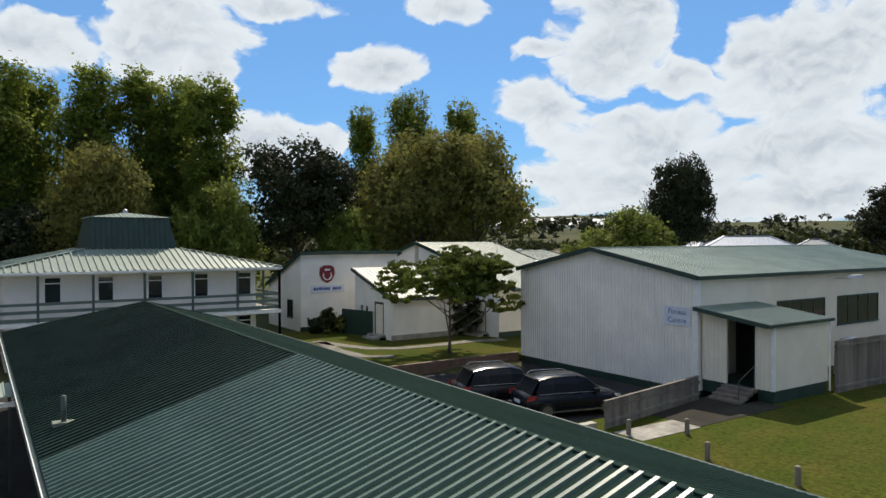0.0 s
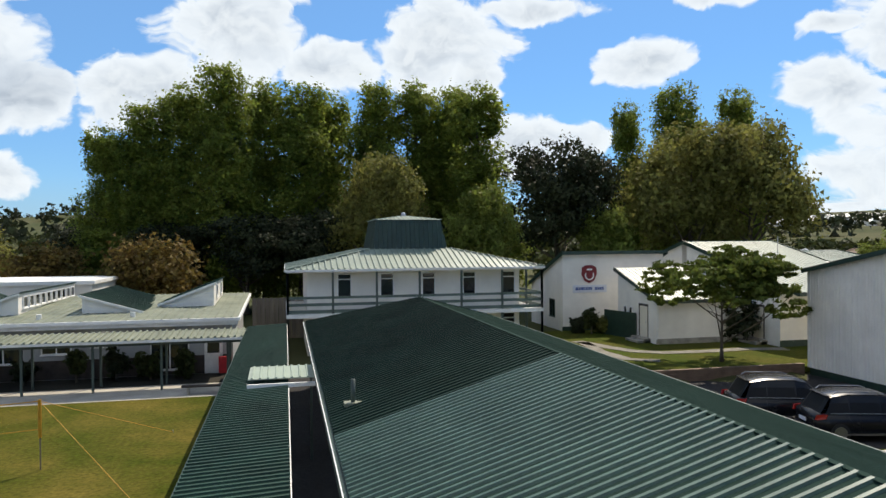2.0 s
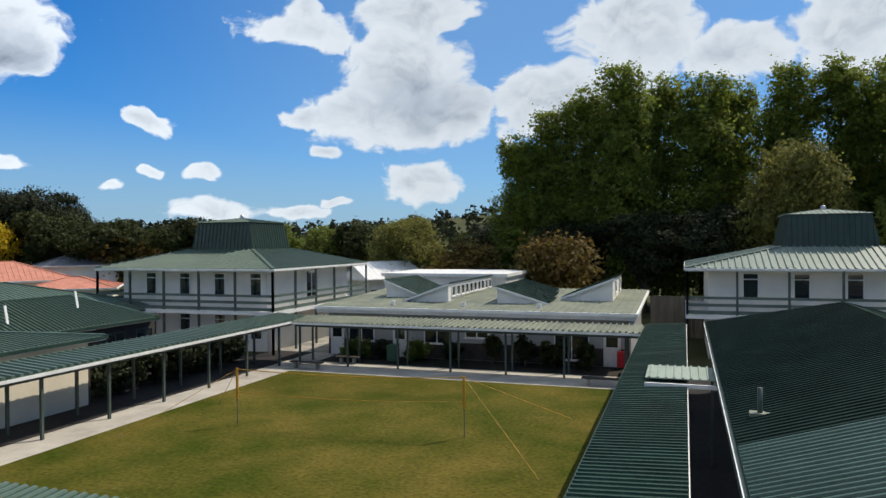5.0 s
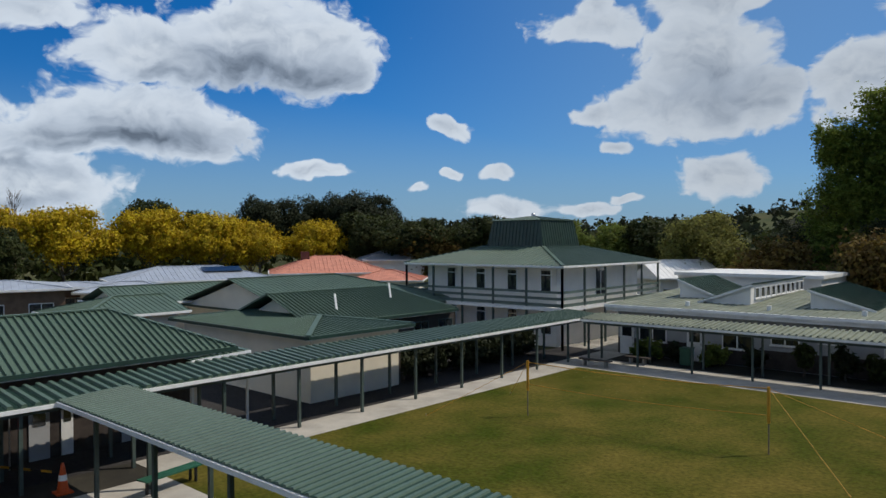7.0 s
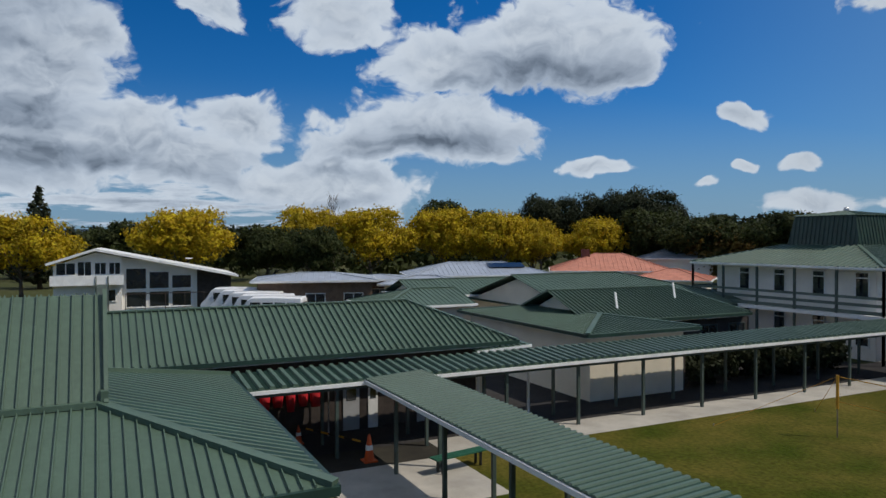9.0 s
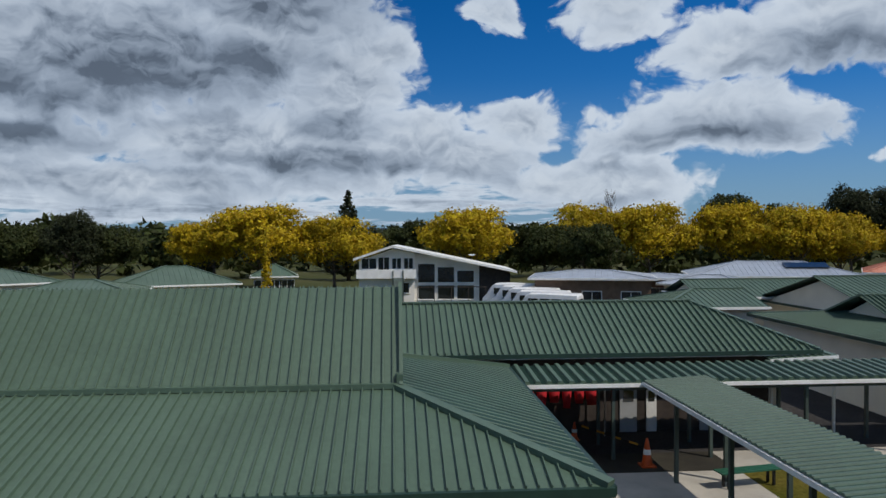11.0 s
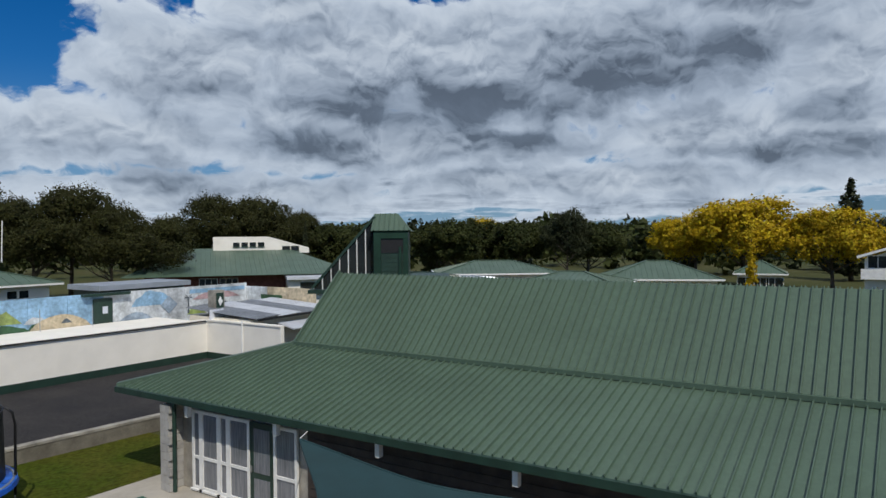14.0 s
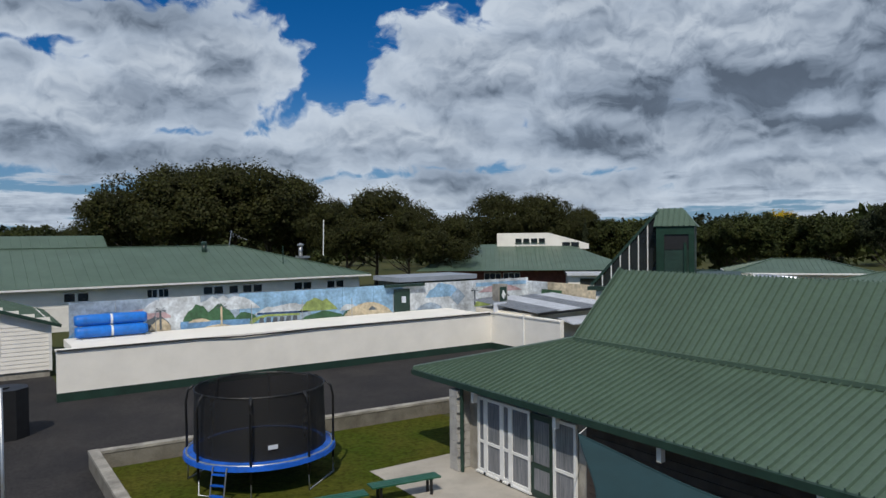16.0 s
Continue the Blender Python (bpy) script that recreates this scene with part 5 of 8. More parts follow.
def mural_fence():
    """Painted panels: each is a flat board of its own with raised painted shapes."""
    t = thing("mural_fence", "fence of panels painted with a seaside mural", "fence", (-18, -38, 0))
    rng = random.Random(8)
    y = -38.0
    n = 14
    edge = [-4.2 - 28.8 * k / n for k in range(n + 1)]
    for k in range(n):
        a, b = edge[k], edge[k + 1]
        part("panel", Geo().box(b + .01, a - .01, y - .06, y, .3, 3.74), MURAL[("slate", "slate", "pale", "slate", "sky", "slate", "sky", "sky", "sky", "pale", "pale", "pale", "pale", "pale")[k]], t)

    def shape(col, pts, d):
        part("painted_shape", Geo().prism([(x, y + d, z) for x, z in pts], (0, .004, 0)), MURAL[col], t)

    def hill(col, x0, x1, z0, top, d, n=9, rough=.25):
        pts = [(x0, z0)]
        for i in range(n + 1):
            f = i / n
            pts.append((x0 + (x1 - x0) * f, z0 + (top - z0) * (math.sin(f * math.pi) ** .7) * rng.uniform(1 - rough, 1)))
        shape(col, pts + [(x1, z0)], d)

    # seashore with rocks and a mauve headland
    hill("sea", -4.1, -8.2, 2.0, 3.25, .006, 7, .08)
    hill("pink", -6.0, -9.0, 2.7, 3.32, .010, 6)
    hill("pale", -7.4, -8.8, 3.0, 3.7, .014, 7, .3)
    hill("rock", -7.4, -8.9, 2.2, 2.95, .018, 9, .4)
    hill("sand", -7.7, -9.0, 2.0, 2.72, .022, 6, .15)
    shape("pale", [(-8.85, 2.0), (-9.3, 2.0), (-9.3, 3.72), (-8.85, 3.72)], .026)
    # bay under green hills
    hill("pale", -9.5, -13.6, 2.9, 3.78, .006, 14, .35)
    hill("green", -9.35, -11.1, 2.2, 3.35, .010, 9, .2)
    hill("green", -10.4, -12.3, 2.2, 3.30, .013, 9, .25)
    hill("green", -12.0, -13.5, 2.2, 2.80, .010, 6, .2)
    shape("sea", [(-9.33, 2.0), (-13.0, 2.0), (-13.0, 2.34), (-9.33, 2.44)], .017)
    hill("sand", -9.7, -10.9, 2.36, 2.56, .021, 5, .1)
    hill("sand", -10.4, -12.1, 2.0, 2.18, .021, 6, .1)
    # promenade and parked boats
    shape("sky", [(-13.0, 2.9), (-18.2, 2.9), (-18.2, 3.72), (-13.0, 3.72)], .004)
    hill("pale", -13.2, -17.0, 2.5, 3.1, .008, 14, .25)
    shape("deep", [(-13.4, 2.5), (-16.4, 2.46), (-16.4, 2.56), (-13.4, 2.62)], .012)
    shape("lime", [(-12.7, 2.0), (-13.2, 2.36), (-13.9, 2.5), (-15.9, 2.44), (-15.9, 2.34), (-14.0, 2.38), (-13.5, 2.26), (-13.1, 2.0)], .016)
    for q in range(6):
        shape("rock", [(-13.5 - .39 * q, 2.04), (-13.78 - .39 * q, 2.04), (-13.78 - .39 * q, 2.32), (-13.55 - .39 * q, 2.34)], .020)
    hill("lime", -15.8, -18.3, 2.5, 3.3, .012, 10, .35)
    hill("green", -15.9, -18.8, 2.0, 2.55, .016, 8, .3)
    # sand dune by the door
    hill("pale", -18.4, -19.6, 2.4, 2.95, .008, 8, .5)
    hill("green", -18.5, -20.2, 2.0, 2.66, .010, 6, .3)
    hill("sand", -18.6, -22.0, 2.0, 2.80, .014, 10, .04)
    hill("rock", -20.3, -20.9, 2.3, 2.55, .018, 4, .4)
    # pale panels past the door
    hill("sky", -24.4, -27.2, 2.8, 3.75, .006, 9, .3)
    hill("slate", -23.6, -25.8, 2.0, 2.5, .010, 6, .1)
    shape("sky", [(-28.4, 3.3), (-32.8, 3.3), (-32.8, 3.56), (-28.4, 3.56)], .008)
    hill("pink", -28.6, -32.4, 2.9, 3.4, .012, 8, .2)
    hill("lime", -28.2, -29.6, 2.0, 2.6, .016, 6, .2)
    hill("rock", -29.8, -31.6, 2.3, 2.9, .020, 8, .4)
    for x in (-8.35, -11.45, -28.3):
        part("painted_palm", Geo().box(x - .05, x + .05, y, y + .034, 2.1, 3.1), MURAL["sand" if x == -11.45 else "rock"], t)
        for q in range(6):
            c = q / 5 * math.pi
            part("painted_frond", Geo().prism([(x, y + .034, 3.1), (x + .3 * math.cos(c), y + .034, 3.1 + .3 * math.sin(c)), (x + .24 * math.cos(c), y + .034, 3.02 + .3 * math.sin(c))], (0, .004, 0)), MURAL["rock"], t)
    shape("slate", [(-26.9, 2.2), (-26.3, 2.75), (-26.9, 3.3), (-27.5, 2.75)], .03)
    d = part("door", Geo().box(-23.2, -22.08, y, y + .08, .3, 3.45), TRIM_GREEN, t, "dark green door in the fence")
    part("door_sign", Geo().box(-22.9, -22.6, y + .08, y + .1, 2.6, 3.0), SIGN_WHITE, d)
    part("lintel", Geo().box(-24.2, -21.4, y, y + .3, 3.6, 3.76), TRIM_GREEN, t)
    for k in range(5):
        yy = y + 2.0 * k
        part("panel", Geo().box(-33.1, -33.0, yy, yy + 1.98, .3, 3.5), MURAL["sand" if k else "pale"], t)
    part("painted_shape", Geo().box(-33.0, -32.99, -36.6, -34.6, 2.2, 3.0), MURAL["green"], t)
    part("painted_shape", Geo().prism([(-32.99, -30.6 + .5 * math.cos(q * .785), 2.9 + .5 * math.sin(q * .785)) for q in range(8)], (.01, 0, 0)), MURAL["pink"], t)
    for x in (-5.0, -8.0, -12.9, -15.8, -18.9, -21.7):
        part("post", Geo().tube([(x, y + .6, 0), (x, y + .6, 3.2)], .022, 6), GALV, t)


mural_fence()


def cover_roll(x0, x1, y, z):
    t = thing("pool_cover_roll", "rolled blue vinyl pool cover strapped at the middle", "pool cover", ((x0 + x1) / 2, y, z - .32), group="pool cover rolls")
    part("roll", Geo().tube([(x0 + (x1 - x0) * f, y, z) for f in (0, .05, .45, .5, .55, .95, 1)], [.22, .27, .28, .24, .28, .27, .23], 18), AZURE, t, smooth=True)
    part("strap", Geo().tube([((x0 + x1) / 2 - .05, y, z), ((x0 + x1) / 2 + .05, y, z)], .255, 18), WHITE_TRIM, t)


for zz in (2.38, 2.92):
    cover_roll(-7.55, -4.35, -37.2 if zz < 2.5 else -37.35, zz)
rk = thing("cover_rack", "steel rack carrying the rolled pool covers", "rack", (-6.3, -37.2, 0))
for xx in (-7.4, -6.0, -4.6):
    part("upright", Geo().beam((xx, -37.62, 0), (xx, -37.62, 3.1), .07, .07), GALV, rk)
    part("arm", Geo().beam((xx, -37.62, 2.08), (xx, -36.9, 2.08), .06, .06), GALV, rk)
    part("arm", Geo().beam((xx, -37.62, 2.63), (xx, -37.1, 2.63), .06, .04), GALV, rk)


def board_shed():
    t = thing("weatherboard_shed", "white weatherboard shed with green gable roof", "shed", (0.2, -43, 0))
    x0, x1, y0, y1, ze, zr = -3.6, 4.0, -49.0, -40.0, 2.75, 3.9
    part("wall", Geo().box(x0, x1, y0, y1, .35, ze), WHITE, t)
    part("gable_wall", Geo().prism([(x0, y1, ze), (x1, y1, ze), (.2, y1, zr)], (0, -.1, 0)), WHITE, t)
    part("foundation", Geo().box(x0 + .05, x1, y0, y1 - .05, 0, .35), CONCRETE_OLD, t)
    g = weatherboards(Geo(), x0, x1, y0, y1, .35, ze, "+y", .2)
    part("cladding", g, WHITE, t)
    g = Geo()
    z = ze
    while z < zr - .2:
        f = (z - ze) / (zr - ze)
        weatherboards(g, x0 + (0.2 - x0) * f, x1 - (x1 - .2) * f, y0, y1, z, z + .2, "+y", .2)
        z += .2
    part("cladding", g, WHITE, t)
    pl = [([(x0 - .45, y0, ze - .2), (x0 - .45, y1 + .35, ze - .2), (.2, y1 + .35, zr + .06), (.2, y0, zr + .06)], (-1, 0, -.4)),
          ([(x1 + .45, y1 + .35, ze - .2), (x1 + .45, y0, ze - .2), (.2, y0, zr + .06), (.2, y1 + .35, zr + .06)], (1, 0, -.4))]
    roof(t, pl, ROOF, .33, .05, .04)
    part("barge_board", Geo().beam((x0 - .45, y1 + .37, ze - .24), (.2, y1 + .37, zr + .04), .05, .16), TRIM_GREEN, t)
    part("corner_board", Geo().box(x0 - .05, x0 + .08, y1 - .02, y1 + .06, .3, ze), WHITE_TRIM, t)
    an = part("aerial", Geo().tube([(-1.15, y1 + .4, 1.75), (-1.15, y1 + .4, 2.75)], .03, 6), GALV, t)
    part("arm", Geo().beam((-1.15, y1 + .4, 2.25), (.2, y1 + .12, 2.2), .04, .04), GALV, an)


board_shed()


def long_dorm():
    t = thing("dormitory_block", "long white weatherboard dormitory with green hipped roof", "building", (-5, -64, 0))
    pl = hip_planes(-31.2, 34.0, -74.0, -57.9, 3.28, 2.75, 10.2, "xg")
    roof(t, pl, ROOF, .8, .05, .03)
    ridge_caps(t, pl, ROOF)
    gutter(t, [(-31.2, -57.85, 3.25), (34, -57.85, 3.25)], WHITE_TRIM)
    part("wall", Geo().box(-30.4, 34, -73.4, -58.6, 0, 3.1), WHITE, t)
    part("cladding", weatherboards(Geo(), -30.4, 34, -73.4, -58.6, .3, 3.1, "+y", .2), WHITE, t)
    for x in (-6.55, -7.45, -12.3, -13.15, -16.6, -17.45, -18.7, -19.85, -20.75, -24.4, -25.25, -27.5, -28.4):
        window(t, (x, -58.57, 2.12), (-1, 0, 0), (0, 1, 0), .8, .68, WHITE_TRIM, cols=2 if -14 < x < -12 else 1, bar=.045)
    up = thing("dormitory_block", "taller green roofed dormitory wing behind", "building", (10, -78, 0))
    pl = hip_planes(-12.2, 34.0, -86.0, -75.0, 4.7, 2.4, 3.0, "gg")
    roof(up, pl, ROOF, .8, .05, .03)
    part("wall", Geo().box(-11, 34, -85.5, -75.5, 0, 4.1), WHITE, up)
    v = part("flue", Geo().tube([(-26.7, -63.4, 4.9), (-26.7, -63.4, 5.9)], .2, 12), GALV, t, smooth=True)
    part("cowl", Geo().lathe([(.32, 0), (.32, .12), (0, .3)], 12, (-26.7, -63.4, 5.9)), GALV, v)
    part("flashing", Geo().box(-27.2, -26.2, -63.5, -62.4, 4.75, 4.95), GALV, v)
    v = part("flue", Geo().tube([(-18.0, -64.5, 5.3), (-18.0, -64.5, 6.2)], .22, 12), TRIM_GREEN, t, smooth=True)
    part("cowl", Geo().lathe([(.28, 0), (.28, .2), (.1, .3)], 12, (-18.0, -64.5, 6.15)), TRIM_GREEN, v)
    part("vent_pipe", Geo().tube([(-24.0, -61.0, 4.1), (-24.0, -61.0, 6.0)], .045, 6), TRIM_GREEN, t)
    an = part("aerial", Geo().tube([(-20.6, -65.8, 5.7), (-20.9, -65.8, 7.4)], .035, 6), GALV, t)
    for q in range(3):
        part("element", Geo().beam((-20.9 - .0, -65.8 - .45 + .1 * q, 7.3 - .2 * q), (-22.3, -65.4, 6.5), .02, .02), GALV, an)
    part("mast", Geo().tube([(-29.3, -64, 4.9), (-29.4, -64, 8.4)], .05, 6), WHITE_TRIM, t)


long_dorm()


def caravan():
    t = thing("flat_canopy", "white flat-roofed canopy behind the mural fence", "canopy", (-31.5, -48, 0))
    part("roof_slab", Geo().box(-34.5, -27.2, -50, -46, 3.25, 3.6), SILVER_ROOF, t)
    part("wall", Geo().box(-34.2, -27.5, -49.7, -46.4, 0, 3.25), TRIM_GREEN, t)


caravan()


def brick_block():
    t = thing("brick_classrooms", "dark brick classrooms with wide green roof and white clerestory", "building", (-52, -62, 0))
    c, u = Vector((-52.0, -60.5, 0)), Vector((-.78, .62, 0)).normalized()
    n = Vector((u.y, -u.x, 0))
    if n.dot(-c) < 0:
        n = -n

    def P(a, b, z):
        q = c + u * a + n * b
        return (q.x, q.y, z)

    part("wall", Geo().prism([P(-9.5, 4, 0), P(9.5, 4, 0), P(9.5, -6, 0), P(-9.5, -6, 0)], (0, 0, 3.0)), BRICK, t)
    part("roof_sheet", Geo().ribbed([P(-11.5, 5.5, 3.0), P(11.5, 5.5, 3.0), P(5, -4.5, 5.6), P(-5, -4.5, 5.6)], tuple(n), .5, .05, .03), ROOF, t)
    part("roof_sheet", Geo().ribbed([P(-11.5, 5.5, 3.0), P(-5, -4.5, 5.6), P(-11.5, -7, 3.0)], tuple(-u), .5, .05, .03), ROOF, t)
    part("roof_sheet", Geo().ribbed([P(11.5, 5.5, 3.0), P(5, -4.5, 5.6), P(11.5, -7, 3.0)], tuple(u), .5, .05, .03), ROOF, t)
    part("clerestory", Geo().prism([P(-3.0, -3.6, 5.0), P(7.6, -3.6, 5.0), P(7.6, -3.6, 5.6), P(3.0, -3.6, 6.9), P(-3.0, -3.6, 6.9)], tuple(-n * 3)), WHITE, t)
    for a in (-.5, .4, 1.3, 2.2):
        window(t, P(a, -3.55, 5.75), tuple(u), tuple(n), .7, .5, TRIM_GREEN)
    for a in (5.0, 6.0):
        window(t, P(a, -3.55, 5.25), tuple(u), tuple(n), .9, .55, TRIM_GREEN)
    for a in (-8, -3.5, -1.5):
        window(t, P(a, 4.03, 1.3), tuple(u), tuple(n), 1.8, 1.4, WHITE_TRIM, cols=3)
    part("canopy", Geo().prism([P(4, 4, 2.7), P(9, 4, 2.7), P(9, 7, 2.5), P(4, 7, 2.5)], (0, 0, .25)), TRANSLUCENT, t)
    part("porch_wall", Geo().prism([P(4.2, 4, 0), P(8.8, 4, 0), P(8.8, 6.4, 0), P(4.2, 6.4, 0)], (0, 0, 2.5)), WHITE, t)
    window(t, P(6.5, 6.43, .9), tuple(u), tuple(n), 2.2, 1.3, TRIM_GREEN, cols=2)


brick_block()


# ---- bell tower beside the chapel ----
def bell_tower():
    t = thing("bell_tower", "green clad bell tower with glazed sloping flank", "tower", (0, 0, 0))
    h, d = .68, 1.3
    part("shaft", Geo().box(-d, 0, -h, h, 0, 7.02), TRIM_GREEN, t, "dark green clad shaft")
    for y0, y1, z0, z1 in ((-h, h, 6.72, 7.04), (-h, -h + .28, 3.0, 6.72), (h - .2, h, 3.0, 6.72)):
        part("recess_frame", Geo().box(0, .07, y0, y1, z0, z1), ROOF_DARK, t)
    # Black plate on the closed shaft; the opening's inner dark is its colour.
    part("louvre_opening", Geo().box(.002, .02, -h + .28, h - .2, 6.15, 6.72), BLACK, t)
    for k in range(15):
        part("board", Geo().box(.004, .035, -h + .29, h - .21, 3.5 + .175 * k, 3.5 + .175 * k + .165), TRIM_GREEN, t)
    part("corner_post", Geo().beam((.08, h - .32, 3.0), (.08, h - .32, 6.4), .10, .10), ROOF_DARK, t)
    top = 7.72
    part("cap_roof", Geo().ribbed([(.14, -h - .1, 7.03), (.14, h + .12, 7.03), (-.75, h - .45, top), (-.75, -h - .05, top)], (1, 0, -.7), .2, .05, .03), ROOF, t)
    part("cap_side", Geo().prism([(.14, h + .12, 7.0), (-d - .1, h + .12, 7.0), (-.75, h - .45, top)], (0, -.04, 0)), ROOF, t)
    part("cap_side", Geo().prism([(.14, -h - .1, 7.0), (-d - .1, -h - .1, 7.0), (-.75, -h - .05, top)], (0, .04, 0)), TRIM_GREEN, t)
    # the glazed flank runs down away from the shaft
    ye = -h - 2.55
    part("glazing", Geo().prism([(-.5, -h, 4.7), (-.5, ye, 4.7), (-.5, -h, 7.55)], (-.05, 0, 0)), GLASS, t, "tall glazed flank")
    for k in range(8):
        f = k / 7.3
        yy = -h - .03 + (ye + h) * f
        part("mullion", Geo().box(-.52, -.46, yy - .018, yy + .018, 4.7, 4.7 + 2.85 * (1 - f)), WHITE_TRIM, t)
    part("rake_frame", Geo().beam((-.48, -h, 7.6), (-.48, ye, 4.74), .10, .10), TRIM_GREEN, t)
    part("side_roof", Geo().box(-3, -.1, ye - .1, -h, 4.55, 4.7), TRIM_GREEN, t)
    part("side_wall", Geo().box(-2.8, -.3, ye + .2, -h, 0, 4.55), WHITE, t)
    part("side_roof", Geo().box(-4, -.5, h, h + 1.6, 4.9, 5.15), TRIM_GREEN, t)
    t.matrix_basis = pose(-22.18, -17.16, 0, 0, 0, 33)


bell_tower()


# ---- things on the playground lawn ----
def trampoline(cx, cy):
    t = thing("trampoline", "round trampoline with blue pad and black safety net", "trampoline", (cx, cy, 0))
    R, z = 2.0, .92
    n = 40

    def ring(r, zz, k):
        a = 2 * math.pi * k / n
        return (cx + r * math.cos(a), cy + r * math.sin(a), zz)

    part("frame_ring", Geo().tube([ring(R, z, k) for k in range(n + 1)], .035, 8), GALV, t, smooth=True)
    g = Geo()
    for k in range(n):
        dz = .012 * math.sin(k * 1.7)
        g.add([ring(R + .08, z + dz, k), ring(R + .08, z + dz, k + 1), ring(R - .30, z + .05, k + 1), ring(R - .30, z + .05, k)], [(0, 1, 2, 3)])
        g.add([ring(R + .08, z + dz, k), ring(R + .08, z + dz, k + 1), ring(R + .10, z - .12, k + 1), ring(R + .10, z - .12, k)], [(0, 1, 2, 3)])
    part("safety_pad", g, BLUE, t, "blue vinyl safety pad")
    part("mat", Geo().prism([ring(R - .28, z + .02, k) for k in range(n)], (0, 0, -.02)), BLACK, t)
    rn = R - .18
    g = Geo()
    for k in range(n):
        g.add([ring(rn, z + .05, k), ring(rn, z + .05, k + 1), ring(rn - .04, 2.62 + .05 * math.cos(k * 2 * math.pi * 8 / n), k + 1), ring(rn - .04, 2.62 + .05 * math.cos(k * 2 * math.pi * 8 / n), k)], [(0, 1, 2, 3)])
    part("safety_net", g, NET_BLACK, t, "black woven safety net")
    part("net_band", Geo().tube([ring(rn - .03, 2.62, k) for k in range(n + 1)], .02, 6), BLACK, t)
    for k in range(8):
        kk = k * n / 8 + 2
        p = [ring(R + .02, .45, kk), ring(R + .04, 2.2, kk), ring(R - .02, 2.52, kk), ring(rn, 2.66, kk)]
        part("pole", Geo().tube(p, .035, 8), BLACK, t, smooth=True)
    for k in range(4):
        ka, kb = k * n / 4 + 2, k * n / 4 + 7
        part("leg", Geo().tube([ring(R - .02, z, ka), ring(R + .02, .04, ka), ring(R + .02, .04, kb), ring(R - .02, z, kb)], .025, 8), GALV, t, smooth=True)
    part("logo", Geo().box(cx + .2, cx + .46, cy + rn + .0, cy + rn + .02, 1.27, 1.38), SIGN_WHITE, t)
    a = math.radians(41)
    bx, by = cx + (R + .1) * math.cos(a), cy + (R + .1) * math.sin(a)
    ox, oy = math.cos(a), math.sin(a)
    lad = part("ladder", Geo().tube([(bx - oy * -.2, by - ox * .2, z), (bx + ox * .2 + oy * .2, by + oy * .2 - ox * .2, .02)], .02, 6), GALV, t)
    part("rail", Geo().tube([(bx - oy * .2, by + ox * .2, z), (bx + ox * .2 - oy * .2, by + oy * .2 + ox * .2, .02)], .02, 6), GALV, lad)
    for k in range(3):
        f = .2 + .28 * k
        q = (bx + ox * .2 * f, by + oy * .2 * f, z * (1 - f))
        part("rung", Geo().beam((q[0] + oy * .2, q[1] - ox * .2, q[2]), (q[0] - oy * .2, q[1] + ox * .2, q[2]), .09, .03), BLUE, lad)
    return t


trampoline(-6.95, -19.55)


def park_bench(cx, cy, ang, table=False):
    t = thing("slatted_bench", "green painted slatted bench on steel legs", "bench", (0, 0, 0), group="green benches")
    for k in range(4):
        part("slat", Geo().box(-.95, .95, -.2 + .105 * k, -.11 + .105 * k, .42, .46), BENCH_GREEN, t)
    for x in (-.7, .7):
        part("leg", Geo().box(x - .03, x + .03, -.16, .16, .36, .42).box(x - .03, x + .03, -.15, -.09, 0, .36).box(x - .03, x + .03, .09, .15, 0, .36), BLACK, t)
    t.matrix_basis = pose(cx, cy, .04, 0, 0, ang)
    return t


park_bench(-9.35, -15.65, 172)
park_bench(-7.2, -15.6, 172)
park_bench(-18.6, 9.55, 100)


def shade_sail():
    t = thing("shade_sail", "dark teal shade sail with curved edges and rope ties", "shade sail", (-9, -8, 0))
    A, B, C = Vector((-10.85, -10.9, 2.5)), Vector((-10.9, -3.6, 2.35)), Vector((-5.6, -6.6, 2.2))
    n = 14
    cen = (A + B + C) / 3

    def edge(p, q, f):
        m_ = p.lerp(q, f)
        return m_ + (cen - m_) * (.34 * math.sin(math.pi * f))

    rim = [edge(A, B, k / n) for k in range(n)] + [edge(B, C, k / n) for k in range(n)] + [edge(C, A, k / n) for k in range(n)]
    vs, fs = [], []
    rings = 6
    for r in range(rings):
        for p in rim:
            f = 1 - r / (rings - .0)
            q = cen + (p - cen) * f
            vs.append((q.x, q.y, q.z - .12 * (1 - f)))
    N = len(rim)
    for r in range(rings - 1):
        fs += [(r * N + k, r * N + (k + 1) % N, (r + 1) * N + (k + 1) % N, (r + 1) * N + k) for k in range(N)]
    vs.append((cen.x, cen.y, cen.z - .12))
    fs += [((rings - 1) * N + k, (rings - 1) * N + (k + 1) % N, len(vs) - 1) for k in range(N)]
    part("cloth", Geo().add(vs, fs), SAIL, t, smooth=True)
    part("hem", Geo().tube(rim + [rim[0]], .022, 6), SAIL, t)
    for p, q in ((A, (-11.6, -11.4, 2.42)), (B, (-11.6, -3.2, 2.42)), (C, (-5.0, -6.5, 2.4))):
        part("rope", Geo().tube([p, q], .012, 6), WHITE_TRIM, t)
    part("mast", Geo().tube([(-4.95, -6.5, 0), (-4.95, -6.5, 2.6)], .05, 10), GALV, t, smooth=True)


shade_sail()


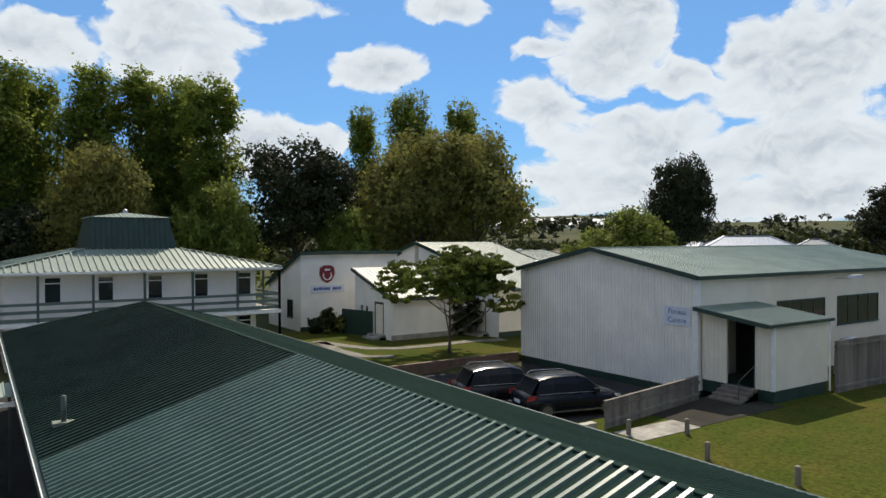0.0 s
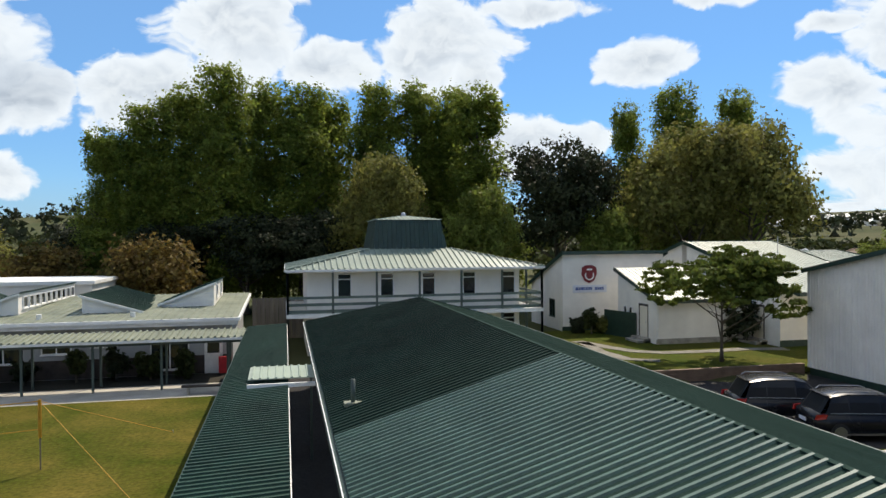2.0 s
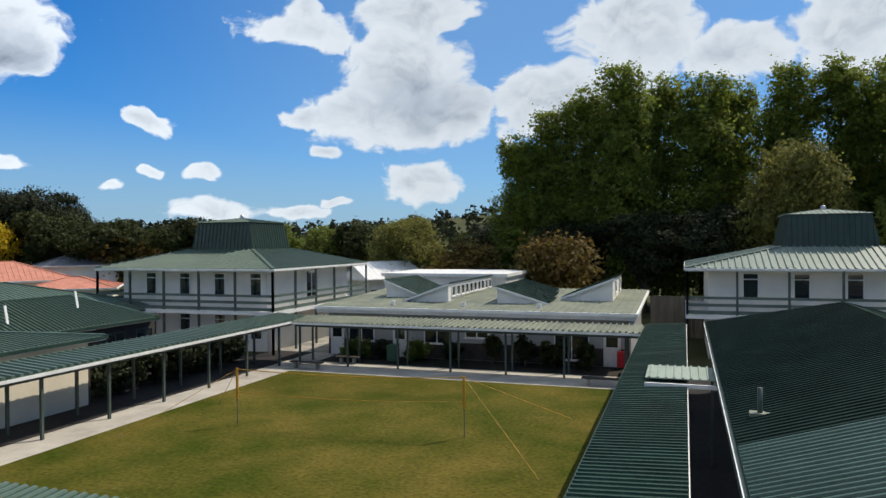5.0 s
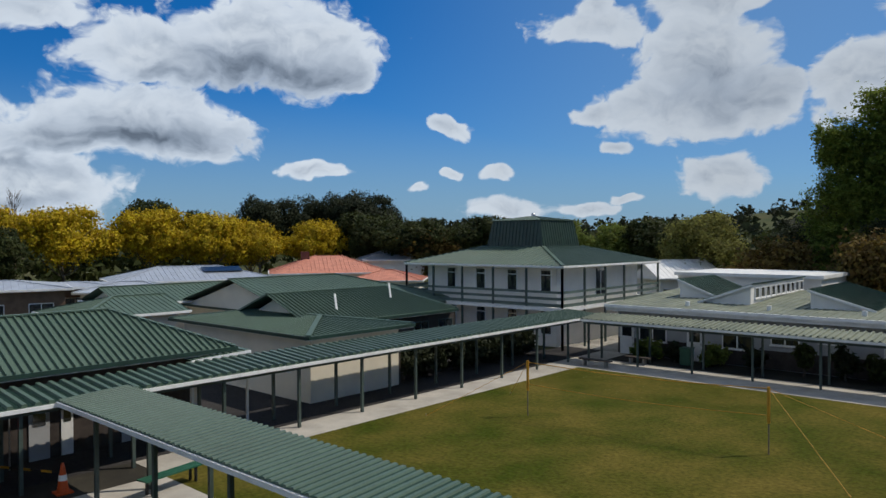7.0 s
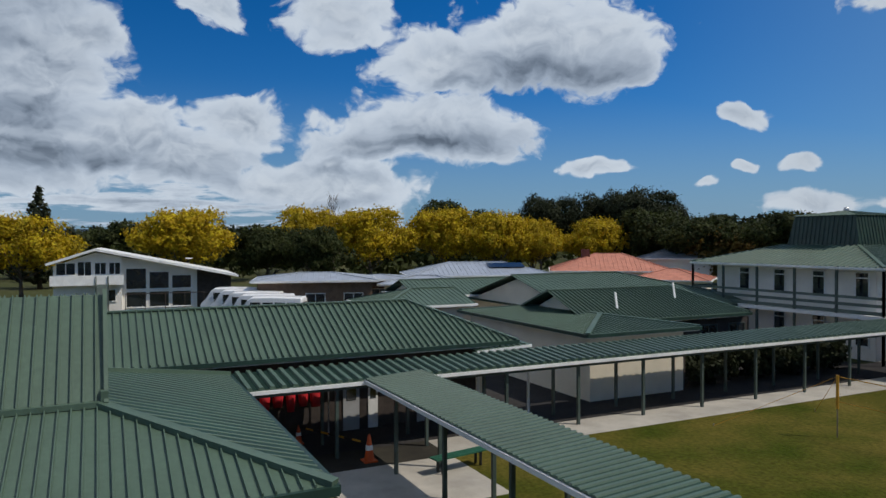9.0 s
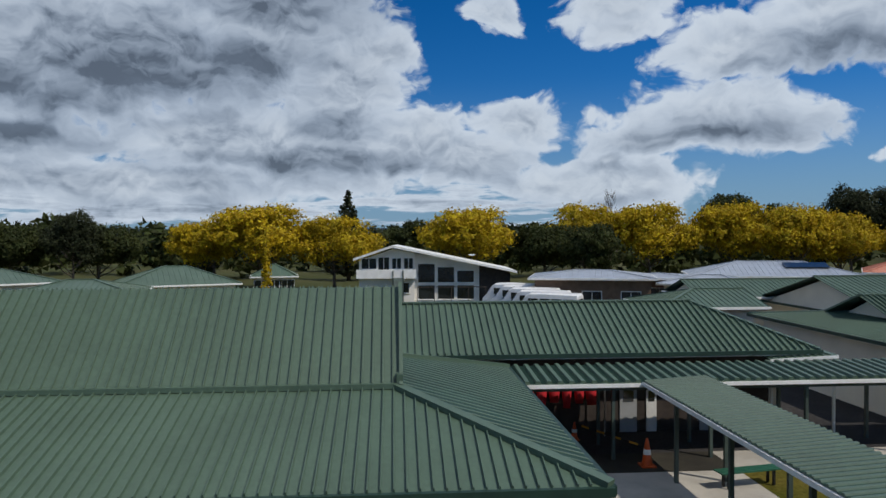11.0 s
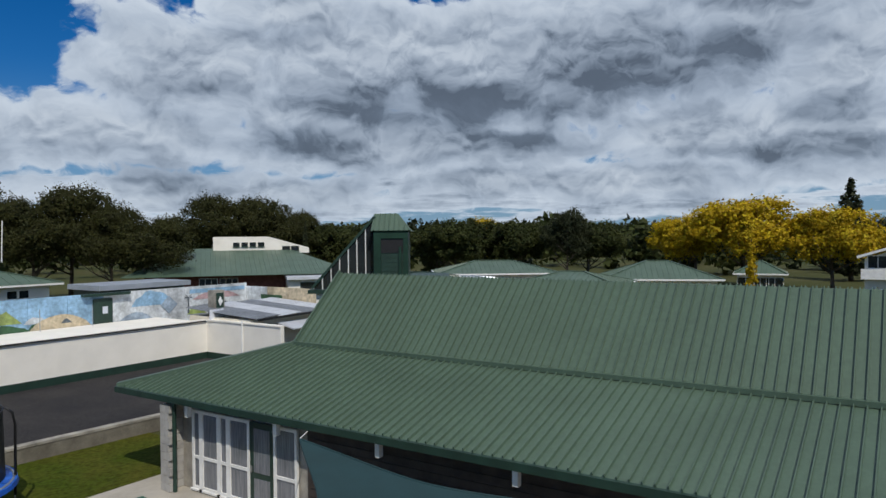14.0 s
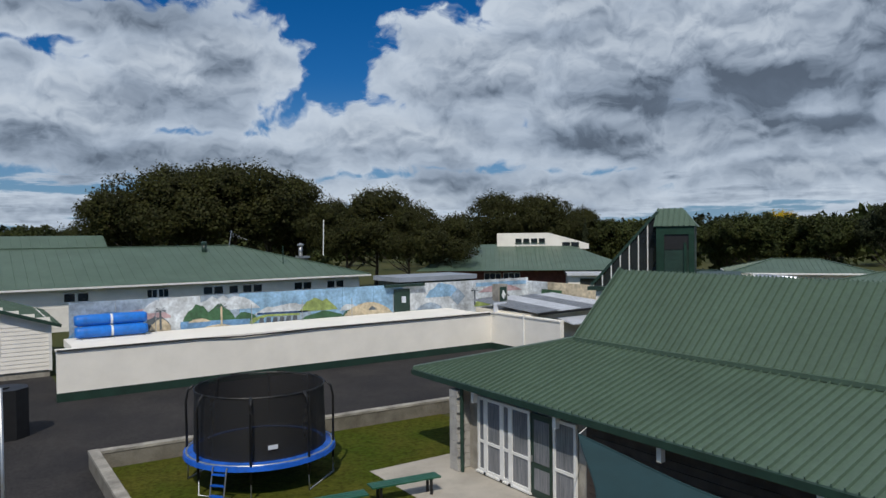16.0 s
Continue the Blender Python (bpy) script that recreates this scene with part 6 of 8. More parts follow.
def chapel_front():
    """Windows, door, block pier and verandah posts on the lawn side of the chapel."""
    X = -12.12
    y = -16.1
    for w, kind in ((.36, 0), (.72, 1), (.36, 0), (.8, 1), (.86, 2), (.8, 1)):
        if kind == 2:
            d = part("door", Geo().box(X - .03, X + .05, y, y + w, .06, 2.2), TRIM_GREEN, CHAPEL, "dark green glazed door")
            part("pane", Geo().box(X + .05, X + .06, y + .15, y + w - .15, .95, 2.05), CURTAIN, d)
            part("pane", Geo().box(X + .05, X + .06, y + .15, y + w - .15, .25, .8), CURTAIN, d)
            part("handle", Geo().box(X + .06, X + .1, y + .06, y + .1, .95, 1.1), GALV, d)
        else:
            window(CHAPEL, (X + .03, y + w / 2, .12), (0, 1, 0), (1, 0, 0), w, 2.1, WHITE_TRIM, split=.85, bar=.08, pane=CURTAIN)
        y += w
    # Wall boards coloured dark, with the verandah's shade included in the colour.
    part("dark_cladding", Geo().box(X, X + .02, -11.9, 2.4, .05, 2.35), BOARD_AND_SHADE, CHAPEL, "dark wall boards, deepened in colour for verandah shade")
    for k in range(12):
        part("batten", Geo().box(X + .02, X + .04, -11.8, 2.4, .15 + .19 * k, .17 + .19 * k), BOARD_AND_SHADE, CHAPEL)
    for py in (-15.9, -12.6, -9.5, -6.2, -3.0, .2):
        part("bracket", Geo().box(-11.85, -11.72, py - .06, py + .06, 2.1, 2.46), WHITE_TRIM, CHAPEL)
    part("post", Geo().tube([(-11.72, -16.4, .04), (-11.72, -16.4, 2.5)], .055, 10), TRIM_GREEN, CHAPEL)
    # pier of laid blocks
    for r in range(11):
        off = .2 if r % 2 else 0
        x = -12.95
        xs = [-12.95, -12.55 + (0.2 if r % 2 else 0), -12.15 + (0.2 if r % 2 else 0), -11.6]
        for a, b in zip(xs, xs[1:]):
            part("block", Geo().box(a + .006, b - .006, -16.85, -16.62, .05 + .21 * r, .05 + .21 * r + .2), BLOCK, CHAPEL)
        part("block", Geo().box(-11.8, -11.6, -16.612, -16.45 - off * .3, .05 + .21 * r, .05 + .21 * r + .2), BLOCK, CHAPEL)


chapel_front()


def low_wall(x0, x1, y0, y1, n, axis):
    t = thing("low_wall", "low weathered concrete block wall with pale coping", "wall", ((x0 + x1) / 2, (y0 + y1) / 2, 0), group="low yard walls")
    part("wall", Geo().box(x0, x1, y0, y1, 0, .48), STAINED, t)
    for k in range(n):
        if axis == "x":
            a, b = x0 + (x1 - x0) * k / n, x0 + (x1 - x0) * (k + 1) / n
            part("coping", Geo().box(a + .006, b - .006, y0 - .02, y1 + .02, .48, .56), CONCRETE_OLD, t)
        else:
            a, b = y0 + (y1 - y0) * k / n, y0 + (y1 - y0) * (k + 1) / n
            part("coping", Geo().box(x0 - .02, x1 + .02, a + .006, b - .006, .48, .56), CONCRETE_OLD, t)
    return t


bw = low_wall(-15.6, -3.25, -23.1, -22.85, 14, "x")
bw.matrix_basis = pose(-2.9, -22.9, 0, 0, 0, -2.9) @ pose(2.9, 22.9, 0) @ bw.matrix_basis
low_wall(-3.25, -3.0, -23.15, -8.0, 15, "y")


def goal_pole():
    t = thing("hoop_pole", "thin pale steel pole standing on the asphalt", "pole", (-.55, -15.2, 0))
    part("pole", Geo().tube([(-.55, -15.2, 0), (-.55, -15.2, 4.1)], .032, 10), GALV, t, smooth=True)
    part("base_plate", Geo().box(-.7, -.4, -15.35, -15.05, 0, .05), GALV, t)


goal_pole()
# Made-up block in place of a flat black shape lying on the asphalt.
b = bmesh.new()
bmesh.ops.create_cube(b, size=1.0, matrix=Matrix.Translation((-1.0, -28.6, .85)) @ Matrix.Diagonal((1.7, 1.4, 1.7, 1)))
bmesh.ops.bevel(b, geom=[e for e in b.edges if abs(e.verts[0].co.z - e.verts[1].co.z) > 1], offset=.4, segments=1, affect="EDGES")
bn = thing("black_tank", "black eight-sided block in place of a dark ground shape", "tank", (-1.0, -28.6, 0))
for v in b.verts:
    v.co -= Vector((-1.0, -28.6, 0))
part("tank_body", b, BLACK, bn)
part("lid", Geo().lathe([(.3, 1.7), (.3, 1.74), (0, 1.76)], 14, (-1.0, -28.6, 0)), BLACK, bn)


# ---- trees ----
def crown_geo(rng, lobes, leaves, size, flat_=1.0, droop=0.0):
    """Leaf cards in clumps over a set of lobes (centre, radii)."""
    vol = [rx * ry * rz for _, (rx, ry, rz) in lobes]
    tot = sum(v ** .67 for v in vol)
    vs, fs = [], []
    for (c, (rx, ry, rz)), vv in zip(lobes, vol):
        n = int(leaves * vv ** .67 / tot)
        clumps = max(3, n // 22)
        for _ in range(clumps):
            z = rng.uniform(-1, 1)
            a = rng.uniform(0, 2 * math.pi)
            rad = rng.uniform(0.55, 1.05) ** .6
            q = math.sqrt(max(0, 1 - z * z))
            px, py, pz = c[0] + rx * rad * q * math.cos(a), c[1] + ry * rad * q * math.sin(a), c[2] + rz * rad * z
            cr = min(rx, ry, rz) * rng.uniform(.2, .42) + size * .6
            for _ in range(max(4, n // clumps)):
                dx, dy, dz = rng.gauss(0, .55) * cr, rng.gauss(0, .55) * cr, rng.gauss(0, .5) * cr * flat_ - abs(rng.gauss(0, droop)) * cr
                x, y, w = px + dx, py + dy, pz + dz
                s = size * rng.uniform(.6, 1.35)
                # the blade faces outwards and upwards, with much scatter
                nx, ny, nz = x - c[0], y - c[1], (w - c[2]) + rz * .5
                k = .9 / (math.sqrt(nx * nx + ny * ny + nz * nz) + 1e-6)
                nx, ny, nz = nx * k + rng.gauss(0, .55), ny * k + rng.gauss(0, .55), nz * k + rng.gauss(0, .45)
                k = 1 / (math.sqrt(nx * nx + ny * ny + nz * nz) + 1e-6)
                nx, ny, nz = nx * k, ny * k, nz * k
                t1 = rng.uniform(0, 6.28)
                ax, ay, az_ = math.cos(t1), math.sin(t1), rng.uniform(-.7, .7)
                d = ax * nx + ay * ny + az_ * nz
                ax, ay, az_ = ax - d * nx, ay - d * ny, az_ - d * nz
                k = s / (math.sqrt(ax * ax + ay * ay + az_ * az_) + 1e-6)
                ux, uy, uz = ax * k, ay * k, az_ * k
                wx, wy, wz = (ny * uz - nz * uy) * .6, (nz * ux - nx * uz) * .6, (nx * uy - ny * ux) * .6
                o = len(vs)
                px_, py_, pz_ = x + ux * .6, y + uy * .6, w + uz * .6
                vs += [(x - ux, y - uy, w - uz - s * .15), (px_ + wx * 1.3, py_ + wy * 1.3, pz_ + wz * 1.3), (px_ - wx * 1.3, py_ - wy * 1.3, pz_ - wz * 1.3)]
                fs.append((o, o + 1, o + 2))
    g = Geo()
    g.v, g.f = vs, fs
    return g


def trunk_geo(rng, h, r, limbs, spread, top=0.85, lean=0.03):
    g = Geo()
    pts, rad = [], []
    x = y = 0.0
    for k in range(7):
        f = k / 6
        pts.append((x, y, h * top * f))
        rad.append(r * (1.25 if k == 0 else 1 - .85 * f))
        x += rng.uniform(-lean, lean) * h * .3
        y += rng.uniform(-lean, lean) * h * .3
    g.tube(pts, rad, 9)
    for k in range(limbs):
        f = rng.uniform(.25, .8)
        i = min(5, int(f * 6))
        b = Vector(pts[i]).lerp(Vector(pts[i + 1]), f * 6 - i)
        a = rng.uniform(0, 6.28)
        ln = spread * rng.uniform(.5, 1.0) * (1.15 - f * .5)
        up = rng.uniform(.5, 1.1)
        e = b + Vector((math.cos(a) * ln, math.sin(a) * ln, ln * up))
        mid = b.lerp(e, .5) + Vector((0, 0, -ln * .08))
        rr = r * (1 - .8 * f) * .55
        g.tube([b, mid, e], [rr, rr * .7, rr * .15], 6)
        e2 = mid + Vector((math.cos(a + 1) * ln * .4, math.sin(a + 1) * ln * .4, ln * up * .5))
        g.tube([mid, e2], [rr * .5, rr * .1], 5)
    return g


def make_tree(name, label, seed, h, w, style, leaf, leaves=6000, size=.32, group=""):
    """style: poplar, round, dome, willow, umbrella, cone, shrub."""
    rng = random.Random(seed)
    t = thing(name, label, "tree", (0, 0, 0), group=group)
    lobes = []
    flat_, droop = 1.0, 0.0
    R = w / 2
    if style == "poplar":
        trunk = trunk_geo(rng, h, .012 * h + .08, 16, R * .7, .95)
        for k in range(64):
            f = rng.uniform(.10, .94)
            rr = R * (1.0 - abs(f - .45) ** 1.4 * 1.1) * rng.uniform(.46, .68)
            a = rng.uniform(0, 6.28)
            o = R * (1.15 - f * .75) * rng.uniform(.1, .9)
            lobes.append(((math.cos(a) * o, math.sin(a) * o, h * f), (rr * .76, rr * .76, rr * 1.2)))
        lobes.append(((0, 0, h * .93), (R * .2, R * .2, h * .07)))
    elif style in ("round", "dome"):
        trunk = trunk_geo(rng, h, .018 * h + .08, 10, R * .8, .7)
        lo = .34 if style == "round" else .42
        for k in range(22):
            a, z = rng.uniform(0, 6.28), rng.uniform(-.75, .95)
            q = math.sqrt(1 - z * z) * rng.uniform(.55, .8)
            rr = R * rng.uniform(.26, .42)
            cz = h * (lo + (1 - lo) * .5) + z * h * (1 - lo) * .38
            lobes.append(((math.cos(a) * q * R, math.sin(a) * q * R, cz), (rr, rr, rr * (.8 if style == "round" else .6))))
        lobes.append(((0, 0, h * .66), (R * .6, R * .6, h * .25)))
    elif style == "willow":
        trunk = trunk_geo(rng, h, .02 * h + .1, 12, R * .9, .75)
        droop = 1.2
        for k in range(26):
            a, z = rng.uniform(0, 6.28), rng.uniform(-.6, 1)
            q = math.sqrt(1 - z * z * .95) * rng.uniform(.5, .82)
            rr = R * rng.uniform(.2, .36)
            lobes.append(((math.cos(a) * q * R, math.sin(a) * q * R, h * .60 + z * h * .30), (rr, rr, rr * .9)))
    elif style == "umbrella":
        trunk = trunk_geo(rng, h, .11, 12, R * .95, .62, .02)
        flat_ = .35
        for k in range(38):
            a, o = rng.uniform(0, 6.28), R * math.sqrt(rng.uniform(.02, 1)) * .82
            rr = R * rng.uniform(.2, .34)
            zz = h * (.93 - .30 * (o / R) ** 1.6) - rng.choice((0, 0, .10, .2, .3)) * h * (.4 + .6 * o / R)
            lobes.append(((math.cos(a) * o, math.sin(a) * o, zz), (rr, rr, rr * .36)))
    elif style == "cone":
        trunk = trunk_geo(rng, h, .014 * h + .06, 0, 1, .97, .0)
        for k in range(34):
            f = (k + .5) / 34
            rr = R * (1 - f) ** .8
            for j in range(3):
                a = rng.uniform(0, 6.28)
                lobes.append(((math.cos(a) * rr * .55, math.sin(a) * rr * .55, h * (.08 + .9 * f)), (rr * .48 + .08, rr * .48 + .08, h * .03)))
    else:
        trunk = trunk_geo(rng, h, .05 + .01 * h, 5, R * .6, .5)
        for k in range(14):
            a, o = rng.uniform(0, 6.28), R * rng.uniform(.1, .65)
            rr = R * rng.uniform(.3, .5)
            lobes.append(((math.cos(a) * o, math.sin(a) * o, h * rng.uniform(.3, .72)), (rr, rr, h * .25)))
    part("trunk", trunk, BARK, t, smooth=True)
    part("crown", crown_geo(rng, lobes, leaves, size, flat_, droop), leaf, t)
    return t


def at(b, d):
    """The point at bearing b degrees (to the left of +y) and d metres from the hovering point."""
    return -d * math.sin(radians(b)), d * math.cos(radians(b))


def plant(key, spec, spots, ref_h):
    """The first spot takes the built tree, the rest are copies, turned and scaled. spots: bearing, distance, height, width factor."""
    rng = random.Random(key)
    ob = make_tree(*spec)
    for i, (b, d, h, wf) in enumerate(spots):
        x, y = at(b, d)
        s = h / ref_h
        m = Matrix.Translation((x, y, -.02)) @ Matrix.Rotation(rng.uniform(0, 6.28), 4, "Z") @ Matrix.Diagonal((s * wf, s * wf, s, 1))
        if i == 0:
            ob.matrix_basis = m
        else:
            c = copy_thing(ob, Matrix.Identity(4))
            c.matrix_basis = m
    return ob


plant("p1", ("poplar_tree", "tall green poplar with open upright crown in a row", 1, 24, 8.5, "poplar", L_POPLAR, 36000, .17, "poplar row"),
      [(12.8, 74, 18.0, 1.1), (7.5, 76, 23.0, 1.05), (1.5, 78, 24.0, 1.0), (-3.5, 80, 23.5, 1.0), (-10.5, 78, 24.5, 1.0), (-15.4, 74, 23.2, 1.15), (-27.0, 88, 23.5, .75), (-35.0, 92, 25, .9)], 24)
plant("p2", ("poplar_tree", "tall green poplar with a broken leafy crown in a row", 2, 24, 9.5, "poplar", L_POPLAR, 36000, .17, "poplar row"),
      [(10.3, 76, 20.5, 1.1), (4.6, 74, 24.5, 1.0), (-1.2, 76, 23.5, 1.05), (-7.0, 77, 23.8, 1.0), (-12.8, 80, 24.0, 1.0), (-31.0, 88, 25.0, 1.0)], 24)
plant("w1", ("willow_tree", "broad olive willow with drooping feathery crown", 5, 16, 12, "willow", L_OLIVE, 18000, .2, "willows"),
      [(-7.6, 66, 15.2, .85), (-32.0, 74, 18.5, 1.0), (-36.0, 76, 19.0, .9), (21.5, 78, 9.8, 1.3)], 16)
plant("d1", ("dark_tree", "dense dark-leaved tree with rounded crown", 7, 15, 12, "round", L_DARK, 20000, .19, "dark trees"),
      [(-21.6, 72, 16.6, .95), (-51.8, 85, 16.2, .62), (-66, 90, 13, .8), (-12, 70, 9.0, 1.0), (3, 70, 9.5, 1.3), (-3, 68, 10, 1.2), (8, 72, 9, 1.2), (13, 78, 9, 1.3),
       (56.2, 118, 14.0, .8), (53.2, 120, 14.2, .95), (50.0, 118, 14.6, .75), (47.9, 116, 14.9, .95), (46.3, 120, 12.6, .7), (113.7, 100, 10.4, .85), (43.0, 125, 10.5, .8)], 15)
plant("f1", ("leafy_tree", "light green leafy tree with rounded crown", 9, 12, 9, "round", L_FRESH, 11000, .2, "leafy trees"),
      [(-15.6, 66, 11.8, .8), (-25.5, 70, 10, .8), (-44, 70, 6.4, 1.0), (-48.0, 78, 10.0, 1.3), (28, 95, 8.8, 1.2), (32, 100, 9.5, 1.3), (15, 84, 8, 1.1)], 12)
plant("u1", ("umbrella_tree", "spreading tree with layered flat dark green crown on lawn", 11, 6.8, 8.6, "umbrella", L_SPREAD, 20000, .12, ""), [(-33.9, 42.2, 6.75, 1.0)], 6.8)
plant("b1", ("russet_bush", "rounded russet-brown bush behind the classrooms", 13, 8, 8.5, "shrub", L_BROWN, 9000, .2, "bushes"),
      [(9.0, 62, 8.2, .95), (17, 72, 7.6, 1.1), (42, 98, 9.0, 1.1)], 8)
plant("y1", ("golden_tree", "golden-yellow leaved tree with broad domed crown", 15, 11, 13, "dome", L_YELLOW, 18000, .185, "golden trees"),
      [(60, 100, 10.2, 1.0), (64.0, 102, 10.8, 1.0), (69.8, 96, 10.6, 1.0), (75, 98, 10.8, .9), (83.9, 92, 10.2, 1.15), (94.8, 92, 9.2, 1.1), (100.3, 95, 10.6, 1.3), (105.0, 100, 8.8, .9), (52, 104, 9.4, .9), (120.2, 120, 9.4, .7), (57, 102, 9.4, .9), (36, 110, 8.6, 1.0)], 11)
plant("m1", ("green_tree", "mid-green broad tree with uneven crown", 17, 11, 10, "round", L_MID, 18000, .19, "green trees"),
      [(64.1, 140, 14.6, .8), (60.9, 140, 12.6, .7), (74.3, 84, 8.4, .9), (133, 108, 8.8, 1.1), (129.5, 100, 8.6, 1.1), (122.5, 100, 9.2, 1.1), (117.5, 104, 8.8, 1.1), (48, 105, 11, 1.1), (44, 100, 10, 1.2), (38, 95, 10, 1.2), (24.5, 92, 9.5, 1.4), (78, 90, 8.6, 1.1), (112, 105, 9, 1.2), (119, 110, 9, 1.3), (124, 105, 8.5, 1.2), (176, 130, 9, 1.3), (88, 130, 10, 1.2), (104, 130, 9, 1.3)], 11)
plant("o1", ("oak_tree", "large dark oak with dense billowing crown", 23, 16, 17, "dome", L_OAK, 30000, .17, "oaks"),
      [(170.6, 94, 11.5, .9), (168.0, 90, 14.2, 1.05), (165.2, 93, 15.4, 1.15), (162.2, 91, 15.0, 1.15), (159.4, 92, 14.0, 1.1), (157.4, 96, 11.4, .85), (153.6, 84, 10.6, 1.0), (151.2, 87, 12.0, 1.0),
       (148.6, 82, 9.8, .9), (145.8, 78, 8.6, 1.0), (140.6, 104, 12.3, 1.05), (137.6, 105, 11.9, 1.05), (135.4, 108, 10.2, .9)], 16)
plant("c1", ("conifer_tree", "dark narrow conifer with pointed top", 19, 14, 6.5, "cone", L_DARK, 7000, .26, "conifers"),
      [(93.7, 115, 14.6, 1.1), (88.2, 128, 10.5, .5), (86.8, 126, 10.0, .5), (47, 125, 11.5, .5), (134.5, 95, 9, .5)], 14)


bare = thing("bare_tree", "leafless tree with thin upright twigs among golden trees", "tree", (0, 0, 0))
br = random.Random(77)
tw = trunk_geo(br, 14, .2, 26, 2.6, .9)
for q in range(160):
    a, f = br.uniform(0, 6.28), br.uniform(.5, .98)
    r0 = 2.6 * (1.15 - f) * br.uniform(.2, 1.0)
    p0 = Vector((math.cos(a) * r0, math.sin(a) * r0, 14 * f))
    tw.tube([p0, p0 + Vector((math.cos(a) * .5, math.sin(a) * .5, br.uniform(.6, 1.5)))], [.035, .008], 4)
part("trunk", tw, BARK, bare, smooth=True)
bare.matrix_basis = pose(*at(72.9, 112), -.02) @ Matrix.Scale(.96, 4)


def far_woods():
    """Joined small clumps of leaves for the woods and hedges far behind."""
    rng = random.Random(40)
    g = Geo()
    for _ in range(1000):
        b = rng.uniform(-67, 182)
        d = rng.uniform(118 if b > 30 else 135, 420)
        if -80 < b < -35 and d < 150:
            continue
        h = rng.uniform(4.5, 9.5) * (1 + (d - 130) / 900)
        if -49 < b < -37:
            h *= .6
        x, y = at(b, d)
        lobes = [((x + rng.uniform(-4, 4), y + rng.uniform(-4, 4), h * rng.uniform(.35, .75)), (h * .38, h * .38, h * .32)) for _ in range(4)]
        c = crown_geo(rng, lobes, 250, .5 + d / 520)
        g.add(c.v, c.f)
    ob = part("far_woods", g, L_MID)
    tagged(ob, "belt of distant mixed trees and hedges", "woods", kind="stuff")


far_woods()


def hill_woods():
    """Dark clumps over the far slopes."""
    rng = random.Random(41)
    g = Geo()
    for _ in range(1500):
        b = rng.uniform(-80, 215)
        d = rng.uniform(430, 1700)
        x, y = at(b, d)
        z = land(x, y)
        h = rng.uniform(6, 14)
        lobes = [((x + rng.uniform(-9, 9), y + rng.uniform(-9, 9), z + h * .5), (h * .9, h * .9, h * .5)) for _ in range(3)]
        c = crown_geo(rng, lobes, 66, 2.6)
        g.add(c.v, c.f)
    ob = part("hill_woods", g, L_DARK)
    tagged(ob, "dark woods scattered over distant hills", "woods", kind="stuff")


hill_woods()

plant("y2", ("narrow_golden_tree", "slender upright golden-leaved tree among roofs", 29, 9, 2.2, "cone", L_YELLOW, 2500, .16, ""), [(100.1, 74, 7.9, 0.8)], 9)


# ---- courtyard things ----
def court_net():
    t = thing("court_net", "orange badminton net on yellow poles with guy ropes", "net", (-11.5, 23, 0))
    L, R = (-15.85, 22.6), (-7.25, 23.45)
    for (x, y), gx in ((L, ((-18.8, 20.0), (-18.6, 25.2))), (R, ((-3.9, 19.8), (-4.0, 27.0)))):
        part("pole", Geo().tube([(x, y, .02), (x, y, 1.15)], .02, 8), TIMBER, t)
        part("pole_sleeve", Geo().tube([(x, y, 1.0), (x, y, 2.15)], .05, 8), YELLOW_TAPE, t, "yellow foam pole sleeve")
        for q in gx:
            part("guy_rope", Geo().tube([(x, y, 2.1), (q[0], q[1], .03)], .008, 5), YELLOW_TAPE, t)
            part("peg", Geo().tube([(q[0], q[1], .0), (q[0], q[1], .12)], .015, 5), GALV, t)
    n = 10

    def at_f(f, z):
        return (L[0] + (R[0] - L[0]) * f, L[1] + (R[1] - L[1]) * f, z - .12 * math.sin(math.pi * f))

    for z, r in ((2.1, .016), (1.25, .010)):
        part("net_tape", Geo().tube([at_f(k / n, z) for k in range(n + 1)], r, 6), YELLOW_TAPE, t)
    g = Geo()
    for k in range(n):
        g.add([at_f(k / n, 2.1), at_f((k + 1) / n, 2.1), at_f((k + 1) / n, 1.25), at_f(k / n, 1.25)], [(0, 1, 2, 3)])
    part("netting", g, NET_ORANGE, t)


court_net()


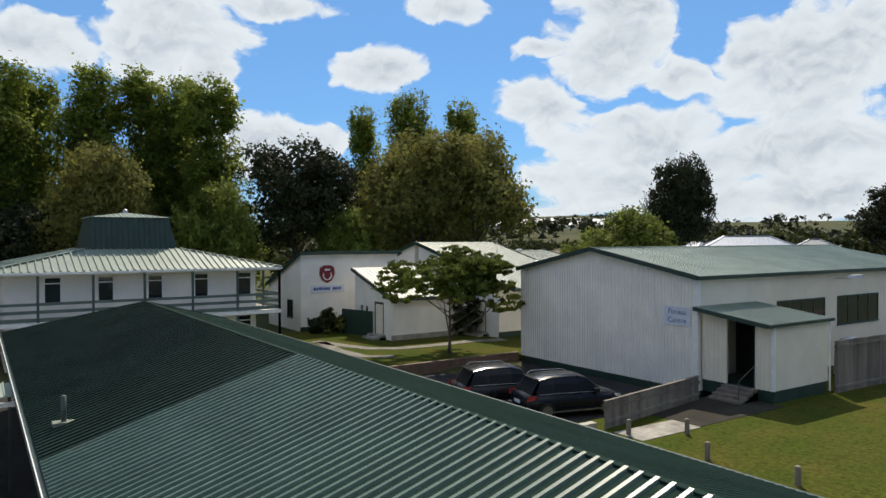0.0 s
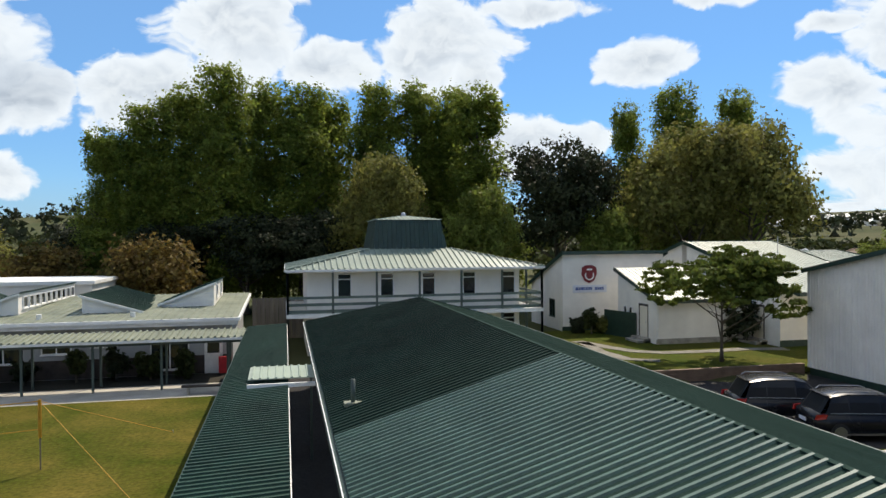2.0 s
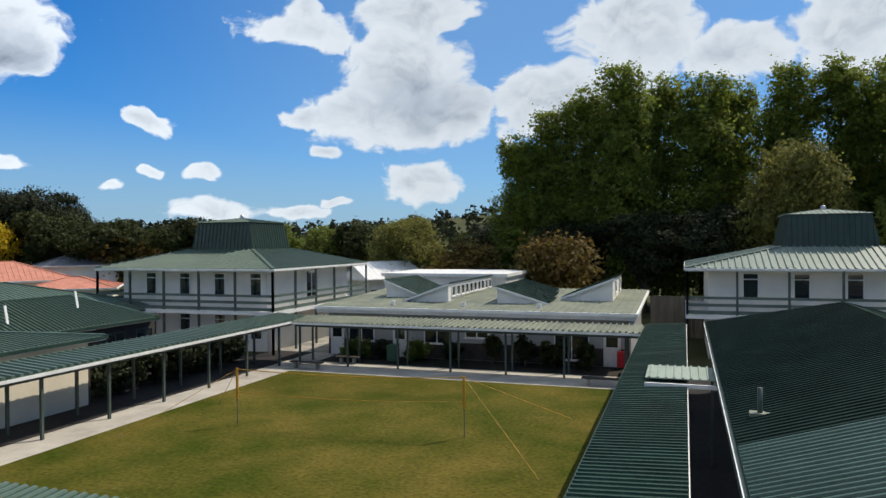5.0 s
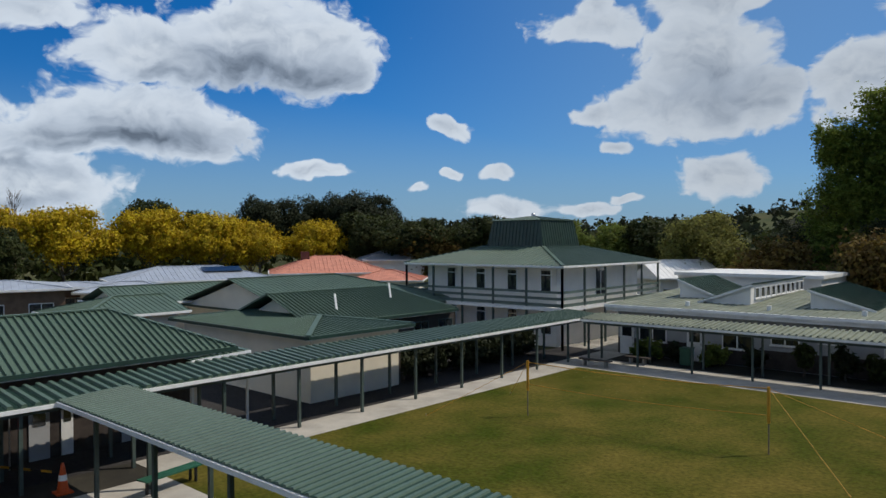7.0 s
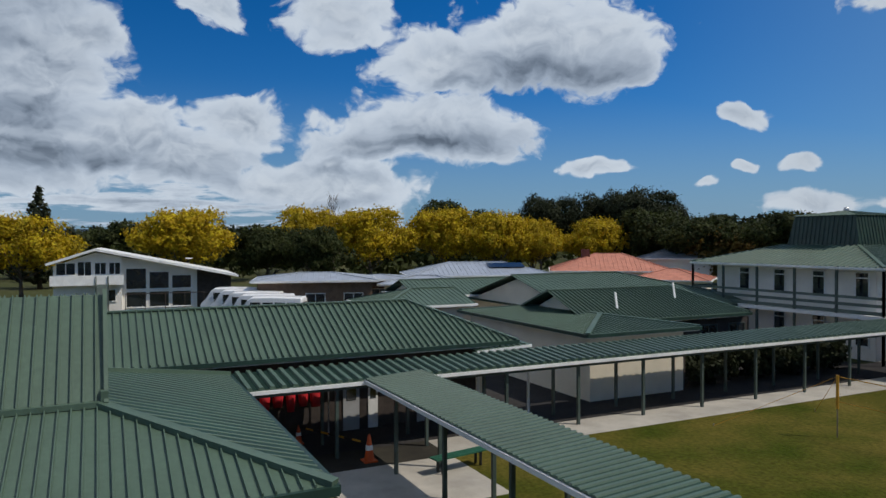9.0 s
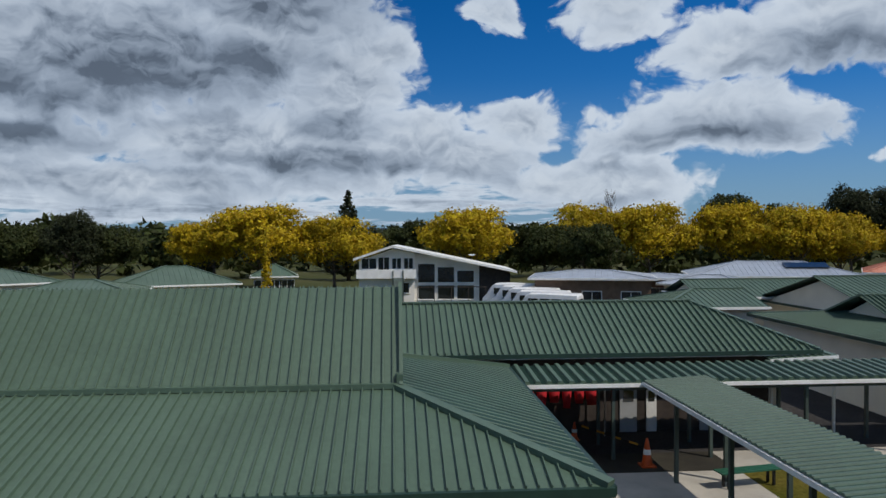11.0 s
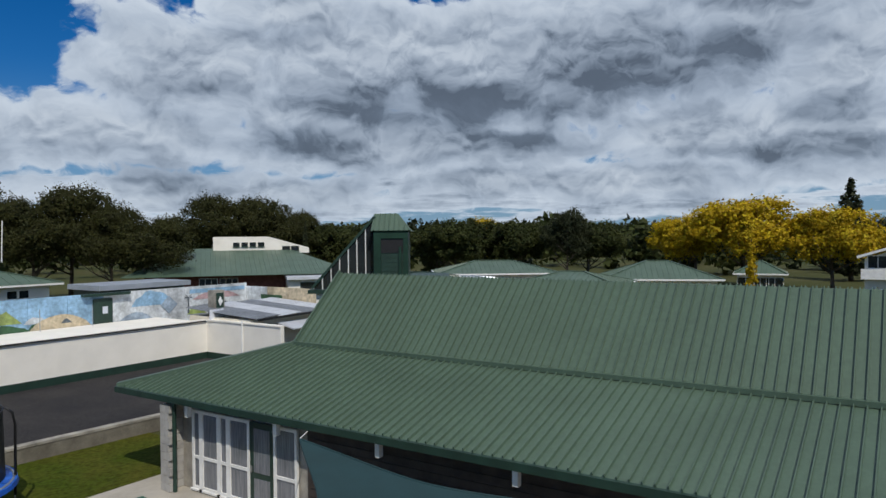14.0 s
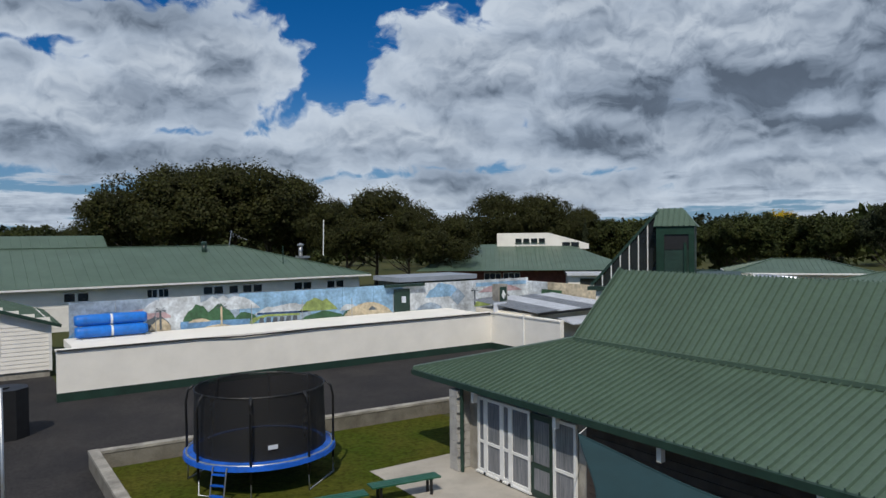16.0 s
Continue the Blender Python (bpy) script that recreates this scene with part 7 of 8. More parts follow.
def classroom_front():
    """Doors, windows and planting along the shaded front of the flat-roofed classrooms."""
    Y = 38.8
    for x, w, z, h, c in ((-18.4, 1.7, .9, 1.4, 2), (-11.2, 1.4, 1.3, 1.0, 2), (-5.85, 1.9, .3, 1.9, 2), (-13.6, 1.6, .9, 1.4, 2), (-9.0, 1.2, 1.6, .8, 1)):
        window(BLOCK_E, (x, Y, z), (1, 0, 0), (0, -1, 0), w, h, WHITE_TRIM, cols=c)
    for x in (-20.0, -15.9, -3.7):
        d = part("door", Geo().box(x - .45, x + .45, Y - .06, Y, .04, 2.1), WHITE_TRIM, BLOCK_E, "white panelled door")
        part("pane", Geo().box(x - .3, x + .3, Y - .075, Y - .06, 1.1, 1.95), GLASS, d)
        part("handle", Geo().box(x + .34, x + .4, Y - .11, Y - .06, .95, 1.05), GALV, d)
    # Dark lower strip puts the walkway's shade into the wall colour.
    part("dado", Geo().box(-20.6, -2.8, Y - .012, Y, .05, 1.0), BOARD_AND_SHADE, BLOCK_E, "lower wall strip darkened for the walkway shade")
    part("downpipe", Geo().tube([(-2.75, 38.6, .05), (-2.75, 38.6, 2.9)], .05, 8), GALV, BLOCK_E)
    for k in range(3):
        part("eave_vent", Geo().tube([(-16.5 + 4.4 * k, 39.2, 3.05), (-16.5 + 4.4 * k, 39.2, 3.3)], .13, 10), WHITE_TRIM, BLOCK_E)


classroom_front()

bx = thing("hose_cabinet", "bright red hose cabinet against the classroom wall", "cabinet", (-3.15, 38.3, 0))
part("cabinet_body", Geo().box(-3.4, -2.95, 38.2, 38.5, .12, .95), RED, bx)
part("door", Geo().box(-3.37, -2.98, 38.17, 38.2, .16, .9), RED, bx)
part("foot", Geo().box(-3.35, -3.0, 38.22, 38.48, .03, .12), BLACK, bx)


def low_bench(x0, x1, y, z=.42):
    t = thing("plank_bench", "dark plank bench beside the path", "bench", ((x0 + x1) / 2, y, 0), group="plank benches")
    part("seat", Geo().box(x0, x1, y - .18, y + .18, z - .06, z), BOARD_AND_SHADE, t)
    for x in (x0 + .3, x1 - .3):
        part("leg", Geo().box(x - .05, x + .05, y - .14, y + .14, .03, z - .06), CONCRETE_OLD, t)


low_bench(-20.2, -18.3, 33.7)
low_bench(-4.6, -2.6, 33.6)
low_bench(-18.6, -17.2, 35.9)


def cone_marker(x, y, s=1.0):
    t = thing("traffic_cone", "orange traffic cone with white collar", "cone", (0, 0, 0), group="traffic cones")
    part("base", Geo().box(-.19, .19, -.19, .19, 0, .04), ORANGE, t)
    part("body", Geo().lathe([(.14, .04), (.10, .32), (.085, .42), (.06, .6), (.03, .74), (0, .75)], 18), ORANGE, t, smooth=True)
    part("collar", Geo().lathe([(.108, .32), (.090, .46)], 18), WHITE_TRIM, t)
    t.matrix_basis = pose(x, y, .035) @ Matrix.Scale(s, 4)


cone_marker(-20.45, 7.4, 1.1)
cone_marker(-23.3, 5.95, .8)
tp = thing("barrier_tape", "yellow and black barrier tape between cones", "tape", (-22, 6.6, 0))
for k in range(9):
    f0, f1 = k / 9, (k + 1) / 9
    part("stripe", Geo().beam((-23.3 + 2.85 * f0, 5.95 + 1.45 * f0, .58), (-23.3 + 2.85 * f1, 5.95 + 1.45 * f1, .58), .01, .06), YELLOW_TAPE if k % 2 else BLACK, tp)


def bag_rack():
    t = thing("lifejacket_rail", "rail hung with bright red jackets under the eave", "rail", (-23.6, 5.6, 0))
    part("rail", Geo().tube([(-23.7, 4.2, 1.85), (-23.7, 7.1, 1.85)], .025, 6), GALV, t)
    rng = random.Random(3)
    for y in (4.2, 7.1):
        part("upright", Geo().tube([(-23.7, y, .03), (-23.7, y, 1.85)], .025, 6), GALV, t)
    for k in range(6):
        y = 4.5 + .43 * k
        w, h = rng.uniform(.15, .2), rng.uniform(.6, .85)
        g = Geo()
        rows = [(0, .06, .05), (.08, w, .09), (.3, w * 1.1, .12), (.65, w * .95, .11), (1, w * .8, .06)]
        vs = []
        for f, hw, dp in rows:
            for a in range(10):
                c = a / 10 * 6.283
                vs.append((-23.7 + dp * math.cos(c), y + hw * math.sin(c), 1.82 - h * f))
        fs = [(r * 10 + a, r * 10 + (a + 1) % 10, (r + 1) * 10 + (a + 1) % 10, (r + 1) * 10 + a) for r in range(4) for a in range(10)]
        part("jacket", g.add(vs, fs + [tuple(range(40, 50))]), RED, t, smooth=True)


bag_rack()
for y, w, dm in ((8.05, .6, GREY_AND_SHADE), (8.87, .36, WHITE_TRIM), (11.0, .8, GREY_AND_SHADE)):
    d = part("door", Geo().box(-24.16, -24.08, y - w / 2, y + w / 2, .04, 2.1), dm, BLOCK_D, "pale door leaf under the walkway")
    part("pane", Geo().box(-24.08, -24.065, y - w * .3, y + w * .3, 1.1, 1.9), GLASS, d)
# Dark overlay on the cream wall puts the walkway's shade into colour.
part("dark_cladding", Geo().box(-24.15, -24.12, -3, 13.1, .05, 2.7), BOARD_AND_SHADE, BLOCK_D, "wall overlay darkened in colour for deep shade")
for x, w in ((-26.2, 1.8), (-29.5, 1.4), (-32.0, .9)):
    window(BLOCK_F, (x, 18.4, 1.2), (1, 0, 0), (0, -1, 0), w, 1.3, WHITE_TRIM, cols=3)
for y in (20.2, 22.4):
    window(BLOCK_F, (-23.935, y, .5), (0, 1, 0), (1, 0, 0), 1.5, 1.8, POST_GREEN, cols=2)
for y in (25.5, 28.2, 30.2):
    window(BLOCK_G, (-26.87, y, .9), (0, 1, 0), (1, 0, 0), 1.2, 1.5, POST_GREEN, cols=2)
for (x, y, z) in ((-27.5, 22.8, 3.7), (-28.2, 27.2, 4.0)):
    part("roof_vent", Geo().beam((x, y, z - .3), (x - .15, y, z + .5), .12, .04), WHITE_TRIM, BLOCK_G, "white roof vent fin")
# Dark overlays on cream walls stand for the black shade behind the walkway.
part("dado", Geo().box(-26.9, -26.87, 19, 31, .05, 2.75), BOARD_AND_SHADE, BLOCK_G, "wall overlay darkened in colour for walkway shade")
part("dado", Geo().box(-23.95, -23.935, 18.45, 23.7, .05, 2.7), BOARD_AND_SHADE, BLOCK_F)


def small_lean(x0, x1, y0, y1, z):
    t = thing("porch_roof", "short green ribbed porch roof over the side door", "canopy", ((x0 + x1) / 2, (y0 + y1) / 2, 0))
    part("roof_sheet", Geo().ribbed([(x0, y0, z), (x0, y1, z + .1), (x1, y1, z + .02), (x1, y0, z - .08)], (1, 0, 0), .25, .08, .04), ROOF, t)
    for y in (y0 + .1, y1 - .1):
        part("post", Geo().beam((x1 - .1, y, .03), (x1 - .1, y, z - .1), .08, .08), WHITE_TRIM, t)
    part("fascia", Geo().beam((x1, y0, z - .14), (x1, y1, z - .04), .05, .1), WHITE_TRIM, t)


small_lean(-25.6, -23.1, 12.6, 15.0, 2.75)


def shrub_at(name, label, x, y, h, w, leaf, seed, size=.12, n=1200):
    s = make_tree(name, label, seed, h, w, "shrub", leaf, n, size, "garden shrubs")
    s["category"] = "shrub"
    s.matrix_basis = pose(x, y, .03, 0, 0, seed * 40)


k = 0
for x, h, w, lf in ((-18.2, 1.2, 1.9, L_FRESH), (-16.6, 1.1, 1.0, L_DARK), (-14.5, 1.2, 1.7, L_FRESH), (-12.3, 1.3, 1.2, L_DARK), (-10.0, 1.8, 1.0, L_MID), (-8.2, 1.7, 1.3, L_DARK), (-6.6, 1.6, 1.5, L_MID), (-5.0, 1.5, 1.1, L_MID)):
    shrub_at("garden_shrub", "leafy garden shrub in the shaded classroom border", x, 37.7, h, w, lf, 60 + k)
    k += 1
for x, y, h, w, lf in ((21.6, 47.9, 2.1, 1.3, L_MID), (22.6, 47.8, 1.4, 1.8, L_OLIVE), (20.9, 48.6, 1.2, 1.5, L_DARK), (29.4, 41.0, 3.0, 2.4, L_DARK), (28.9, 42.0, 2.4, 2.2, L_DARK)):
    shrub_at("garden_shrub", "dark garden shrub beside the boarding house wall", x, y, h, w, lf, 60 + k, .13, 1600)
    k += 1
# Added dark shrubs that fill the black, shaded gap behind the walkway.
for y in range(9):
    shrub_at("hedge_shrub", "dark shrub added to fill a shaded gap behind walkway", -24.6, 24.6 + 1.25 * y, 1.9, 2.0, L_DARK, 60 + k, .13, 1800)
    k += 1
bn2 = thing("wheelie_bin", "green wheelie bin by the classroom wall", "bin", (-15.6, 37.0, 0))
part("bin_body", Geo().box(-15.9, -15.35, 36.75, 37.3, .1, .95), BENCH_GREEN, bn2)
part("lid", Geo().box(-15.93, -15.32, 36.7, 37.35, .95, 1.02), BENCH_GREEN, bn2)
for x in (-15.85, -15.4):
    part("wheel", Geo().tube([(x - .03, 37.25, .12), (x + .03, 37.25, .12)], .11, 12), TYRE, bn2)


def white_deck_roof():
    t = thing("flat_extension", "white flat-roofed extension behind the classrooms", "building", (-18.3, 56, 0))
    part("wall", Geo().box(-22.7, -12.8, 52.2, 60, 0, 4.1), WHITE, t)
    part("roof_slab", Geo().box(-22.9, -12.6, 52.0, 60.2, 4.1, 4.34), WHITE_TRIM, t)
    for k in range(3):
        window(t, (-21.5 + 2.6 * k, 52.2, 2.6), (1, 0, 0), (0, -1, 0), 1.8, .9, TRIM_GREEN, cols=2)


white_deck_roof()
fb = thing("back_fence", "grey boarded fence behind the classrooms", "fence", (-1.5, 52, 0))
for k in range(16):
    part("board", Geo().box(-2.3 + .3 * k, -2.02 + .3 * k, 51.9, 51.94, 0, 2.9), TIMBER, fb)
part("rail", Geo().box(-2.3, 2.5, 51.94, 52.0, 2.4, 2.5), TIMBER, fb)


# ---- gym surroundings ----
def letters(body, size, o, right, up, material, name="lettering"):
    cu = bpy.data.curves.new(name, "FONT")
    cu.body, cu.size, cu.align_x, cu.extrude = body, size, "CENTER", .004
    ob = bpy.data.objects.new(name, cu)
    scene.collection.objects.link(ob)
    bpy.context.view_layer.update()
    me = bpy.data.meshes.new_from_object(ob.evaluated_get(bpy.context.evaluated_depsgraph_get()))
    bpy.data.objects.remove(ob)
    bpy.data.curves.remove(cu)
    r, u = Vector(right), Vector(up)
    n = r.cross(u)
    g = Geo()
    g.v = [tuple(Vector(o) + r * v.co.x + u * v.co.y + n * v.co.z) for v in me.vertices]
    g.f = [tuple(p.vertices) for p in me.polygons]
    bpy.data.meshes.remove(me)
    return g


sg = thing("wall_sign", "white wall sign lettered Fitness Centre in blue", "sign", (26.98, 21.35, 2.9))
part("board", Geo().box(26.955, 27.02, 20.62, 22.08, 2.86, 3.70), SIGN_WHITE, sg)
part("lettering", letters("Fitness", .36, (26.95, 21.35, 3.36), (0, -1, 0), (0, 0, 1), SIGN_BLUE), SIGN_BLUE, sg)
part("lettering", letters("Centre", .36, (26.95, 21.35, 2.98), (0, -1, 0), (0, 0, 1), SIGN_BLUE), SIGN_BLUE, sg)
sg = thing("wall_sign", "pale blue house sign with a row of dark marks", "sign", (22.45, 50.03, 2.9))
part("board", Geo().box(21.1, 23.82, 50.03, 50.08, 2.88, 3.44), SIGN_WHITE, sg)
for x0, w in ((21.3, .22), (21.56, .14), (21.74, .22), (22.0, .1), (22.14, .14), (22.32, .14), (22.5, .14), (22.85, .2), (23.09, .14), (23.27, .14), (23.45, .12)):
    part("mark", Geo().box(x0, x0 + w, 50.02, 50.03, 3.06, 3.28), SIGN_BLUE, sg)
cr = thing("wall_crest", "dark red shield crest with pale horseshoe shape", "crest", (22.5, 50.03, 3.75))
sh = [(-.44, .42), (-.2, .56), (.2, .56), (.44, .42), (.48, 0), (.3, -.4), (0, -.58), (-.3, -.4), (-.48, 0)]
part("shield", Geo().prism([(22.42 + 1.3 * x, 50.08, 4.27 + 1.2 * z) for x, z in sh], (0, -.06, 0)), CREST_RED, cr)
part("horseshoe", Geo().tube([(22.42 + .33 * math.cos(a), 50.01, 4.18 + .34 * math.sin(a)) for a in [math.radians(150 + 24 * q) for q in range(11)]], .06, 6), WHITE_TRIM, cr)
part("bar", Geo().box(22.2, 22.64, 50.0, 50.02, 4.55, 4.68), WHITE_TRIM, cr)

window(MONO, (23.39, 46.1, 1.6), (0, -1, 0), (-1, 0, 0), .5, .6, WHITE_TRIM)
window(MONO, (23.39, 45.3, 1.6), (0, -1, 0), (-1, 0, 0), .5, .6, WHITE_TRIM)
window(MONO, (20.3, 52.2, .95), (0, -1, 0), (-1, 0, 0), 1.1, 1.35, TRIM_GREEN, cols=2)
for X, y0 in ((23.4, 42.9), (30.2, 40.3)):
    # Flat dark slab on a solid wall; the doorway's shade is only colour.
    part("recess", Geo().box(X - .012, X + .3, y0, y0 + 1.3, .35, 2.55), BOARD_AND_SHADE, MONO)
    d = part("door", Geo().box(X - .03, X - .012, y0 + .1, y0 + 1.1, .35, 2.4), CREAM, MONO, "cream recessed door")
    part("handle", Geo().box(X - .07, X - .03, y0 + .2, y0 + .26, 1.3, 1.4), GALV, d)
    for q in range(2):
        part("step", Geo().box(X - .9 + .4 * q, X - .01, y0 - .3, y0 + 1.5, .05, .2 + .14 * q), CONCRETE_OLD, MONO)
part("corner_board", Geo().box(23.36, 23.5, 41.76, 41.8, .3, 2.9), WHITE_TRIM, MONO)
part("foundation", Geo().box(23.36, 28.8, 41.74, 41.79, .05, .4), CONCRETE_OLD, MONO)
part("foundation", Geo().box(30.16, 36.2, 38.74, 38.79, .05, .45), TRIM_GREEN, MONO)
window(MONO, (29.6, 47.99, 1.1), (1, 0, 0), (0, -1, 0), 1.0, 1.1, WHITE_TRIM, cols=2)
part("skylight", Geo().lathe([(.5, 0), (.48, .12), (.3, .25), (0, .3)], 16, (37.8, 43.6, 4.9)), WHITE_TRIM, MONO, "white domed skylight", smooth=True)
part("aerial", Geo().tube([(35.6, 46, 4.9), (35.6, 46, 7.0)], .03, 6), GALV, MONO)
gate = thing("yard_gate", "dark green boarded yard gate", "gate", (23.0, 46.2, 0))
for q in range(9):
    f0, f1 = q / 9, (q + 1) / 9 + .004
    part("board", Geo().beam((22.5 + .8 * f0, 47.6 - 3.2 * f0, .9), (22.5 + .8 * f1, 47.6 - 3.2 * f1, .9), .04, 1.75), TRIM_GREEN, gate)
part("rail", Geo().beam((22.5, 47.6, 1.8), (23.3, 44.4, 1.8), .07, .08), TRIM_GREEN, gate)


def path_strip(pts, w, label):
    g = Geo()
    L = []
    for i, (x, y) in enumerate(pts):
        a, c = pts[max(0, i - 1)], pts[min(len(pts) - 1, i + 1)]
        d = Vector((c[0] - a[0], c[1] - a[1], 0)).normalized()
        n = Vector((-d.y, d.x, 0)) * w / 2
        L.append((Vector((x, y, .075)) + n, Vector((x, y, .075)) - n))
    for (a, b_), (c, d) in zip(L, L[1:]):
        g.prism([a, b_, d, c], (0, 0, -.1))
    single("path", g, STAINED, label, "path", kind="structure")


path_strip([(19.0, 44.5), (19.8, 41.5), (20.6, 39.6), (22.0, 38.6), (24.5, 38.4), (27.5, 38.6), (30.0, 38.0)], .95, "pale curved concrete path over the lawn")
path_strip([(19.2, 44.0), (18.6, 40.0), (18.9, 37.0), (20.4, 36.1)], .8, "pale concrete path branching to the car park")
flat("entry_slab", 18.7, 21.8, 16.2, 17.5, .04, CONCRETE_OLD, "stained concrete slab at the lawn edge", "pavement")
# Dark strip puts the shadow before the steps into the paving colour.
flat("entry_path", 21.8, 27.2, 16.3, 19.2, .035, SHADE_PAVING, "paving before the gym steps, darkened for the shadow there", "pavement")
rw = thing("retaining_edge", "low brown timber retaining edge below the lawn", "edging", (21, 32.4, 0))
for q in range(3):
    part("sleeper", Geo().box(12.0, 26.6, 32.3, 32.55, -.37 + .21 * q, -.17 + .21 * q), BROWN_WALL, rw)


def board_fence(name, label, a, b, h, n, cap=True, mat_=TIMBER, rails=2):
    t = thing(name, label, "fence", ((a[0] + b[0]) / 2, (a[1] + b[1]) / 2, 0))
    A, B = Vector((*a, 0)), Vector((*b, 0))
    rng = random.Random(n)
    for k in range(n):
        p, q = A.lerp(B, k / n), A.lerp(B, (k + .93) / n)
        hh = h + rng.uniform(-.012, .012)
        part("paling", Geo().beam((p.x, p.y, hh / 2 + .02), (q.x, q.y, hh / 2 + .02), .03, hh), mat_, t)
    for k in range(rails):
        z = .3 + (h - .5) * k
        off = (B - A).normalized().cross(Vector((0, 0, 1))) * .05
        part("rail", Geo().beam(A + off + Vector((0, 0, z)), B + off + Vector((0, 0, z)), .05, .1), mat_, t)
    if cap:
        part("cap", Geo().beam(A + Vector((0, 0, h + .05)), B + Vector((0, 0, h + .05)), .14, .04), mat_, t)
    return t


board_fence("paling_fence", "low weathered paling fence with flat capping", (18.75, 17.98), (25.5, 19.1), .98, 36)
board_fence("tall_fence", "tall grey weathered board fence beside the gym porch", (31.5, 16.55), (46.0, 16.0), 2.3, 60, False)
for x, y in ((20.65, 15.93), (18.8, 13.75), (18.85, 10.9), (18.9, 17.0)):
    t = thing("bollard", "squat brown timber bollard at the lawn edge", "bollard", (x, y, 0), group="lawn bollards")
    part("shaft", Geo().tube([(x, y, 0), (x, y, .52)], .085, 10), TIMBER, t)
    part("cap", Geo().lathe([(.085, .52), (.07, .56), (0, .57)], 10, (x, y, 0)), TIMBER, t)
kb = thing("kerb", "pale concrete kerb at the car park", "kerb", (18.2, 18.6, 0), kind="structure")
part("kerb_stone", Geo().box(16.0, 18.7, 18.3, 18.6, 0, .2), CONCRETE, kb)
cv = thing("covered_stack", "grey tarpaulin cover behind the tall fence", "cover", (36.5, 18.2, 0))
part("cover", Geo().lathe([(.85, 0), (.8, 1.4), (.55, 1.8), (0, 1.95)], 14, (36.5, 18.3, 0)), SILVER_ROOF, cv, smooth=True)
fl = thing("flood_lamp", "wall flood lamp on a bracket under the eave", "lamp", (38.6, 20.0, 4.6))
part("bracket", Geo().beam((38.6, 20.3, 4.7), (38.6, 19.4, 4.75), .05, .05), GALV, fl)
part("lamp_head", Geo().box(38.3, 39.3, 19.2, 19.45, 4.75, 4.9), SIGN_WHITE, fl)


# ---- parked cars ----
def suv(x, y, ang, tall=1.66, rails=True):
    t = thing("parked_car", "black five-door sport utility car parked on asphalt", "car", (0, 0, 0), group="parked cars")
    # stations along the length: x, half width low, half width at the waist, sill, waist height
    st = [(-2.22, .70, .62, .50, .86), (-2.12, .84, .80, .34, .98), (-1.7, .90, .87, .26, 1.02), (-.9, .91, .89, .24, 1.02), (0, .91, .89, .24, 1.0), (.9, .91, .88, .24, .98), (1.45, .90, .86, .26, .95), (1.95, .85, .78, .30, .84), (2.2, .70, .60, .42, .70)]
    vs, fs = [], []
    for px, wl, ww, zs, zw in st:
        sec = [(-wl * .92, zs), (-wl, zs + .18), (-wl * 1.01, (zs + zw) / 2), (-ww, zw - .04), (-ww * .86, zw + .015), (0, zw + .045), (ww * .86, zw + .015), (ww, zw - .04), (wl * 1.01, (zs + zw) / 2), (wl, zs + .18), (wl * .92, zs)]
        vs += [(px, a, b_) for a, b_ in sec]
    m = 11
    for i in range(len(st) - 1):
        fs += [(i * m + k, i * m + (k + 1) % m, (i + 1) * m + (k + 1) % m, (i + 1) * m + k) for k in range(m)]
    fs += [tuple(range(m - 1, -1, -1)), tuple(range((len(st) - 1) * m, len(st) * m))]
    part("body", Geo().add(vs, fs), CARPAINT, t, smooth=True)
    cab = [(-2.0, .74, 1.0), (-1.62, .66, tall - .10), (-1.0, .64, tall), (.1, .63, tall - .01), (.55, .61, tall - .10), (1.28, .76, .98)]
    vs, fs = [], []
    for px, hw, z in cab:
        vs += [(px, -hw, z - .02), (px, -hw * .8, z + .03), (px, hw * .8, z + .03), (px, hw, z - .02)]
    for i in range(len(cab) - 1):
        fs += [(i * 4 + k, i * 4 + k + 1, i * 4 + 5 + k, i * 4 + 4 + k) for k in range(3)]
    # glasshouse: roof panel, screens and side glass
    roofp = part("roof_panel", Geo().add(vs[4:20], [(i * 4 + k, i * 4 + k + 1, i * 4 + 5 + k, i * 4 + 4 + k) for i in range(3) for k in range(3)]), CARPAINT, t, smooth=True)
    part("rear_screen", Geo().add(vs[0:8], [(k, k + 1, 5 + k, 4 + k) for k in range(3)]), CAR_GLASS, t)
    part("windscreen", Geo().add(vs[16:24], [(k, k + 1, 5 + k, 4 + k) for k in range(3)]), CAR_GLASS, t)
    for s in (-1, 1):
        base = [(-1.85, .86, 1.0), (-1.0, .88, 1.01), (.1, .88, 1.0), (1.1, .84, .97)]
        topl = [(-1.55, .665, tall - .12), (-1.0, .64, tall - .05), (.1, .63, tall - .06), (.55, .615, tall - .13)]
        for k in range(3):
            q = [base[k], base[k + 1], topl[k + 1], topl[k]]
            cx = sum(p[0] for p in q) / 4
            cz = sum(p[2] for p in q) / 4
            sm_ = [(cx + (p[0] - cx) * .93, s * (p[1] + .004), cz + (p[2] - cz) * .88) for p in q]
            part("pillar_panel", Geo().add([(p[0], s * p[1], p[2]) for p in q], [(0, 1, 2, 3)]), CARPAINT, t)
            part("side_window", Geo().add(sm_, [(0, 1, 2, 3)]), CAR_GLASS, t)
        part("chrome_strip", Geo().tube([(-1.7, s * .89, 1.03), (-.9, s * .905, 1.035), (.1, s * .905, 1.025), (1.1, s * .865, .99)], .012, 5), RIM, t)
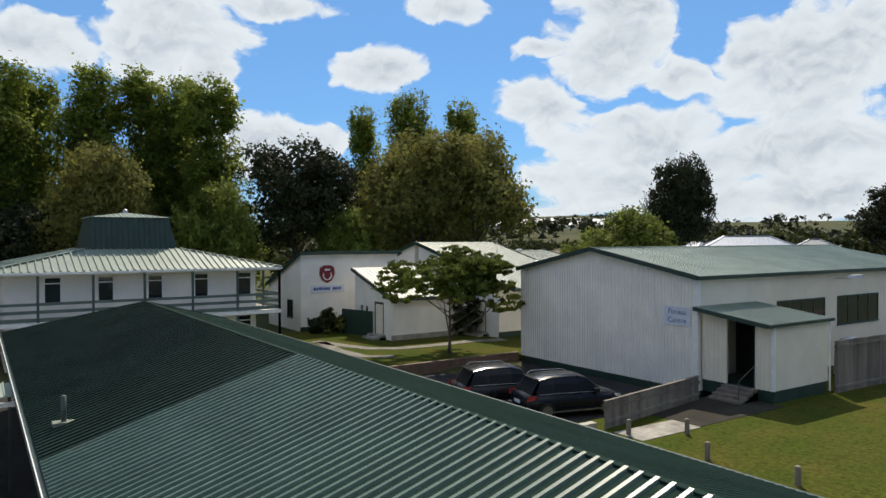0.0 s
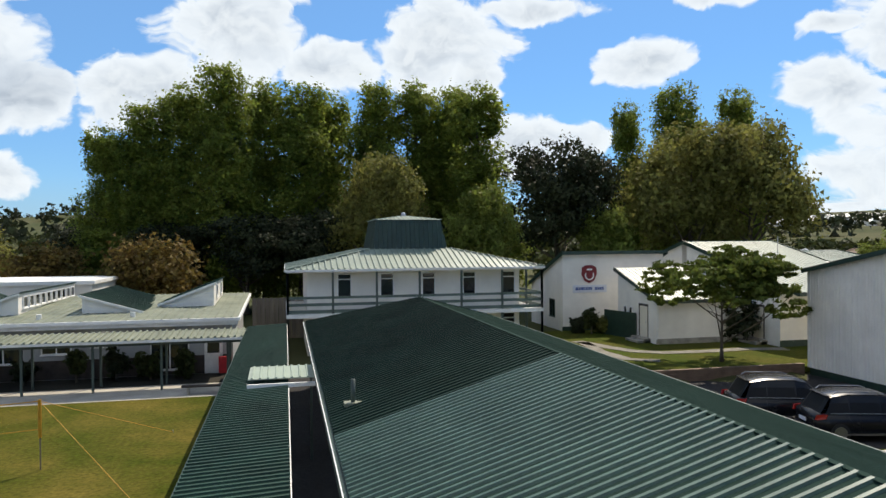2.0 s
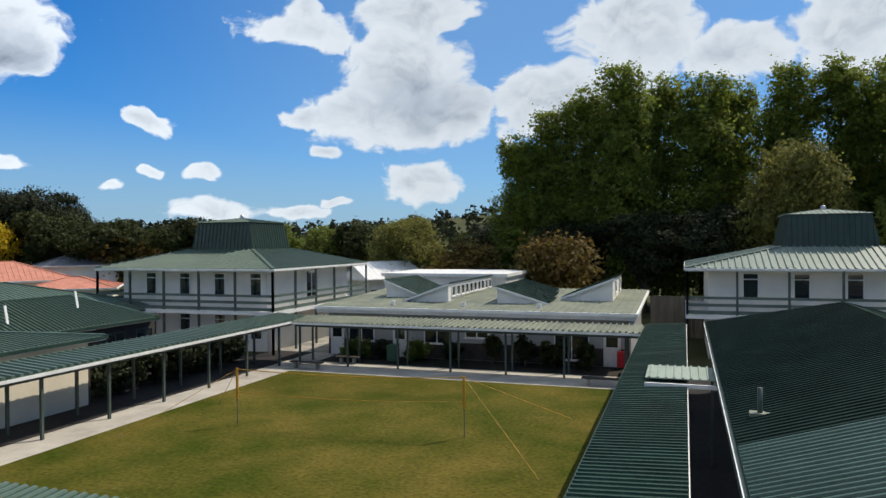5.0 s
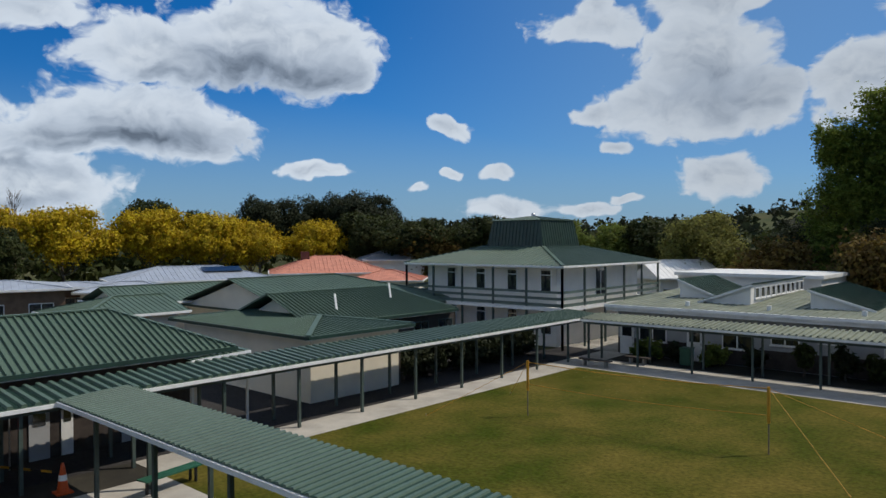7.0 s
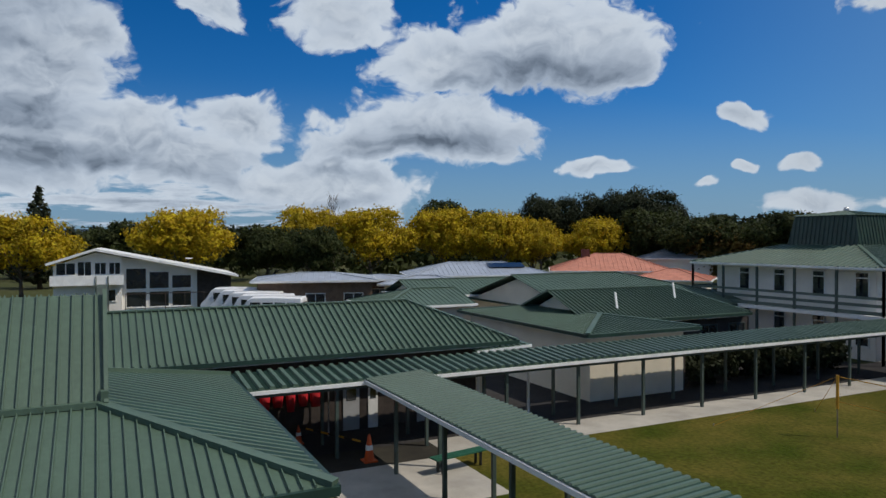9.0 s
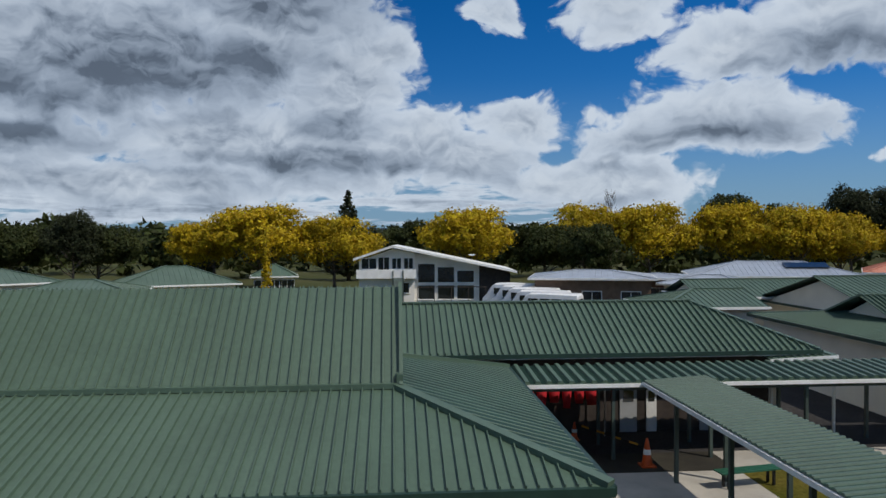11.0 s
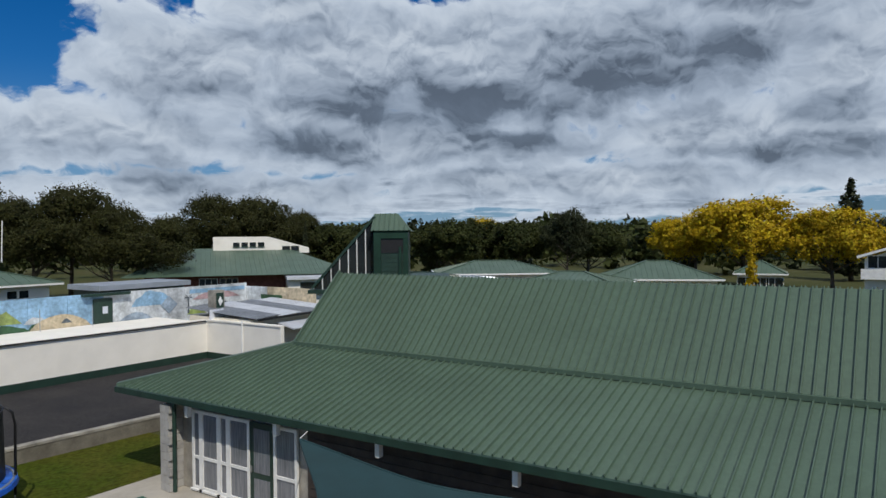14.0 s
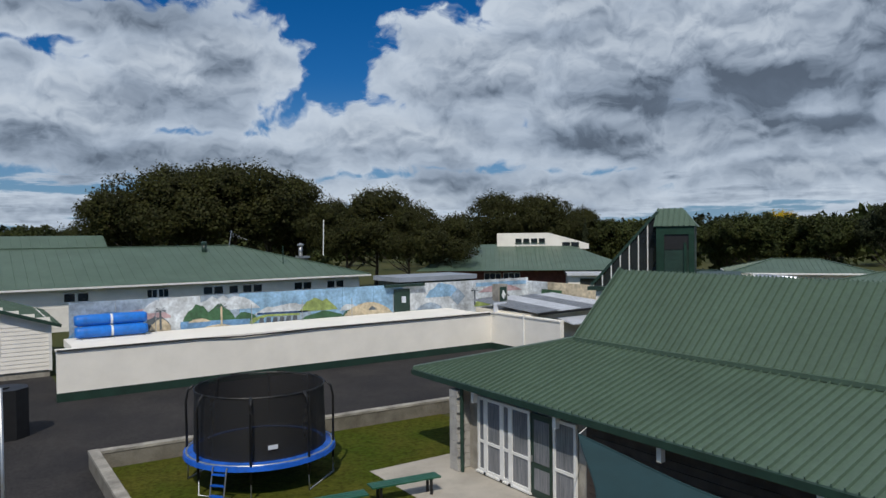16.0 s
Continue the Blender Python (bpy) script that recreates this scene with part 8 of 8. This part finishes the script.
        part("sill", Geo().beam((-1.2, s * .9, .3), (1.2, s * .9, .3), .05, .06), RIM, t)
        part("mirror", Geo().box(.75, .95, s * .95 - .1, s * .95 + .1, 1.0, 1.14), CARPAINT, t)
        lamp = [(-2.14, s * .84, .98), (-1.78, s * .885, 1.0), (-1.85, s * .89, .84), (-2.18, s * .82, .8)]
        part("tail_lamp", Geo().prism(lamp, (-.05, s * .03, 0)), TAIL, t, "red tail lamp")
        part("head_lamp", Geo().prism([(1.75, s * .83, .86), (2.12, s * .66, .78), (2.16, s * .66, .68), (1.8, s * .86, .74)], (.03, s * .02, 0)), CLEAR, t)
        if rails:
            part("roof_rail", Geo().tube([(-1.5, s * .6, tall - .04), (-1.35, s * .6, tall + .07), (.1, s * .58, tall + .06), (.3, s * .58, tall - .02)], .02, 6), RIM, t)
        for wx in (-1.36, 1.36):
            w = part("wheel", Geo().tube([(wx, s * .70, .34), (wx, s * .92, .34)], .34, 22), TYRE, t)
            part("rim", Geo().tube([(wx, s * .9, .34), (wx, s * .935, .34)], .23, 16), RIM, w)
    part("number_plate", Geo().box(-2.27, -2.24, -.24, .24, .62, .74), SIGN_WHITE, t)
    part("bumper", Geo().box(-2.26, -2.0, -.78, .78, .36, .52), BLACK, t)
    part("spoiler", Geo().beam((-1.62, -.6, tall - .08), (-1.62, .6, tall - .08), .22, .03), CARPAINT, t)
    t.matrix_basis = pose(x, y, -.36, 0, 0, ang)
    return t


suv(20.45, 21.75, -14)
suv(19.35, 24.6, -16, 1.70)


# ---- houses beyond the school ----
def far_frame(b, d):
    """Axes of a house that faces the hovering point: across to the right, away, and its middle."""
    x, y = at(b, d)
    away = Vector((x, y, 0)).normalized()
    return Vector((x, y, 0)), Vector((away.y, -away.x, 0)), away


def white_house():
    c, r, w = far_frame(87.0, 72)
    t = thing("white_house", "white two-storey house with long sloping gable roof", "house", tuple(c))

    def P(a, d, z):
        q = c + r * a + w * d
        return (q.x, q.y, z)

    L, K, R = -7.9, -4.0, 8.5
    zl, zk, zr = 4.55, 5.85, 3.25
    part("wall", Geo().prism([P(L + .5, 0, 0), P(K + 2.2, 0, 0), P(K + 2.2, 0, 5.3), P(K, 0, zk - .15), P(L + .5, 0, zl - .05)], tuple(w * 9)), WHITE, t)
    part("wall", Geo().prism([P(K + 2.2, .6, 0), P(4.8, .6, 0), P(4.8, .6, zr + 1.0), P(K + 2.2, .6, 5.2)], tuple(w * 8)), WHITE, t)
    part("wall", Geo().prism([P(4.8, .8, 0), P(R - .5, .8, 0), P(R - .5, .8, zr), P(4.8, .8, 4.1)], tuple(w * 7)), BOARD_AND_SHADE, t)
    for a, za, b_, zb in ((L, zl, K, zk), (K, zk, R, zr)):
        part("roof_slab", Geo().prism([P(a, -1.0, za), P(b_, -1.0, zb), P(b_, 9.5, zb), P(a, 9.5, za)], (0, 0, .22)), WHITE_TRIM, t)
    part("deck", Geo().prism([P(L + .3, -.9, 2.75), P(K + 2.4, -.9, 2.75), P(K + 2.4, 0, 2.75), P(L + .3, 0, 2.75)], (0, 0, .2)), WHITE_TRIM, t)
    part("railing", Geo().prism([P(L + .3, -.9, 2.95), P(K + 2.4, -.9, 2.95), P(K + 2.4, -.84, 2.95), P(L + .3, -.84, 2.95)], (0, 0, .7)), WHITE_TRIM, t)
    n = tuple(-w)
    for a, wd in ((-6.4, 1.6), (-2.4, 1.0), (-3.6, 1.0)):
        window(t, P(a, 0, 3.65), tuple(r), n, wd, 1.15, WHITE_TRIM, cols=2)
    window(t, P(-4.9, 0, 3.0), tuple(r), n, 1.2, 1.9, WHITE_TRIM, cols=2)
    for k in range(3):
        window(t, P(-.6 + 2.0 * k, .6, 2.2), tuple(r), n, 1.8, 2.0 - .35 * k, WHITE_TRIM)
        window(t, P(-.6 + 2.0 * k, .6, .5), tuple(r), n, 1.8, 1.5, WHITE_TRIM)
    window(t, P(-3.0, 0, 1.2), tuple(r), n, 1.4, 1.1, WHITE_TRIM, cols=2)
    st = part("stair", Geo().beam(P(-3.4, -2.5, .1), P(-3.4, -1, 2.8), .9, .1), POST_GREEN, t)
    for a in (-3.9, -2.9):
        for d in (-1.0, -2.4):
            part("stair_post", Geo().beam(P(a, d, 0), P(a, d, 3.6), .06, .06), POST_GREEN, st)
    part("deck_rail", Geo().beam(P(-1.5, -1.2, 1.9), P(5.4, -1.2, 1.9), .06, .08), BOARD_AND_SHADE, t)
    for k in range(5):
        part("rail_post", Geo().beam(P(-1.5 + 1.7 * k, -1.2, 0), P(-1.5 + 1.7 * k, -1.2, 1.9), .06, .06), BOARD_AND_SHADE, t)
    dish = part("dish", Geo().lathe([(.4, .15), (.3, .05), (0, 0)], 14, P(4.2, 3, 4.9)), WHITE_TRIM, t)


white_house()


def van(x, y, ang):
    t = thing("minibus", "white high-roofed minibus parked in a row", "van", (0, 0, 0), group="parked minibuses")
    sec = [(-2.6, .85, .35, 2.3), (-2.5, .92, .3, 2.45), (0, .95, .28, 2.5), (1.3, .94, .28, 2.46), (1.7, .9, .3, 2.2), (2.2, .88, .32, 1.45), (2.6, .8, .4, 1.1)]
    vs, fs = [], []
    for px, hw, z0, z1 in sec:
        vs += [(px, -hw, z0), (px, -hw, z0 + (z1 - z0) * .5), (px, -hw * .9, z1 - .12), (px, -hw * .6, z1), (px, hw * .6, z1), (px, hw * .9, z1 - .12), (px, hw, z0 + (z1 - z0) * .5), (px, hw, z0)]
    for i in range(len(sec) - 1):
        fs += [(i * 8 + k, i * 8 + (k + 1) % 8, (i + 1) * 8 + (k + 1) % 8, (i + 1) * 8 + k) for k in range(8)]
    fs += [tuple(range(7, -1, -1)), tuple(range(48, 56))]
    part("body", Geo().add(vs, fs), VANWHITE, t, smooth=False)
    part("windscreen", Geo().add([(1.74, -.78, 2.12), (1.74, .78, 2.12), (2.24, .8, 1.44), (2.24, -.8, 1.44)], [(0, 1, 2, 3)]), GLASS, t)
    for s in (-1, 1):
        for k in range(4):
            part("side_window", Geo().box(-2.3 + .95 * k, -1.5 + .95 * k, s * .95 - .012, s * .95 + .012, 1.45, 2.05), GLASS, t)
        for wx in (-1.6, 1.7):
            part("wheel", Geo().tube([(wx, s * .72, .33), (wx, s * .95, .33)], .33, 16), TYRE, t)
    part("rear_window", Geo().box(-2.62, -2.58, -.6, .6, 1.45, 2.05), GLASS, t)
    t.matrix_basis = pose(x, y, 0, 0, 0, ang)


for k in range(5):
    c, r, w = far_frame(80.7 - .75 * k, 68 - 2.9 * k)
    van(c.x, c.y, math.degrees(math.atan2(-r.y, -r.x)) - 18)


def bungalow(name, label, b, d, half, depth, ze, rise, roof_mat, wall_mat, turn=0, over=.5, wins=3, ends="xx"):
    c, r, w = far_frame(b, d)
    t = simple_block(name, label, -half, half, -depth / 2, depth / 2, ze, rise, roof_mat, wall_mat, ends, over, .5, .06, .03, WHITE_TRIM, category="house", group="neighbouring houses")
    for k in range(wins):
        window(t, (-half + over + (2 * half - 2 * over) * (k + .5) / wins, -depth / 2 + over, .9), (1, 0, 0), (0, -1, 0), 1.7, 1.3, WHITE_TRIM, cols=2)
    t.matrix_basis = pose(c.x, c.y, -.02, 0, 0, math.degrees(math.atan2(r.y, r.x)) + turn)
    return t


bungalow("neighbour_house", "brown timber house with low silver roof", 74.3, 66, 5.4, 8, 3.3, .55, SILVER_ROOF, BROWN_WALL, 0)
bungalow("neighbour_house", "brown flat-roofed house wing with silver edge", 69.2, 70, 3.2, 6, 3.1, .3, SILVER_ROOF, BROWN_WALL, 0)
h = bungalow("neighbour_house", "house with broad silver-blue roof and solar panels", 61.5, 80, 8.0, 10, 3.0, 1.3, SILVER_ROOF, WHITE, 12)
part("solar_panel", Geo().prism([(1.0, -2.6, 3.72), (5.0, -2.6, 3.72), (5.0, -1.0, 4.14), (1.0, -1.0, 4.14)], (0, 0, .08)), GLASS, h)
bungalow("neighbour_house", "low house with silver-blue roof", 65.5, 68, 4.0, 6, 2.7, .7, SILVER_ROOF, WHITE, -10)
h = bungalow("neighbour_house", "house with faded terracotta tile roof and chimney", 51.0, 88, 7.0, 11, 3.2, 1.9, PINK_ROOF, CREAM, 5)
part("chimney", Geo().box(-3.3, -2.3, -1.2, -.4, 3.8, 5.6), BRICK, h)
bungalow("neighbour_house", "house with faded terracotta tile roof", 46.2, 78, 4.0, 7, 2.7, 1.0, PINK_ROOF, CREAM, -8)
bungalow("neighbour_house", "grey-roofed house behind terracotta roofs", 46.0, 100, 4.5, 8, 4.3, 1.4, GREY_ROOF, WHITE, 10)
bungalow("neighbour_house", "low house with green roof beyond the chapel", 119.5, 78, 6.5, 9, 2.9, 1.2, ROOF, CREAM, 8)
bungalow("neighbour_house", "green-roofed house with white gable beyond the chapel", 113.2, 66, 5.0, 8, 2.5, 1.0, ROOF, WHITE, -14)
bungalow("neighbour_house", "green-roofed house beyond the chapel", 106.8, 74, 5.5, 9, 2.6, 1.6, ROOF, CREAM, 6)
bungalow("neighbour_house", "small green-roofed garage beyond the chapel", 99.5, 84, 2.6, 5, 2.6, 1.3, ROOF, CREAM, 0)
bungalow("neighbour_house", "low dark-roofed house beside the tower", 125.5, 60, 3.5, 6, 3.3, .5, TRIM_GREEN, WHITE, 0)
bungalow("neighbour_house", "white clad shed beside the tower", 122.5, 70, 4.0, 5, 2.6, .3, SILVER_ROOF, WHITE, 0)
bungalow("neighbour_house", "large white-roofed house beyond the gym", -56.5, 92, 7.5, 10, 4.8, 2.4, SILVER_ROOF, CREAM, 12)
bungalow("neighbour_house", "white metal-roofed house beyond the gym", -53.0, 96, 4.0, 8, 5.0, 1.6, SILVER_ROOF, WHITE, -6)
bungalow("neighbour_house", "grey tiled house beyond the gym", -61.0, 98, 5.0, 9, 4.6, 2.2, GREY_ROOF, CREAM, 5)
bungalow("neighbour_house", "brown-roofed house behind the boarding house", -42.6, 92, 4.0, 8, 4.2, 1.5, BROWN_WALL, CREAM, 0)
bungalow("neighbour_house", "white-roofed house behind the boarding house", -39.5, 96, 3.0, 7, 4.2, 1.4, SILVER_ROOF, CREAM, 0)
bungalow("neighbour_house", "white gabled house behind the boarding hall", 23.8, 74, 3.6, 7, 3.2, 1.6, WHITE_TRIM, WHITE, 30, ends="gg")


def hill_suburb():
    """Hundreds of tiny houses on the far slope, too small to pick apart."""
    rng = random.Random(12)
    g = Geo()
    for _ in range(260):
        b = rng.uniform(-47, -36)
        d = rng.uniform(700, 1250)
        x, y = at(b, d)
        z = land(x, y)
        w, dp, h = rng.uniform(5, 10), rng.uniform(4, 7), rng.uniform(3, 5)
        g.box(x - w / 2, x + w / 2, y - dp / 2, y + dp / 2, z - 2, z + h)
        g.prism([(x - w / 2 - .5, y - dp / 2 - .5, z + h), (x + w / 2 + .5, y - dp / 2 - .5, z + h), (x, y - dp / 2 - .5, z + h + 2)], (0, dp + 1, 0))
    ob = part("hill_suburb", g, WHITE)
    tagged(ob, "pale houses scattered over the distant hillside", "houses", kind="stuff")


hill_suburb()


def far_range():
    """Far ranges on the horizon, with distance haze put into their blue colour."""
    g = Geo()
    n = 150
    vs = []
    for k in range(n + 1):
        b = 70 + 130 * k / n
        x, y = at(b, 4200)
        h = 30 + 62 * max(0, noise.noise((b * .09, 3.1, 0)) + .35) + 16 * noise.noise((b * .5, 7.7, 0))
        vs += [(x, y, -5), (x, y, h)]
    fs = [(2 * k, 2 * k + 1, 2 * k + 3, 2 * k + 2) for k in range(n)]
    ob = part("far_range", g.add(vs, fs), FAR_HAZE_BLUE)
    tagged(ob, "far ranges coloured blue for haze along the horizon", "hills", kind="structure")


far_range()
